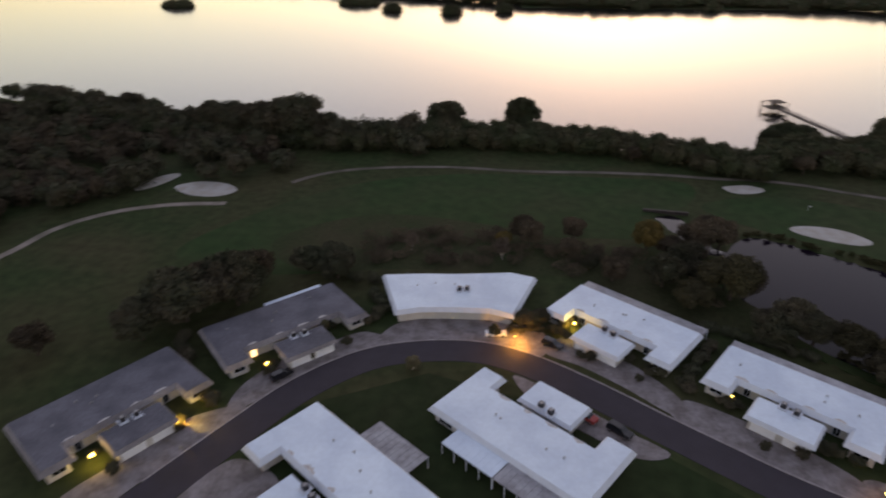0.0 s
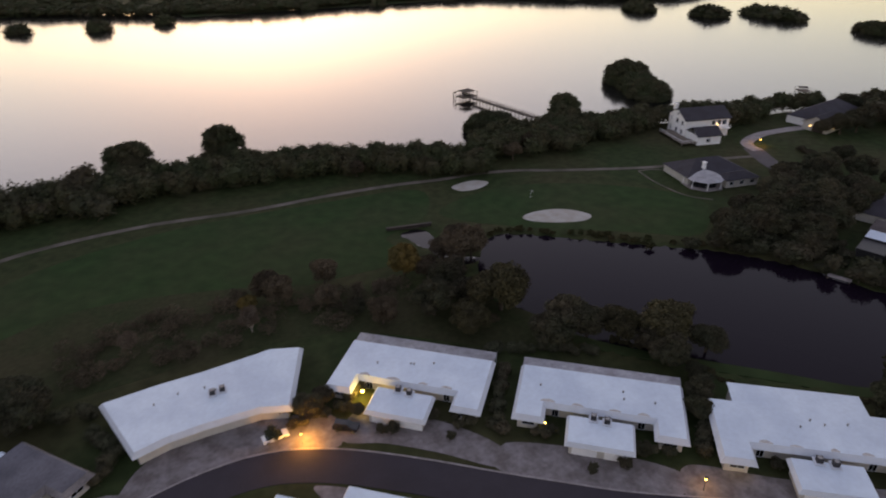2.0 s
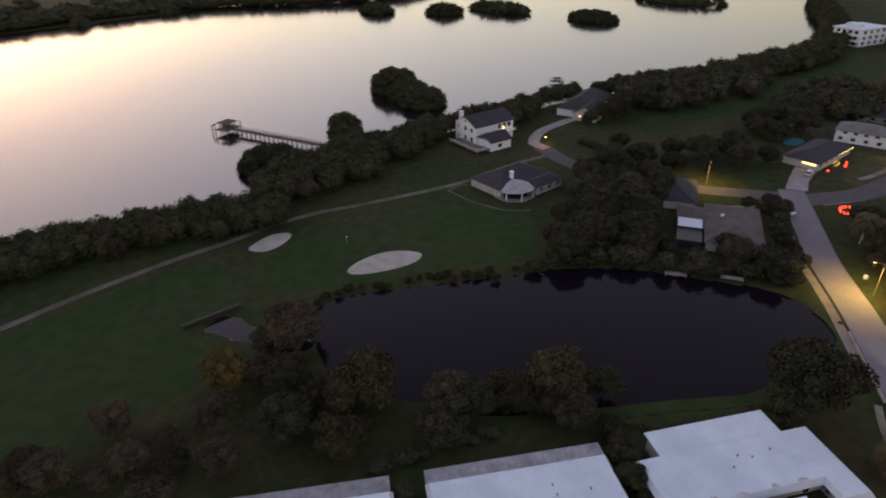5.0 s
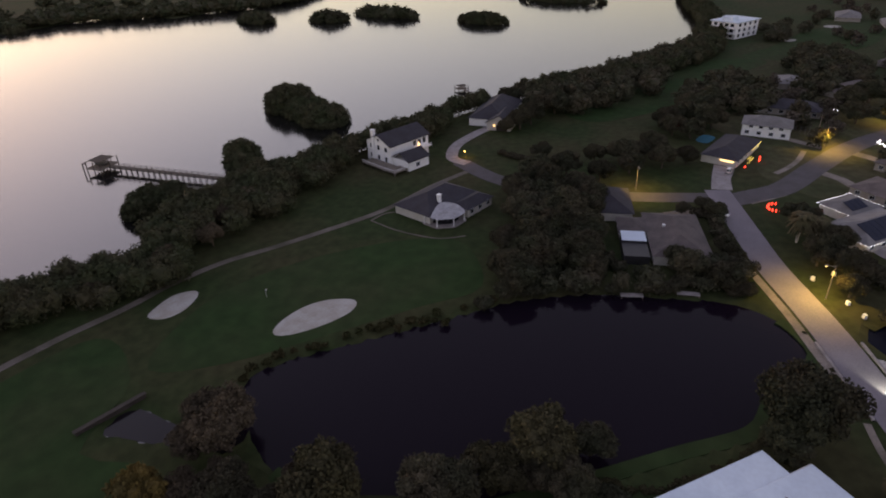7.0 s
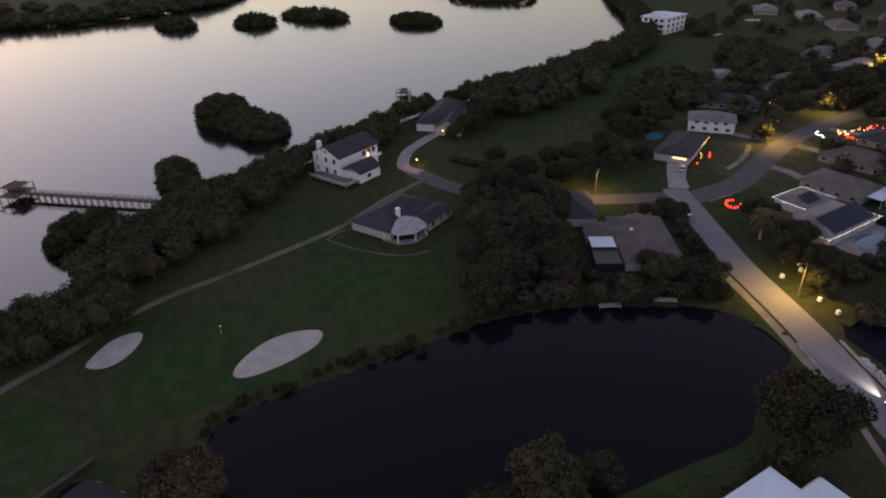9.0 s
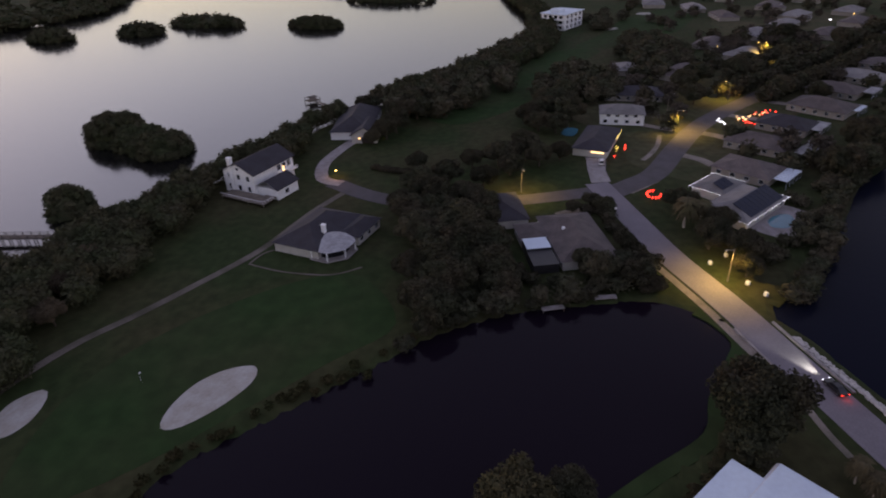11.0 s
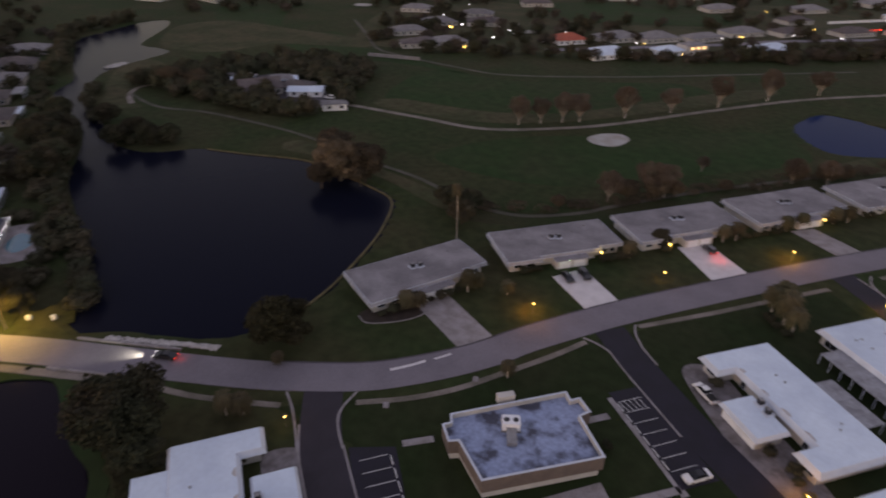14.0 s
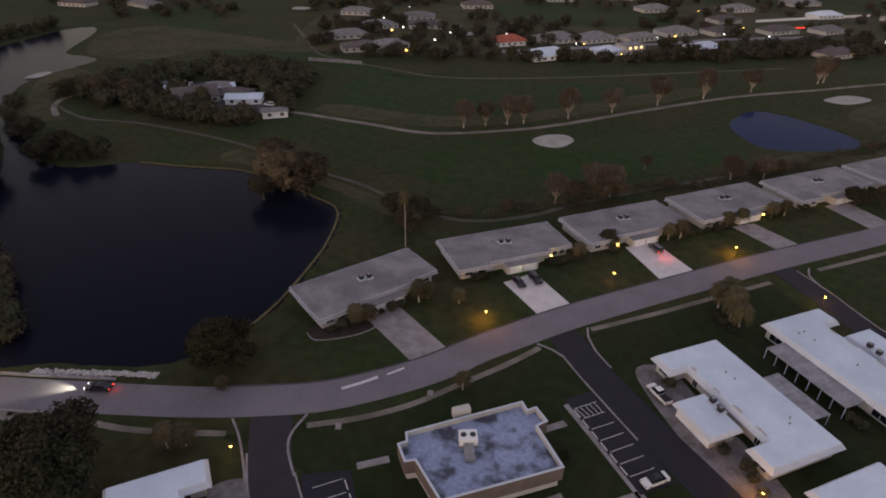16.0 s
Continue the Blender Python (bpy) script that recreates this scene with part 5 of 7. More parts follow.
c, r = crowns(inland, 5.5, 9.0, 2.8, 4.6, 64, 5)
wood("shore_thicket", c, r, len(c) * 120, 0.26, MANGROVE, "dense dark thicket behind the mangrove belt", 317, 0.68)
far = np.concatenate([along([(x, y + 10) for x, y in FAR_SHORE[1:16]], 6, 3, 5), along([(x, y + 45) for x, y in FAR_SHORE[1:16]], 16, 14, 6), along([(x, y + 100) for x, y in FAR_SHORE[1:16]], 22, 24, 7),
                      along([(x, y + 190) for x, y in FAR_SHORE[1:16]], 26, 50, 17)])
c, r = crowns(far, 6, 10, 8, 12, 8, 3)
wood("far_shore_woods", c, r, len(c) * 60, 0.9, MANGROVE, "dark wooded far shore of the bay", 301, 0.8)


# woods at the west end of the course
west = scatter_in([(-420, 30), (-215, 40), (-204, 74), (-190, 92), (-176, 108), (-150, 116), (-128, 134), (-95, 142), (-95, 162), (-165, 158), (-240, 174), (-420, 215)], 260, 9)
tallrow = along([(-300, 196), (-240, 174), (-200, 156), (-165, 155), (-125, 155), (-100, 160)], 4, 3, 61)
c, r = crowns(west, 6, 11, 3.4, 6, 10)
c2, r2 = crowns(tallrow, 9, 13, 3.5, 6, 62)
c, r = c + c2, r + r2
wood("west_woods", c, r, len(c) * 75, 0.36, LEAF, "dark mixed woods at the edge of the golf course", 302)
brown = scatter_in([(-330, 50), (-212, 60), (-180, 112), (-140, 130), (-170, 150), (-300, 170)], 120, 19)
c, r = crowns(brown, 6, 10, 3.0, 4.6, 20)
wood("brown_woods", c, r, len(c) * 80, 0.3, DRY_LEAF, "brownish thin trees among the dark woods", 303, 0.6)
# woods between the bay and the houses, and round the neighbourhoods
park = np.concatenate([scatter_in([(205, 104), (240, 84), (300, 84), (372, 88), (375, 100), (300, 112), (240, 130), (210, 138)], 90, 21),
                       scatter_in([(207, 58), (252, 70), (295, 67), (302, 54), (277, 38), (239, 34), (225, 44)], 40, 22), scatter_in([(316, 32), (355, 27), (361, 0), (317, 0), (287, 14), (287, 28)], 30, 122), scatter_in([(335, 5), (390, 15), (370, 38), (335, 30)], 22, 23), scatter_in([(395, 55), (450, 50), (450, 78), (440, 70)], 12, 24)])
c, r = crowns(park, 6, 10, 3.5, 6, 25)
wood("shore_woods", c, r, len(c) * 65, 0.4, LEAF, "dark evergreen woods behind the bay shore", 304)
town = np.concatenate([scatter_in([(165, 14), (215, 12), (262, 50), (300, 40), (340, 20), (300, -20), (240, 0), (200, 18)], 26, 70), scatter_in([(160, -18), (180, -14), (330, -74), (380, -100), (370, -122), (250, -62), (180, -40)], 40, 71), scatter_in([(235, -14), (330, -60), (420, -100), (420, -30), (330, -10), (250, 4)], 46, 72),
                       scatter_in([(330, -130), (600, -200), (640, 60), (470, 60), (400, 0), (350, -60)], 130, 26), scatter_in([(260, -400), (190, -240), (215, -230), (330, -330), (420, -520), (280, -520)], 75, 27),
                       scatter_in([(190, -300), (60, -380), (-60, -500), (-200, -640), (100, -700), (260, -460)], 170, 28), scatter_in([(250, -270), (190, -250), (60, -340), (-30, -410), (0, -450), (120, -400), (260, -330)], 90, 73), along([(30, -395), (-5, -440), (-50, -500), (-100, -570)], 6, 5, 29),
                       along([(55, -362), (20, -405), (-20, -455)], 6, 4, 33), scatter_in([(300, -300), (200, -250), (60, -340), (-60, -430), (-140, -560), (0, -640), (240, -520), (320, -400)], 60, 74), scatter_in([(160, 20), (215, 20), (262, 60), (330, 40), (400, 20), (400, -110), (300, -75), (180, -25)], 70, 75), along([(196, -262), (150, -292), (100, -318), (55, -356), (10, -400), (-40, -455)], 4, 3, 76),
                       scatter_in([(600, -300), (420, -330), (330, -300), (400, -240), (600, -220)], 60, 34)])
sites = np.array([(h[0], h[1]) for h in ROWS] + [(145, -9), (184, 38)])
town = town[np.min(np.linalg.norm(town[:, None] - sites[None], axis=2), axis=1) > 8.5]
town = town[signed_distance(town, FIELD) < 0]
STREETS = np.concatenate([smooth_line([(143, 28), (153, 21), (165, 13.5), (190, 7), (214, 0), (240, -12), (290, -42), (340, -74), (430, -120)], False, 4), smooth_line([(150, -308), (118, -345), (70, -402), (25, -458), (-10, -492)], False, 4)])
town = town[np.min(np.linalg.norm(town[:, None] - STREETS[None], axis=2), axis=1) > 8.0]
c, r = crowns(town[::3], 4.5, 8.5, 2.6, 4.8, 30, 5)
shade = np.concatenate([along(offset_line(smooth_line([(262, -24), (290, -42), (340, -74), (430, -120)], False, 6), d), 5, 1.2, k) for d, k in ((7.2, 77), (-7.2, 78))])
shade = shade[np.min(np.linalg.norm(shade[:, None] - sites[None], axis=2), axis=1) > 8.0]
c2, r2 = crowns(shade, 5.0, 8.5, 2.6, 4.0, 79, 5)
c, r = c + c2, r + r2
wood("town_trees", c, r, len(c) * 45, 0.5, LEAF, "dark trees between the distant houses", 305)
c, r = crowns(np.concatenate([town[1::3], town[2::3]])[::2], 4.0, 7.5, 2.4, 4.4, 31, 4)
wood("brown_town_trees", c, r, len(c) * 45, 0.45, GREY_DRY, "thin brownish trees between the distant houses", 314, 0.5)
far2 = np.concatenate([scatter_in([(500, -900), (-700, -900), (-700, -520), (-150, -560), (60, -720), (350, -560)], 260, 35), scatter_in([(650, -700), (1300, -700), (1300, 240), (650, 150)], 260, 36)])
c, r = crowns(far2, 6, 10, 7, 12, 37)
wood("distant_woods", c, r, len(c) * 12, 1.4, LEAF, "far dark woods beyond the houses", 306, 0.9)


def off_road(pts, gap=7.0):
    """Leaves out the points on the carriageway and its shoulders."""
    line = smooth_line(ROAD, False, 2.0)
    return pts[np.min(np.linalg.norm(pts[:, None, :2] - line[None], axis=2), axis=1) > gap]


isle = scatter_in([(258, -110), (262, -165), (225, -212), (190, -205), (160, -160), (185, -130), (230, -116)], 170, 38)
isle = np.concatenate([isle, along([(198, -125), (186, -127), (174, -131), (165, -136), (161, -141)], 2.6, 1.5, 99)])
isle = isle[np.min(np.linalg.norm(isle[:, None] - np.array([(185, -158), (206, -164), (222, -151), (240, -158)])[None], axis=2), axis=1) > 6.5]
isle = isle[signed_distance(isle, [(232, -147), (200, -144), (158, -149), (168, -160), (190, -169), (228, -169)]) < 0]
c, r = crowns(isle, 5, 9, 3.0, 5.0, 39)
wood("yard_trees", c, r, len(c) * 75, 0.33, LEAF, "dark trees round the golf maintenance yard", 307)
east = np.concatenate([along([(95, 20), (99, 12), (101, 4)], 3, 2, 40), along([(150, -27), (165, -38), (182, -43), (205, -54), (225, -66), (250, -72), (290, -90)], 5, 4, 41), along([(112, -14), (122, -22), (130, -27), (140, -30)], 4, 3, 42),
                       along([(64, 60), (74, 48), (82, 34), (88, 24), (93, 14)], 4, 2.5, 43), along([(196, -76), (186, -78), (178, -80), (172, -88)], 4, 3, 44), along([(214, -80), (240, -88), (256, -98)], 6, 3, 45)])
c, r = crowns(along([(300, -98), (330, -114), (362, -130), (388, -146), (398, -166), (408, -196)], 5, 3, 97), 5, 8.5, 3, 4.6, 98)
wood("river_trees", c, r, len(c) * 60, 0.42, LEAF, "dark trees along the far river bank", 316)
east = np.concatenate([off_road(east), along([(96, -19), (105, -23), (127, -30.5), (155, -38), (192, -55), (219, -70)], 3.0, 1.0, 59)])
c, r = crowns(east, 2.2, 5.5, 1.8, 3.8, 46)
wood("bank_shrubs", c, r, len(c) * 70, 0.24, LEAF, "dark shrubs and small trees along the pond banks", 308)
rim = np.concatenate([along([(8, 90), (17, 88), (33, 78), (51, 66), (60, 60)], 1.6, 1.1, 47), along([(37, 73), (45, 68), (47, 64)], 2, 1, 48)])
rim = rim[np.random.default_rng(57).random(len(rim)) < 0.6]
c, r = crowns(rim, 0.4, 1.4, 0.4, 1.4, 49)
wood("reeds", c, r, len(c) * 24, 0.18, ROUGH, "low rough growth along the pond rim", 309, 0.6)
scrub = np.concatenate([scatter_in([(-100, 60), (-52, 62), (-30, 60), (-14, 50), (2, 36), (-20, 72), (-60, 84), (-100, 76)], 85, 50), along([(60, -112), (35, -136), (10, -170), (-20, -214), (-60, -276)], 3.5, 2.5, 51)])
c, r = crowns(scrub, 0.8, 2.6, 1.3, 3.2, 52)
wood("scrub", c, r, len(c) * 60, 0.13, DRY_LEAF, "dry brownish wispy scrub behind the villas", 310, 0.0)
gaps = np.concatenate([along(g, 1.5, 0.8, 80 + k) for k, g in enumerate(([(-21.7, 19), (-19, 26), (-13.5, 33)], [(8, 1), (14, 8), (20, 16)], [(-47, 33), (-44, 37), (-42, 42)], [(-88, 33), (-86, 38), (-90, 44)], [(-112, 3), (-120, 10), (-128, 22)], [(34, -15), (41, -8), (46, -2)],
                                                              [(-14, 40), (-4, 36), (6, 31)], [(-104, 56), (-98, 52), (-90, 50)]))])
c, r = crowns(gaps, 1.2, 2.8, 1.0, 1.7, 90)
wood("shrubbery", c, r, len(c) * 90, 0.11, LEAF, "dark dense shrubbery in the gaps between the villas", 312)
bankgrass = along([(84, -3), (76, -9), (66, -7), (56, -3), (46, -1), (36, 4), (26, 12), (22, 22), (12, 34)], 0.7, 0.7, 91)
c, r = crowns(off_road(bankgrass, 5.0), 0.2, 0.5, 0.4, 0.8, 92)
wood("bank_growth", c, r, len(c) * 40, 0.09, OLIVE, "rough low growth along the near pond bank", 313, 0.7)
bank = np.concatenate([scatter_in([(54, 60), (66, 66), (84, 64), (92, 62), (92, 48), (88, 34), (94, 27), (106, 20), (104, 8), (92, 8), (88, 20), (80, 34), (64, 56)], 60, 93), along([(131, 31), (126, 26), (118, 21), (110, 18), (104, 14)], 2.5, 1.2, 94)])
bank = off_road(bank)
c, r = crowns(bank, 1.8, 4.2, 1.6, 3.0, 95)
wood("pond_thicket", c, r, len(c) * 110, 0.16, LEAF, "dark thicket between the pond and the houses", 315)
hedge = along([(147, 107), (145, 100), (146, 92)], 1.6, 0.5, 53)
c, r = crowns(hedge, 1.5, 2.0, 1.2, 1.8, 54)
wood("hedge", c, r, len(c) * 50, 0.16, LEAF, "clipped dark garden hedge", 311)

for kinds, rows in ((OAKS, ((-13, 66, 0.95), (28, 23, 0.75), (17, 27, 0.7), (8, 37, 0.85), (5, 41, 1.0), (-1, 37, 0.9), (18, 22, 0.8), (51, -5.5, 1.5), (46.5, -4.5, 0.9), (-130, 28, 1.7), (-121, 36, 1.5), (-136, 20, 1.2), (-101, 51, 1.0), (-20, 57, 1.0), (-12, 58, 0.9), (-56.5, 37.5, 0.36), (-52.8, 35.0, 0.55), (-44.5, 32, 0.3), (-2, 4.5, 0.32), (19.5, 17, 0.42), (-104, 57, 0.9), (-110, 54, 0.85), (-36.7, 64, 0.5),
                            (80, 57, 1.0), (70, 58, 0.9), (87, 50, 1.1), (82, 46, 0.9), (108, 66, 1.2), (120, 76, 1.2), (116, 84, 1.0), (90, 60, 1.2), (112, 72, 1.2), (104, 62, 1.35), (118, 60, 1.0), (95, 68, 1.1), (126, 68, 1.0), (130, 84, 1.1), (82, 68, 1.0), (74, 62, 0.8), (98, 54, 1.2), (88, 50, 1.0), (110, 58, 1.0), (140, 66, 0.9), (140, 78, 1.0), (150, 92, 0.8),
                            (-150, 156, 2.6), (-171, 156, 2.0), (-163, 155, 1.85), (-185, 158, 1.75), (-178, 158, 1.8), (-196, 160, 1.55), (-140, 155, 1.7), (-236, 176, 1.6), (-222, 172, 1.3), (392, -54, 1.3), (377, -81, 1.3), (370, -96, 1.2), (266, -36, 1.2), (297, -20, 1.2), (199, -54, 1.2), (190, -57, 1.2), (214, -63, 1.1), (265, -51, 1.0), (213, -82, 1.0), (186, -71, 0.9), (152, 60, 0.9), (176, 115, 1.0), (184, 114, 1.1), (194, 116, 1.2), (203, 112, 1.2), (212, 118, 1.1), (206, 136, 1.1), (170, 118, 0.7), (155, 74, 0.8), (166, 62, 0.9), (175, 58, 0.9), (198, 59, 1.1), (207, 64, 1.1), (218, 60, 1.1), (241, 55, 1.2), (230, 62, 1.1), (116, -1, 1.0), (113, -8, 0.9), (138, 6, 0.9), (129, 36, 0.5), (110, 20, 0.6), (93, 25, 0.9), (93, 16, 0.8), (97, 29, 0.7), (70, 62, 1.0), (78, 60, 1.1), (66, 58, 0.9), (86, 62, 1.2), (100, 74, 1.2), (110, 80, 1.2), (162, 52, 0.9), (170, 46, 0.8), (134, 31, 0.6), (131, 27, 0.6), (160, 66, 1.1), (176, 60, 1.0), (198, 52, 1.0), (214, 48, 1.1),
                            (232, 52, 1.0), (248, 0, 1.2), (300, -28, 1.2), (268, 4, 1.3), (282, -2, 1.2), (310, -25, 1.2), (330, -45, 1.3), (205, -54, 1.3), (120, -3, 0.8), (112, -10, 0.9), (128, -4, 0.8),
                            (104, -9, 0.7), (16.5, 12, 0.55), (13, 8, 0.5), (65, -110, 0.8), (56, -104, 0.8), (60, -114, 0.7), (8, -128, 0.55), (-45, -196, 0.7), (-52, -203, 0.7),  (-50, 37, 0.45), (-106, 27, 0.4), (250, -118, 0.8), (188, -80, 1.0), (179, -80, 0.9), (175, -86, 0.8), (230, -72, 1.0), (174, -42, 1.2), (182, -50, 1.2))),
                    (OLIVES, ((54.2, -38.2, 1.1), (50.8, -39.6, 0.75), (22, 29.5, 1.15), (14, 34, 0.9), (-5, 53, 1.3), (-15, 48, 0.9))),
                    (GOLDS, ((-21, 77, 1.15), (-60, 75, 0.6))),
                    (BROWNS, ((104, -103, 1.05),)),
                    (RUSTS, ((27, -149, 0.8), (21, -156, 0.95), (17, -160, 0.7), (-10, -197, 0.8), (-17, -203, 0.75), (-22, -209, 0.6), (40, -130, 0.5), (6, -175, 0.5), (-1, 80, 1.0), (-5, 76, 1.2), (-4, 83, 1.0), (-9, 80, 0.9), (-11, 69.5, 0.8), (-16, 73, 0.8), (-41, 80, 0.8), (-32, 58, 0.8), (-55, 78, 0.9), (-42, 70, 0.7), (-155, 12, 0.9), (-132, 41, 1.0), (-127, 46, 1.0), (-120, 46.5, 1.0), (-138, 35, 0.9), (-53, 75, 0.9), (-1, 55, 0.9), (-5, 58, 0.8), (-163, 4, 0.8), (112, -108, 1.4), (96, -104, 0.9), (104, -95, 0.9),
                             (97, -107, 1.5), (118, -114, 1.3), (238, -124, 1.2), (230, -132, 1.2), (222, -128, 1.0), (28, 142, 0.8), (42, 141, 0.8), (52, 150, 0.9), (64, 152, 0.9), (8, 142, 0.7), (-16, 148, 0.7), (82, 152, 0.7))),
                    (BARES, ((90, -186, 1.0), (84, -193, 1.0), (78, -200, 1.15), (73, -205, 1.1), (61, -222, 1.2), (49, -241, 1.1), (36, -263, 1.25), (22, -287, 1.25), (6, -313, 1.1), (-19, -351, 1.3), (-21, -355, 1.2),
                             (31, -144, 0.9), (23, -155, 1.0), (19, -158, 1.0), (-9, -195, 0.8), (-18, -202, 0.8), (17, -186, 0.5), (-60, 66, 0.6), (-85, 68, 0.5)))):
    for x, y, s in rows:
        plant(kinds, x, y, s)
for x, y, s in ((40.9, -64, 0.95), (39, -66, 0.85), (34.4, -78, 0.95), (33.6, -80.5, 0.85), (26.7, -83, 0.8), (12, -117, 0.85), (-6.4, -144, 0.95), (-4, -141, 0.85), (-15.5, -159, 0.9), (-18.5, -163, 0.85), (-25, -172.5, 0.9), (-28, -176, 0.8), (-22.7, -115.5, 1.2), (-26, -112, 1.35), (-24, -118, 1.1), (-28.2, -109.0, 1.1),
                (42, -21.5, 0.95), (44, -19.5, 0.9), (10.9, -59.4, 0.7), (127, 5, 1.6), (131, 1, 1.5), (-60, -86, 0.7), (48, -34, 0.6), (-75.4, 17.8, 0.7), (-97, 28, 0.5)):
    plant(PALMS, x, y, s)
tall = palm_tree("very tall slender palm with a small head", 15.5, 53, 70, 2.9)
tall.matrix_basis = pose(52, -96.5, 0) @ Matrix.Diagonal((0.6, 0.6, 1, 1))
SHRUB_ROWS = ([(43 - k * 0.9, -58.5 - k * 2.2) for k in range(9)], [(28.5 - k * 1.2, -93 - k * 1.8) for k in range(3)], [(16 - k * 1.4, -110.5 - k * 2.0) for k in range(4)], [(6 - k * 0.4, -126 - k * 0.8) for k in range(2)], [(-7 - k * 1.6, -145 - k * 2.4) for k in range(6)],
              [(-24 - k * 1.8, -172 - k * 2.6) for k in range(6)], [(-29.5, -77), (-33.5, -71), (-21, -82.5)], [(-38.5, -68), (-40.5, -66), (-37.5, -70)], [(-47, -61), (-50, 33.2), (-52, 34), (-91, 24), (-111, 2), (-120, -15)], [(2, 2.5), (0, 4), (-2, 5.5)], [(-28, 24), (-26, 22), (-31.5, 26)], [(24, -18), (21, -15)], [(-97.5, 18.7), (-96, 29.8), (-39.7, 25.1), (-41.7, 25.9), (-30.5, 20), (-28.5, 21.5), (-15.2, 13.7), (-16.5, 15), (-11.5, 4.5), (-6.1, 3.2), (8.1, 2.3), (16.9, -6.1), (-60, 31.6), (-48.3, 29), (-104, 12.6), (-105.6, 14.6), (-103.2, 14.4), (-114.6, -2.4), (-116.2, -5), (-113.8, -4.6), (-125.5, -12.5), (-14.8, 15.2), (-13.4, 14.6), (-54, 32.5), (-56, 33)], [(-11.4, -55.5), (-10, -54), (-52.3, -91.3), (-50.5, -92.5), (-25.3, -109.7), (-27.5, -108), (-23.5, -111)])
for row in SHRUB_ROWS:
    for x, y in row:
        plant(SHRUBS, x, y, float(rng.uniform(0.7, 1.3)))

# ---- lamps of the place ----
WARM_LIGHT, AMBER_LIGHT = (1.0, 0.70, 0.16), (1.0, 0.70, 0.15)


def lamp_post(x, y, watts, height=2.4):
    t = thing("lamp_post", x, y, 0, 0, "dark garden lamp post with glowing amber lantern", "lamp", "lamp posts")
    bm = bmesh.new()
    tube(bm, (0, 0, 0), (0, 0, height), 0.06, 0.045, 8)
    tube(bm, (0, 0, 0), (0, 0, 0.25), 0.12, 0.09, 8)
    part("pole", bm, DARK_METAL, t)
    bm = bmesh.new()
    tube(bm, (0, 0, height), (0, 0, height + 0.38), 0.2, 0.3, 8)
    part("lantern", bm, AMBER, t, "glowing amber lantern")
    bm = bmesh.new()
    tube(bm, (0, 0, height + 0.38), (0, 0, height + 0.55), 0.34, 0.03, 8)
    part("cap", bm, DARK_METAL, t)
    point_lamp("lamp_light", x + 0.35, y, height - 0.1, watts, (1.0, 0.46, 0.07), 0.15)


for x, y, w in ((18.3, -80.6, 190), (-20.8, -142.7, 230), (0.9, -112, 14), (-42.6, -130.2, 60), (-40.3, -64.2, 90), (33.7, -24.4, 6), (2.8, -5.2, 30), (-55.2, 28.4, 430), (136.5, 117, 80)):
    lamp_post(x, y, w)


def wall_lamp(x, y, z, turn, watts, mat=None, colour=WARM_LIGHT, wide=0.3):
    t = thing("wall_lamp", x, y, z, turn, "small glowing wall lamp beside a villa door", "lamp", "wall lamps")
    part("bracket", boxes((-0.08, 0.08, 0, 0.12, -0.2, 0.3)), DARK_METAL, t)
    part("shade", boxes((-wide / 2, wide / 2, -0.3, 0, -0.22, 0.22)), mat or AMBER, t, "glowing lamp glass")
    d = pose(0, 0, 0, 0, 0, turn) @ Vector((0, -0.7, 0))
    point_lamp("lamp_light", x + d.x, y + d.y, z, watts, colour, 0.15)


wall_lamp(-42.3, 35.8, 1.9, -35, 210, None, WARM_LIGHT, 0.5)
wall_lamp(-104.6, 13.4, 2.0, 44, 420, None, WARM_LIGHT, 0.6)
wall_lamp(-115.2, -3.6, 2.0, 58, 420, None, WARM_LIGHT, 0.7)
wall_lamp(-124.6, -13.6, 1.9, 58, 120, None, WARM_LIGHT, 0.7)
wall_lamp(-14.3, 15.6, 1.8, -35, 60, None, (0.95, 0.9, 0.2))
wall_lamp(10.9, -4.0, 1.8, -32, 8)
wall_lamp(17.2, -111.2, 2.2, -125, 20)
wall_lamp(5.4, -126.5, 2.2, -124, 16)
wall_lamp(21.9, -102.6, 2.2, -125, 5, GREEN_GLOW, (0.4, 1.0, 0.6), 0.7)
wall_lamp(-35.8, -191, 2.2, -124, 8)
wall_lamp(-23.0, -169, 2.0, -124, 10)


def street_lamp(x, y, turn, watts, height=8.2):
    t = thing("street_lamp", x, y, 0, turn, "tall wooden pole street lamp with amber head", "street lamp", "street lamps")
    bm = bmesh.new()
    tube(bm, (0, 0, 0), (0, 0, height), 0.15, 0.10, 8)
    part("pole", bm, WOOD, t)
    bm = bmesh.new()
    tube(bm, (0, 0, height - 0.3), (2.2, 0, height + 0.2), 0.05, 0.04, 6)
    part("arm", bm, METAL, t)
    part("head", boxes((2.0, 2.8, -0.16, 0.16, height + 0.1, height + 0.28)), METAL, t)
    part("lens", boxes((2.1, 2.7, -0.12, 0.12, height + 0.03, height + 0.1)), AMBER, t)
    d = pose(0, 0, 0, 0, 0, turn) @ Vector((2.4, 0, 0))
    light = bpy.data.lights.new("lamp_light", "SPOT")
    light.energy, light.color, light.shadow_soft_size = watts * 1.1 * LAMPS, AMBER_LIGHT, 0.25
    light.spot_size, light.spot_blend = radians(150), 0.5
    new("lamp_light", light).location = (x + d.x, y + d.y, height - 0.3)


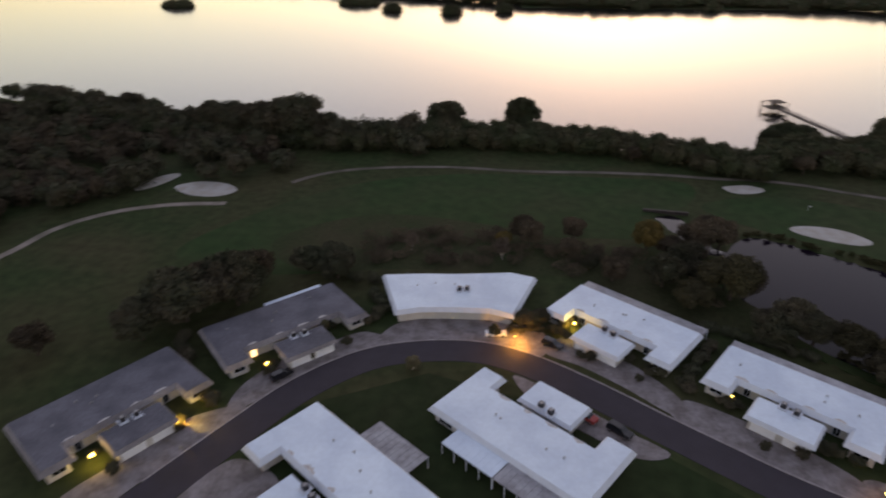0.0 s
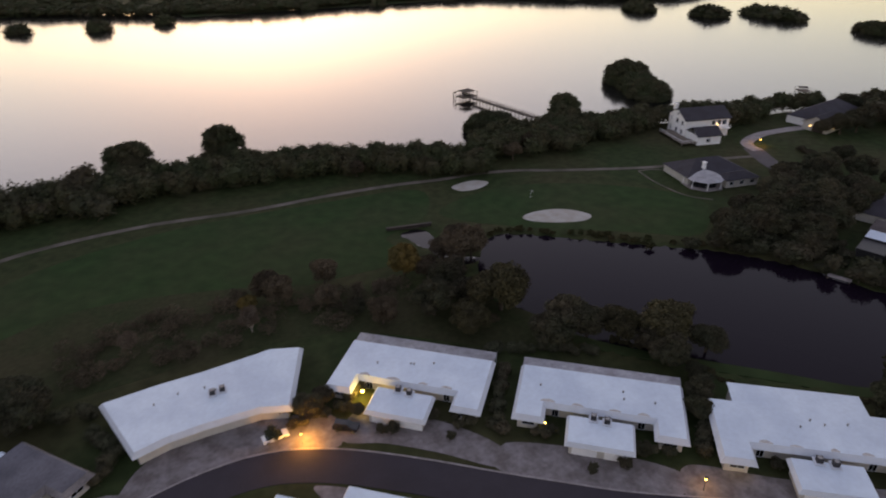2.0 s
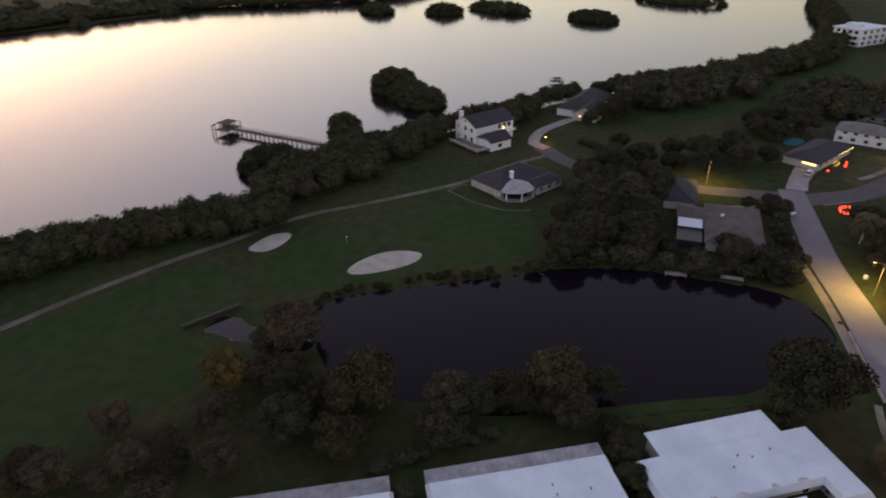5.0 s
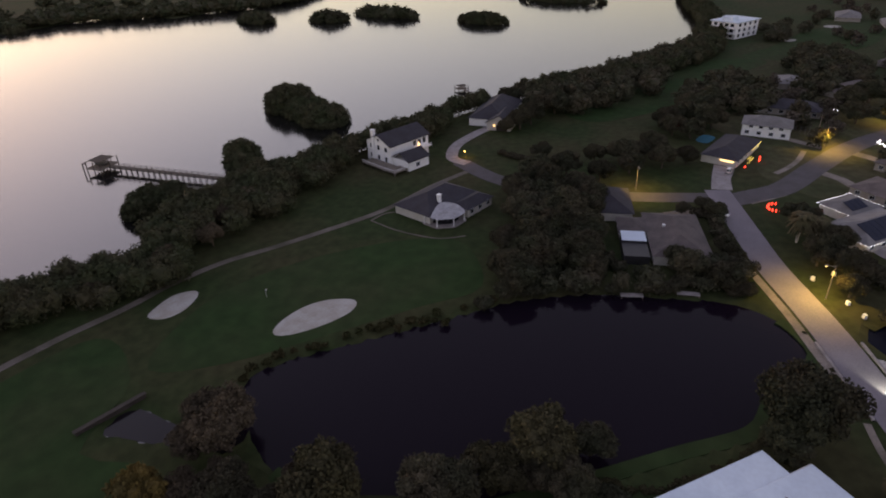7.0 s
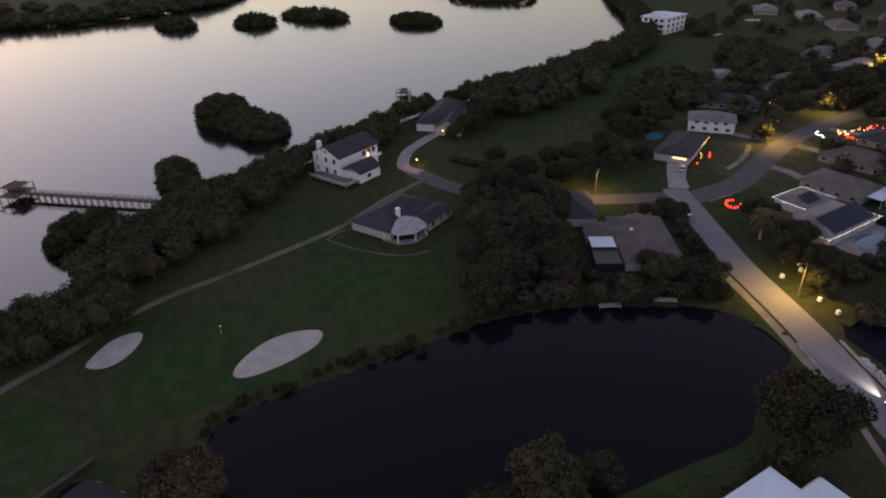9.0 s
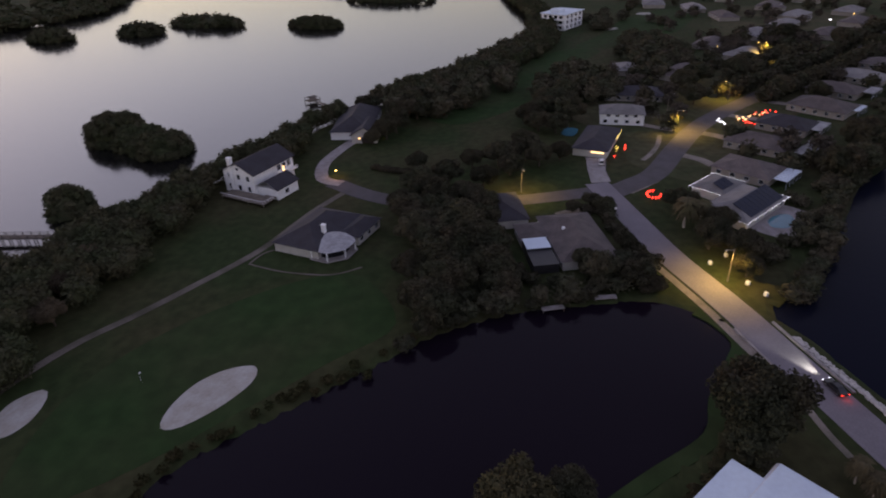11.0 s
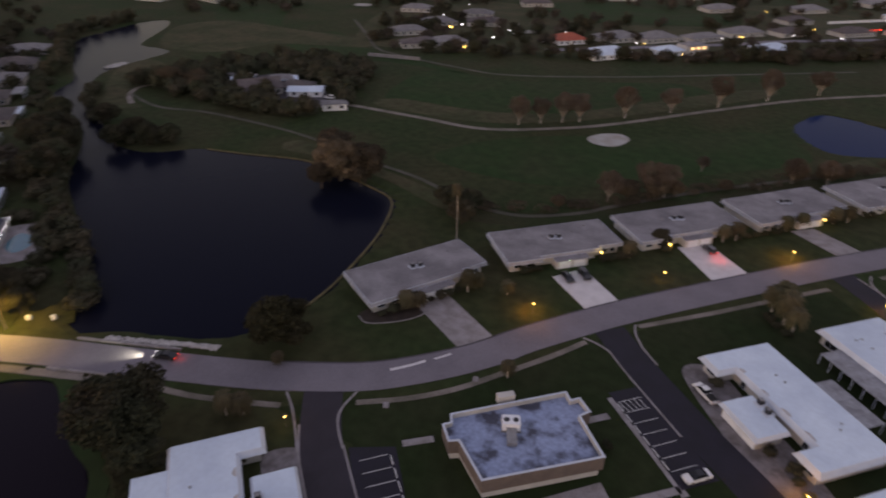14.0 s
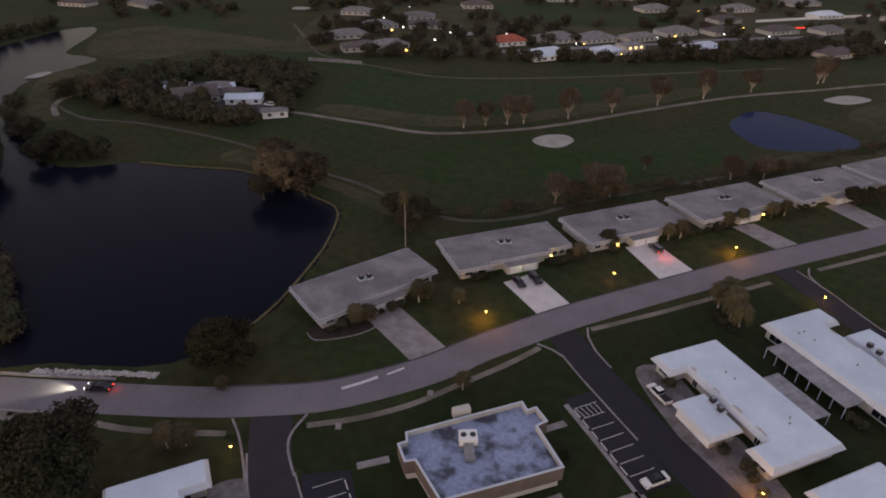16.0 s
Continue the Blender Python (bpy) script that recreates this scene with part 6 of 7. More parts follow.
street_lamp(100.6, -4.6, 130, 2100, 9.0)
street_lamp(139.5, 53.5, 205, 950)
street_lamp(211, 7.5, -120, 2000)
street_lamp(256, -14.5, 60, 1400)
street_lamp(345, -36, -120, 1500)
pole = thing("utility_pole", 222, 11, 0, 0, "bare wooden utility pole beside the street", "pole")
bm = bmesh.new()
tube(bm, (0, 0, 0), (0, 0, 9), 0.16, 0.11, 8)
part("mast", bm, WOOD, pole)
part("crossarm", boxes((-1.0, 1.0, -0.06, 0.06, 8.3, 8.45)), WOOD, pole)


# ---- cars ----
def side_body(outline, half, inset, bm=None):
    """An outline in x and z drawn across the width, narrower towards the top."""
    bm = bm or bmesh.new()
    top = max(z for _, z in outline)
    low = min(z for _, z in outline)
    left = [bm.verts.new((x, -half + inset * ((z - low) / (top - low)) ** 2, z)) for x, z in outline]
    right = [bm.verts.new((x, half - inset * ((z - low) / (top - low)) ** 2, z)) for x, z in outline]
    n = len(outline)
    bm.faces.new(left)
    bm.faces.new(right[::-1])
    for i in range(n):
        bm.faces.new((left[i], left[(i + 1) % n], right[(i + 1) % n], right[i]))
    return bm


def wheel(parent, x, y):
    w = bmesh.new()
    tube(w, (x, y - 0.11, 0.33), (x, y + 0.11, 0.33), 0.33, 0.33, 14)
    t = part("wheel", w, RUBBER, parent)
    r = bmesh.new()
    s = 1 if y > 0 else -1
    tube(r, (x, y + s * 0.10, 0.33), (x, y + s * 0.125, 0.33), 0.2, 0.18, 10)
    part("rim", r, METAL, t)


def car(x, y, turn, paint, label, kind="sedan", lit=False):
    c = thing("car", x, y, 0.1, turn, label, "car", "cars")
    if kind == "pickup":
        body = [(-2.75, 0.45), (-2.7, 0.95), (2.3, 1.0), (2.7, 0.85), (2.75, 0.45)]
        cabin = [(-0.45, 0.98), (-0.35, 1.62), (0.9, 1.66), (1.75, 1.0)]
    elif kind == "suv":
        body = [(-2.35, 0.42), (-2.38, 1.0), (1.3, 1.05), (2.25, 0.92), (2.36, 0.45)]
        cabin = [(-2.28, 1.0), (-2.0, 1.62), (0.3, 1.66), (1.2, 1.04)]
    else:
        body = [(-2.32, 0.38), (-2.36, 0.88), (-1.6, 0.95), (1.1, 0.93), (2.2, 0.76), (2.34, 0.4)]
        cabin = [(-1.75, 0.92), (-1.0, 1.38), (0.25, 1.42), (1.2, 0.92)]
    part("body", side_body(body, 0.92, 0.10), paint, c)
    part("glazing", side_body(cabin, 0.80, 0.16), GLASS, c)
    zt = max(z for _, z in cabin)
    xs = sorted(p[0] for p in cabin)
    part("roof", boxes((xs[1] + 0.05, xs[2] + 0.05, -0.62, 0.62, zt - 0.02, zt + 0.03)), paint if kind != "open" else GLASS, c)
    if kind == "pickup":
        part("bed", boxes((-2.55, -0.55, -0.78, 0.78, 0.99, 1.004)), RUBBER, c, "dark open load bed")
    for wx in (body[0][0] + 0.85, body[-1][0] - 0.9):
        for wy in (-0.82, 0.82):
            wheel(c, wx, wy)
    f, b = body[-1][0], body[0][0]
    for sy in (-1, 1):
        ys = sorted((sy * 0.55, sy * 0.85))
        part("headlight", boxes((f - 0.10, f + 0.02, *ys, 0.58, 0.74)), COOL if lit else METAL, c)
        part("tail_light", boxes((b - 0.04, b + 0.06, *ys, 0.66, 0.84)), RED_GLOW if lit else CAR_RED, c)
    return c


car(66.4, -20.9, 31, CAR_DARK, "dark car with lit headlights and red tail lights on the bridge", "sedan", True)
head = bpy.data.lights.new("headlights", "SPOT")
head.energy, head.color, head.spot_size, head.spot_blend, head.shadow_soft_size = 2600 * LAMPS, (0.86, 1.0, 0.88), radians(44), 0.8, 0.2
hl = new("headlights", head)
hl.matrix_basis = look((68.7, -19.5, 0.9), (90.0, -5.2, -0.1))
point_lamp("tail_glow", 63.8, -22.5, 0.8, 6, (1.0, 0.06, 0.04), 0.2)
car(19.1, -97.8, -35 + 90 + 90, CAR_DARK, "black sedan parked on a concrete driveway")
car(16.5, -101.4, -35 + 90 + 90, CAR_DARK, "black hatchback parked on a concrete driveway", "suv")
car(-2.9, -133.4, -38, CAR_GREY, "grey car with red tail lights on a driveway", "suv", True)
point_lamp("tail_glow", -6.4, -130.7, 1.3, 26, (1.0, 0.06, 0.04), 0.2)
for x, y, a, paint, label, kind in ((222, -152, 20, CAR_WHITE, "white utility truck in the golf yard", "pickup"), (214, -166, 70, CAR_GREY, "grey utility truck in the golf yard", "pickup"), (191, -160, 40, CAR_WHITE, "white van in the golf yard", "suv"),
                                    (196, -168, 110, CAR_DARK, "dark tractor-like truck in the golf yard", "pickup"), (172, -160, 15, CAR_WHITE, "white utility cart by the golf hut", "suv"), (228, -160, 60, CAR_WHITE, "white trailer truck in the golf yard", "pickup")):
    car(x, y, a, paint, label, kind)
car(-20.3, -78.8, -34, CAR_WHITE, "white pickup truck parked on the forecourt", "pickup")
car(-25.6, -58.8, 56, CAR_WHITE, "white car with dark roof in a parking bay", "open")
car(-59.4, 31.4, 8, CAR_WHITE, "pale car parked before the bent villa")
car(-47.2, 29.0, -30, CAR_DARK, "dark car parked on the lane forecourt", "suv")
car(-101.0, 11.8, 50, CAR_DARK, "dark car parked beside the lane", "suv")
car(-41.6, 8.0, -36, CAR_RED, "red car parked behind a villa garage", "suv")
car(-35.8, 5.0, -36, CAR_DARK, "dark car parked beside the lane", "suv")
car(169.5, 31.5, 6, CAR_WHITE, "white car parked on a lit driveway", "suv")
car(134, 26, 60, CAR_WHITE, "pale car parked beside a house")


# ---- pier and docks ----
pier = thing("pier", 0, 0, 0, 0, "long grey timber pier with rails and boat lift", "pier")
p0, p1 = Vector((77.4, 165.8)), Vector((60.5, 224.0))
ax = (p1 - p0).normalized()
side = Vector((-ax.y, ax.x))
turn = math.degrees(math.atan2(ax.y, ax.x))
pier.matrix_basis = pose(p0.x, p0.y, 0, 0, 0, turn)
PL = (p1 - p0).length
for k in range(int(PL / 0.5)):
    if k == 0:
        plank = part("plank", boxes((0, 0.44, -1.0, 1.0, 1.5, 1.6)), WOOD, pier)
    else:
        q = new("plank", plank.data)
        q.parent = pier
        q.location = (k * 0.5, 0, 0)
for y in (-0.95, 0.95):
    part("rail", boxes((0, PL, y - 0.05, y + 0.05, 2.55, 2.65), (0, PL, y - 0.04, y + 0.04, 2.0, 2.08)), WOOD, pier)
    part("beam", boxes((0, PL, y - 0.1, y + 0.1, 1.2, 1.5)), DARK_WOOD, pier)
for k in range(int(PL / 2.5) + 1):
    for y in (-0.98, 0.98):
        part("post", boxes((k * 2.5 - 0.1, k * 2.5 + 0.1, y - 0.1, y + 0.1, -1.5, 2.6)), DARK_WOOD, pier)
part("platform", boxes((PL, PL + 7, -4.5, 4.5, 1.4, 1.6)), WOOD, pier)
for x in (PL + 0.3, PL + 6.7, PL + 3.5):
    for y in (-4.2, 4.2, 0):
        part("post", boxes((x - 0.13, x + 0.13, y - 0.13, y + 0.13, -1.5, 4.2)), DARK_WOOD, pier)
part("lift_roof", boxes((PL + 0.5, PL + 6.5, -3.2, 3.2, 4.1, 4.3)), DARK_WOOD, pier, "dark flat roof over the boat lift")
part("lift_beam", boxes((PL + 8.5, PL + 8.8, -4.2, 4.2, 3.0, 3.2), (PL + 7, PL + 8.8, -4.2, -4.0, 3.0, 3.2), (PL + 7, PL + 8.8, 4.0, 4.2, 3.0, 3.2), (PL + 8.5, PL + 8.8, -4.2, -3.9, -1.5, 3.0), (PL + 8.5, PL + 8.8, 3.9, 4.2, -1.5, 3.0)), DARK_WOOD, pier)
part("stored_boat", side_body([(PL + 1.0, 2.0), (PL + 0.8, 2.7), (PL + 5.6, 2.9), (PL + 6.4, 2.75), (PL + 5.4, 2.0)], 1.1, 0.1), DARK_METAL, pier)
dock = thing("dock", 214, 164, 0, 60, "small dark boat dock with roof in the bay", "dock")
part("deck", boxes((-9, 5, -0.7, 0.7, 0.7, 0.85), (5, 10, -2.8, 2.8, 0.7, 0.85)), WOOD, dock)
part("roof", boxes((5.6, 9.4, -2.2, 2.2, 2.2, 2.35)), DARK_WOOD, dock)
for x in (-6, -2, 2, 5.2, 9.8):
    for y in ((-0.9, 0.9) if x < 5 else (-2.7, 2.7)):
        part("post", boxes((x - 0.13, x + 0.13, y - 0.13, y + 0.13, -1.5, 2.2 if x > 5 else 1.4)), DARK_WOOD, dock)
for x, y, a in ((78.5, 33.5, 118), (86, 22.5, 112), (190, -47, -60)):
    d = thing("dock", x, y, 0, a, "small pale timber jetty at the pond edge", "dock")
    part("deck", boxes((-2.6, 2.6, -0.8, 0.8, 0.25, 0.4)), PAVE, d)
    for sx in (-2.4, 2.4):
        for sy in (-0.7, 0.7):
            part("post", boxes((sx - 0.08, sx + 0.08, sy - 0.08, sy + 0.08, -1.2, 0.25)), WOOD, d)

# ---- weir, bridge sides, kerbs and markings ----
weir = thing("weir", -11.5, 102, 0, -6, "low dark concrete weir across the canal", "weir")
part("wall", boxes((-6.6, 6.6, -0.35, 0.35, -1.5, 0.75)), DARK_WOOD, weir)
part("cap", boxes((-6.8, 6.8, -0.5, 0.5, 0.75, 0.9)), DARK_WOOD, weir)
BRIDGE = smooth_line(ROAD[4:10], False, 2.0)
BRIDGE = BRIDGE[(BRIDGE[:, 0] > 60.5) & (BRIDGE[:, 0] < 84.5)]
for off in (4.75, -4.5):
    pts = [tuple(p) for p in offset_line(BRIDGE, off)]
    ribbon("bridge_kerb", pts[::2], 0.5, 0.42, PAVE, 0.9, "low pale concrete barrier along the bridge road", "barrier")
ribbon("path_side", [(120, 20.6), (107, 13.6), (97.5, 7.2), (88, 0.8), (79, -4.6), (72, -8.8)], 2.0, 0.05, PATH_M, 0.2, "worn concrete footpath beside the bridge road", "pavement")
rocks = np.random.default_rng(61)
line = smooth_line([(61.2, -29.1), (68.4, -24.7), (74.4, -20.9), (81.4, -16.4)], False, 0.42)
v, f = ico()
rv, rf, base = [], [], 0
for x, y in np.concatenate([line, line + (0.3, -0.5), line + (0.1, -0.25), line + (-0.15, 0.3)]):
    s = rocks.uniform(0.2, 0.38)
    rv.append(v * (1 + rocks.uniform(-0.25, 0.25, (len(v), 1))) * (s, s, s * 0.7) + (x + rocks.uniform(-0.3, 0.3), y + rocks.uniform(-0.3, 0.3), 0.02))
    rf.append(f + base)
    base += len(v)
tagged(new("riprap", link_mesh("riprap", np.concatenate(rv), np.concatenate(rf), material("pale rip-rap stone", (0.50, 0.48, 0.47), 0.9, 1.0, 0.3, None, 5.0))), "pale loose rip-rap stones along the bridge bank", "stones", "", "stuff")

def kerb_along(pts, offset, name="kerb", wide=0.32):
    line = smooth_line(pts, False, 2.5)
    side = offset_line(line, offset)
    ribbon(name, [tuple(p) for p in side[::2]] + [tuple(side[-1])], wide, 0.15, PAVE, 0.3, "pale concrete kerb beside the drive", "kerb")


LANE_A = [(29.8, -28.8), (25, -24.7), (18, -20.2), (5, -12.3), (-10, -4.5), (-19.5, 1.5), (-28, 7), (-39, 14.5), (-51, 21.5), (-62, 25), (-74, 24), (-85.5, 19.5), (-96, 9), (-103, -3), (-111, -18)]
kerb_along(LANE_A, -3.7)
kerb_along(LANE_A[1:3] + [(10, -15.3)], 3.7)
LOT = [(-3, -82), (-8, -78.4), (-22.5, -69), (-36, -61), (-48, -53)]
kerb_along(LOT[:3], -3.6)
kerb_along([(-3, -82), (-8, -78.4)], 3.6)
kerb_along([(-33.5, -141), (-42, -134.5), (-51, -126), (-75, -108)], 3.4)
for pts in ([(30.4, -38.2), (29.5, -33.6), (27.4, -30.6), (22.5, -27.2)], [(40.4, -29.9), (36.4, -27.9), (32.2, -25.1), (27.8, -21.9)], [(5.5, -79.8), (2.0, -79.8), (-1.2, -79.0)], [(-1.2, -91.0), (-2.6, -88.0), (-5.6, -84.6)], [(-38, -147), (-38.6, -143), (-41.5, -139)]):
    ribbon("kerb", pts, 0.4, 0.16, PAVE, 0.3, "rounded pale kerb at the drive mouth", "kerb", step=0.8)
# kerb line coloured dark in place of the shadow along the road edge
side = offset_line(smooth_line(ROAD[9:] + [(-1.5, -101), (-14, -121), (-29, -144.5), (-48, -172)], False, 3.0), 4.05)
ribbon("kerb", [tuple(p) for p in side[::2]], 0.35, 0.17, OLD_ASPHALT, 0.3, "kerb along the road, its shadow put into a dark colour", "kerb")
u, w2 = Vector((-0.831, 0.556)), Vector((-0.556, -0.831))
for n, (ox, oy, dirs, count, first) in enumerate(((-8.2, -66.4, w2, 7, True), (15.6, -31.6, -w2, 5, False))):
    o = Vector((ox, oy))
    for k in range(count):
        a = o + u * 2.72 * k + dirs * 0.5
        b = a + dirs * 4.8
        ribbon("bay_line", [tuple(a), tuple((a + b) / 2), tuple(b)], 0.12, 0.074, PAINT, 0.006, "white painted parking line", "marking")
        if k < count - 1:
            st = thing("wheel_stop", *(o + u * (2.72 * k + 1.36) + dirs * 0.2), 0.066, math.degrees(math.atan2(u.y, u.x)), "white concrete wheel stop in a parking bay", "wheel stop", "wheel stops")
            part("bar", boxes((-0.95, 0.95, -0.09, 0.09, 0, 0.13)), PAINT, st)
    if first:
        for k in range(5):
            a = o + u * 0.1 + dirs * (0.7 + k * 1.0)
            b = o + u * 2.6 + dirs * (1.2 + k * 0.9)
            ribbon("hatch_line", [tuple(a), tuple((a + b) / 2), tuple(b)], 0.12, 0.074, PAINT, 0.006, "white painted hatching beside a parking bay", "marking")
for pts, wd in (([(29.8, -46.6), (27.8, -49.8), (26.2, -53.0)], 0.7), ([(25.2, -54.6), (24.2, -56.6), (23.6, -58.0)], 0.5)):
    ribbon("road_patch", pts, wd, 0.106, NEW_PAVE, 0.006, "pale repair streak on the road", "marking")
ribbon("pond_rim", [(58.5, -46), (60.4, -58.5), (65.4, -74), (71.4, -88), (81.2, -102.4), (93, -105.4), (108, -106.4), (126, -106.4), (145, -97.4), (160, -91)], 0.6, -0.10, BANK, 0.5, "pale worn edge of the pond bank", "bank")
ribbon("path_side", [(12.2, -38.6), (15.6, -34.4)], 1.4, 0.05, PAVE, 0.2, "pale concrete footpath to the clubhouse", "pavement")
ribbon("path_side", [(-8.6, -62.6), (-5.0, -57.4)], 1.4, 0.05, PAVE, 0.2, "pale concrete footpath to the clubhouse", "pavement")
ribbon("path_side", [(-25.6, -54.4), (-15.6, -61.2), (-6.8, -67.0)], 1.3, 0.05, PAVE, 0.2, "pale concrete footpath beside the parking bays", "pavement")
ribbon("path_side", [(-24.4, -55.2), (-18.8, -47.4)], 1.4, 0.05, PAVE, 0.2, "pale concrete footpath to the clubhouse", "pavement")
patch("terrace", [(-3, -32), (-14, -48.5), (-21, -43), (-10, -27)], 0.05, PAVE, 0.2, "pale concrete terrace behind the clubhouse", "terrace")


# ---- things on roofs and round the villas ----
def ac_unit(x, y, z, turn, s=1.0, mat=None):
    t = thing("ac_unit", x, y, z, turn, "dark air-conditioning unit on a flat roof", "air conditioner", "roof units")
    part("base", boxes((-0.72 * s, 0.72 * s, -0.85 * s, 0.85 * s, 0, 0.14)), FASCIA, t, "white steel tray")
    part("case", boxes((-0.42 * s, 0.42 * s, -0.42 * s, 0.42 * s, 0.12, 0.95 * s)), mat or DARK_METAL, t)
    bm = bmesh.new()
    tube(bm, (0, 0, 0.95 * s), (0, 0, 1.0 * s), 0.36 * s, 0.34 * s, 14)
    part("fan_guard", bm, METAL, t)


bpy.context.view_layer.update()
for ob in [o for o in scene.objects if o.name.startswith("villa") and o.parent is None]:
    m = ob.matrix_basis
    grey = "gravel" in ob["label"]
    bent_one = "bent" in ob["label"]
    tr = math.degrees(m.to_euler().z)
    if grey:
        spots, z = ((-0.9, 0.6), (0.9, 0.2)), 3.31
    elif bent_one:
        spots, z = ((-0.9, 0.5), (0.9, 0.9)), 3.51
    else:
        spots, z = ((-0.8, -4.8), (1.3, -5.2)), 3.51
        d = max(abs(v.co.y) for v in ob.children[0].data.vertices)
        spots, z = ((-0.9, -d + 3.0 - 0.6), (1.4, -d + 3.0 - 1.0)), 3.11
    for sx, sy in spots:
        p = m @ Vector((sx, sy, 0))
        ac_unit(p.x, p.y, z, tr, 1.1)
    rv = np.random.default_rng(int(abs(m.translation.x) * 10))
    for _ in range(4):
        p = m @ Vector((rv.uniform(-12, 12), rv.uniform(0.5, 5), 0))
        if bent_one:
            p = Vector((rv.uniform(-80, -58), rv.uniform(40, 47), 0))
        t = thing("roof_vent", p.x, p.y, 3.31 if grey else 3.51, 0, "small grey vent pipe on a flat roof", "vent", "roof vents")
        bm = bmesh.new()
        tube(bm, (0, 0, 0), (0, 0, 0.35), 0.12, 0.12, 8)
        tube(bm, (0, 0, 0.35), (0, 0, 0.45), 0.2, 0.05, 8)
        part("pipe", bm, METAL, t)
big = thing("roof_plant", 1.8, -46.2, 3.61, 36, "pale rooftop air plant with duct and fans", "air conditioner")
part("case", boxes((-1.5, 1.5, -1.1, 1.1, 0.25, 1.7)), WHITE_WALL, big)
part("duct", boxes((-0.8, 0.8, 1.1, 4.4, 0.2, 1.0)), METAL, big)
part("skid", boxes((-1.7, 1.7, -1.3, -1.1, 0, 0.25), (-1.7, 1.7, 1.1, 1.3, 0, 0.25)), METAL, big)
for sx in (-0.75, 0.75):
    bm = bmesh.new()
    tube(bm, (sx, 0, 1.7), (sx, 0, 1.78), 0.5, 0.48, 14)
    part("fan", bm, DARK_METAL, big)

# fences of the far gardens
for pts in ([(202, -361), (189, -334), (180, -350)], [(160, -322), (168, -334), (162, -346)], [(40, -520), (10, -560), (-30, -610)], [(260, -500), (200, -545), (150, -570)]):
    f = thing("fence", 0, 0, 0, 0, "white garden fence in the far neighbourhood", "fence", "fences")
    for a, b in zip(pts, pts[1:]):
        d = Vector(b) - Vector(a)
        n = max(2, int(d.length / 6))
        for k in range(n):
            p, q = Vector(a) + d * k / n, Vector(a) + d * (k + 1) / n
            s = Vector((-(q - p).y, (q - p).x)).normalized() * 0.08
            part("panel", prism([(p.x + s.x, p.y + s.y), (q.x + s.x, q.y + s.y), (q.x - s.x, q.y - s.y), (p.x - s.x, p.y - s.y)], 0.0, 1.8), WHITE_WALL, f)
wall = thing("garden_wall", 0, 0, 0, 0, "pale boundary wall beside the golf course", "wall")
a, b = (192, -236), (214, -229)
part("panel", prism([(188, -240.2), (216, -229.2), (216.2, -228.8), (188.2, -239.8)], 0, 1.8), PAVE, wall)
flag = thing("flag_stick", 32, 108, 0, 0, "thin pale flag stick on the green", "flag")
bm = bmesh.new()
tube(bm, (0, 0, 0), (0, 0, 2.2), 0.03, 0.02, 6)
part("stick", bm, WHITE_WALL, flag)
part("pennant", boxes((0.02, 0.5, -0.01, 0.01, 1.85, 2.2)), WHITE_WALL, flag)
for x, y in ((100.5, -9.0), (96.5, -12.5), (113, -5), (108, -1)):
    g = thing("utility_box", x, y, 0, 40, "small white utility box on the verge", "utility box", "utility boxes")
    part("cabinet", boxes((-0.4, 0.4, -0.3, 0.3, 0, 1.0)), WHITE_WALL, g)
    part("plinth", boxes((-0.5, 0.5, -0.4, 0.4, 0, 0.1)), PAVE, g)

# stains where water drains over the roof edges
for ob in [o for o in scene.objects if o.name.startswith("villa") and o.parent is None and "bent" not in o["label"] and "gravel" not in o["label"]]:
    d = max(abs(v.co.y) for v in ob.children[0].data.vertices) - 0.1
    rs = np.random.default_rng(int(abs(ob.location.y) * 7) + 3)
    for sx in (-8.6, -3.2, 2.6, 7.4):
        bm = bmesh.new()
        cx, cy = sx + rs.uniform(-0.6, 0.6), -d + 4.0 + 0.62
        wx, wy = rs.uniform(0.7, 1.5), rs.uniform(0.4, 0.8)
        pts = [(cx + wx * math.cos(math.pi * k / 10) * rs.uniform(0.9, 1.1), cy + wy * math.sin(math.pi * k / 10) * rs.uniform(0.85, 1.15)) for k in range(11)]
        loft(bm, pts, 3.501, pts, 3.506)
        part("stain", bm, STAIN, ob)

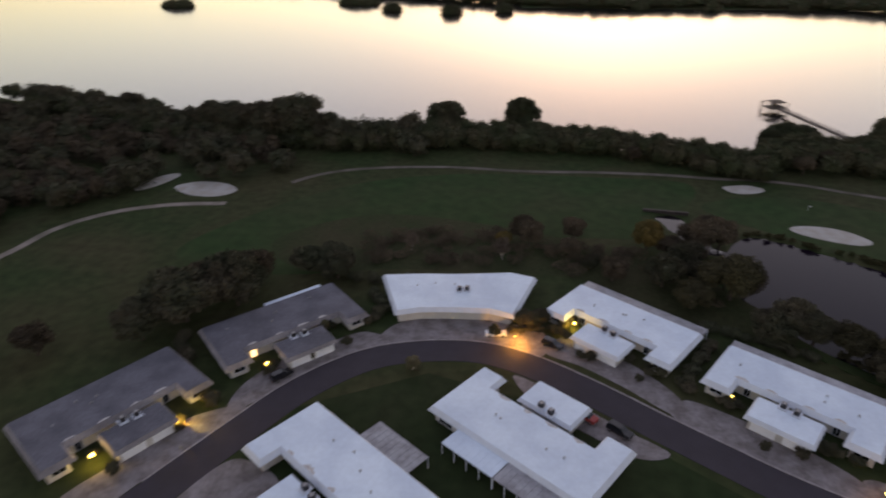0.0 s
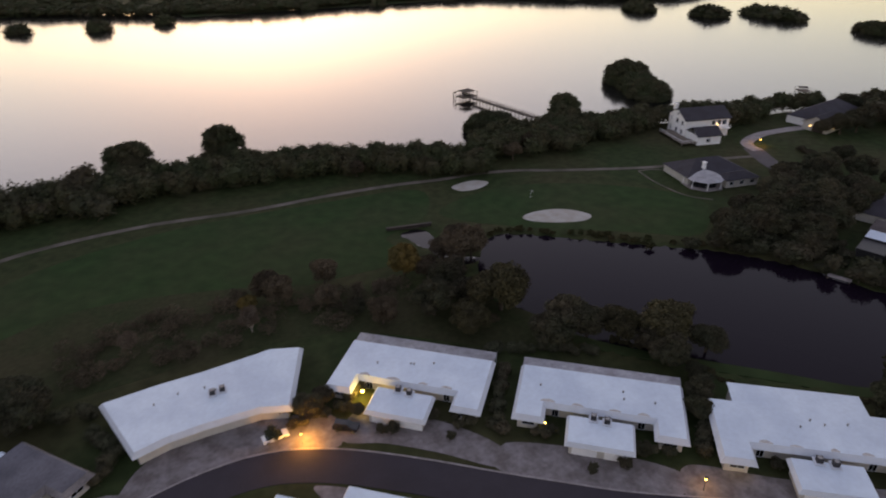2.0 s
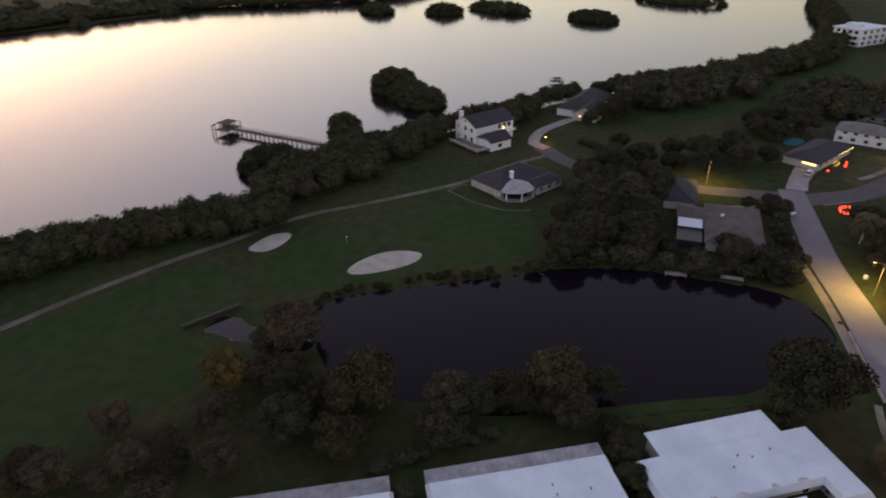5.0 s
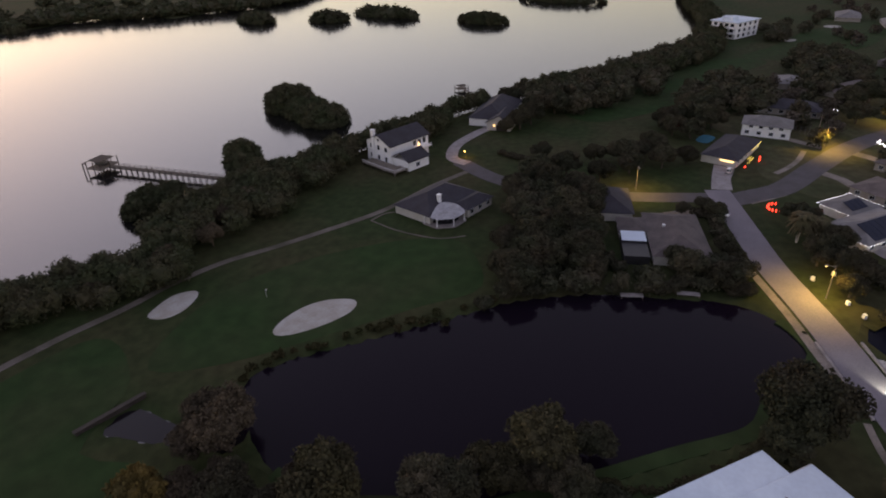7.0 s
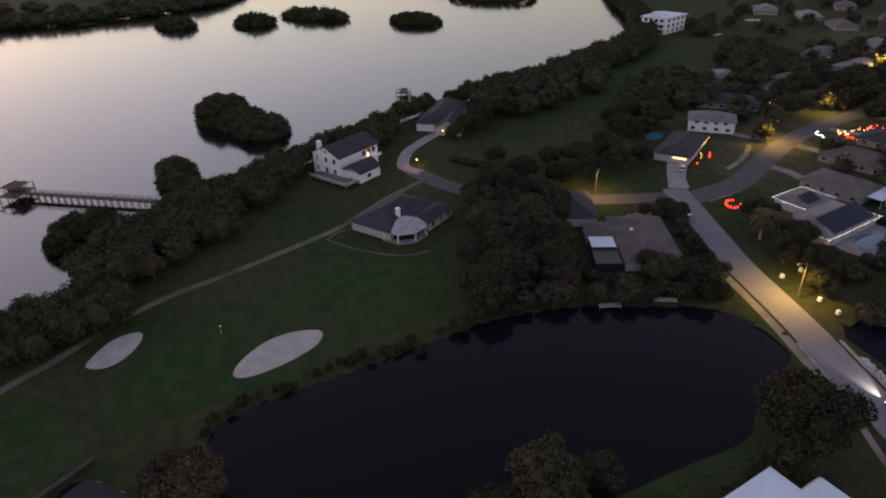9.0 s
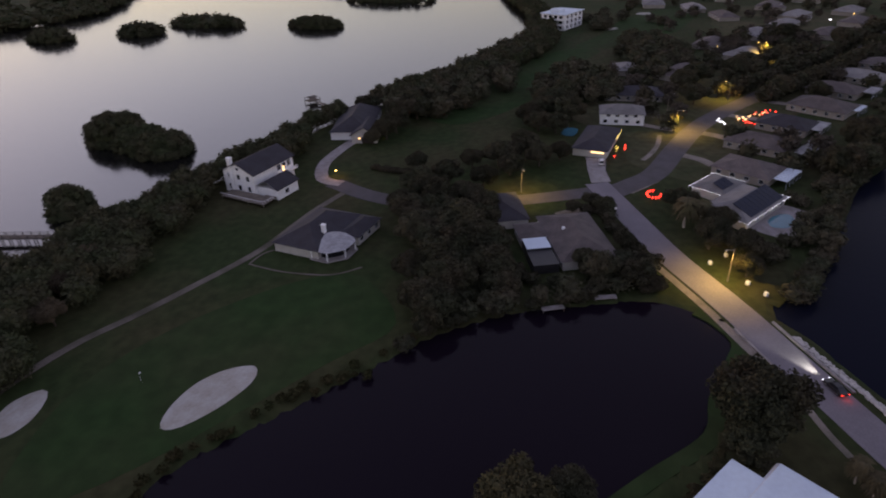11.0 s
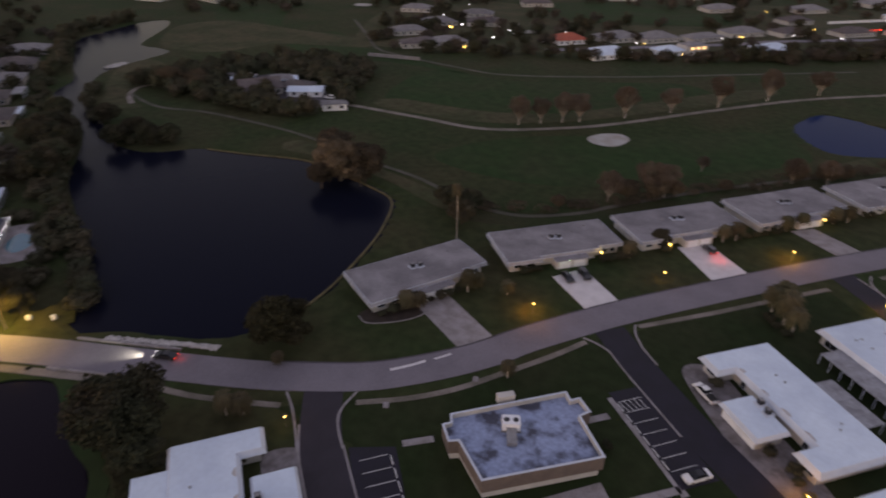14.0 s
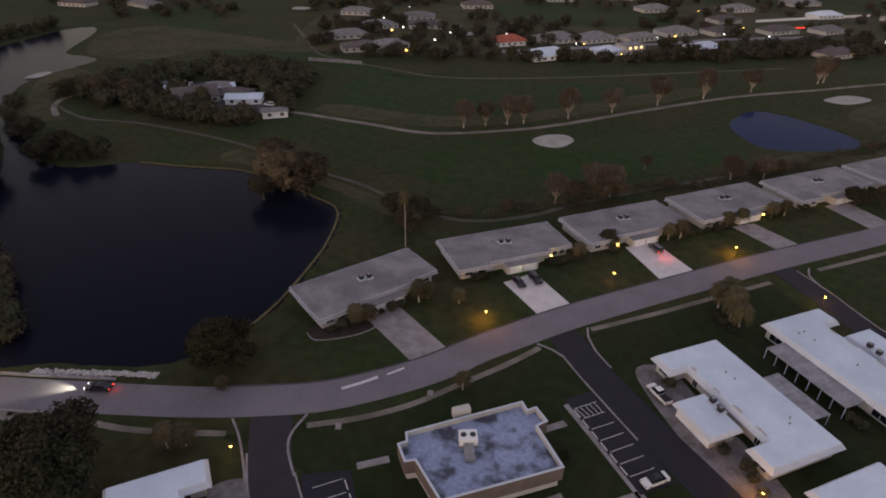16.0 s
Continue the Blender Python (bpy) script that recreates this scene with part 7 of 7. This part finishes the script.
# festive lights along the far street
FL = np.random.default_rng(88)
for x, y, a, mat, label, w, d, top, n in ((281, 0, -28, YELLOW, "string of yellow bulbs on a far house", 13, 0.3, 2.6, 16), (273, -15, -25, RED_GLOW, "low orange light rail by the street", 4, 0.2, 0.8, 9),
                                          (224, -10, 40, COOL, "white lit garden figures by the street", 2.6, 1.0, 1.0, 6), (228, -17, 30, WARM, "warm lit garden figures by the street", 3.0, 1.2, 1.6, 8), (225, -20, 40, RED_GLOW, "red lit garden figures by the street", 3.5, 1.0, 0.8, 6),
                                          (238, -27, -60, RED_GLOW, "red lit garden figures by a driveway", 5.0, 1.0, 2.0, 8), (235, -25, -60, WARM, "warm bulbs along a garden hedge", 5.0, 1.0, 2.0, 7), (262, 8, -28, COOL, "pale bulbs on a garden wall", 3.0, 0.5, 1.5, 4),
                                          (92, -399, 60, YELLOW, "yellow bulbs along far eaves", 11, 0.2, 2.7, 22), (12, -494, 55, RED_GLOW, "orange bulbs along far eaves", 12, 0.2, 2.7, 18), (304, -72, -30, COOL, "pale bulbs on a far house", 4, 0.2, 2.6, 6)):
    t = thing("festive_lights", x, y, 0.05, a, label, "festive lights", "festive lights")
    for k in range(n):
        px, py, s = -w + 2 * w * (k + FL.uniform(0.1, 0.9)) / n, FL.uniform(-d, d), FL.uniform(0.13, 0.26)
        z = top if d < 0.4 else FL.uniform(0.2, top)
        part("stake", boxes((px - 0.03, px + 0.03, py - 0.03, py + 0.03, 0, z)), DARK_METAL, t)
        part("light", boxes((px - s, px + s, py - s, py + s, z, z + 1.4 * s)), mat, t)
for x, y in ((113, -388), (81, -341), (70, -342), (94, -392), (76, -424), (51, -457), (40, -472), (84, -526), (-44, -480), (288, -381), (256, -345), (224, -313), (185, -305), (182, -272), (214, -355), (341, -63), (243, -330), (224, -325), (200, -285), (90, -412), (78, -400), (70, -412), (112, -350), (108, -352), (20, -450), (290, -365), (46, -440), (190, -330), (270, -395), (160, -350), (-30, -440), (410, -60), (372, -38), (455, -90)):
    t = thing("porch_lamp", x, y, 0, 0, "amber porch lamp of a far house", "lamp", "porch lamps")
    part("post", boxes((-0.06, 0.06, -0.06, 0.06, 0, 2.6)), DARK_METAL, t)
    s = 0.18 + 0.09 * (int(x) % 3)
    part("globe", boxes((-s, s, -s, s, 2.6, 2.6 + 2 * s)), COOL if int(y) % 5 == 0 else AMBER, t, "glowing globe")
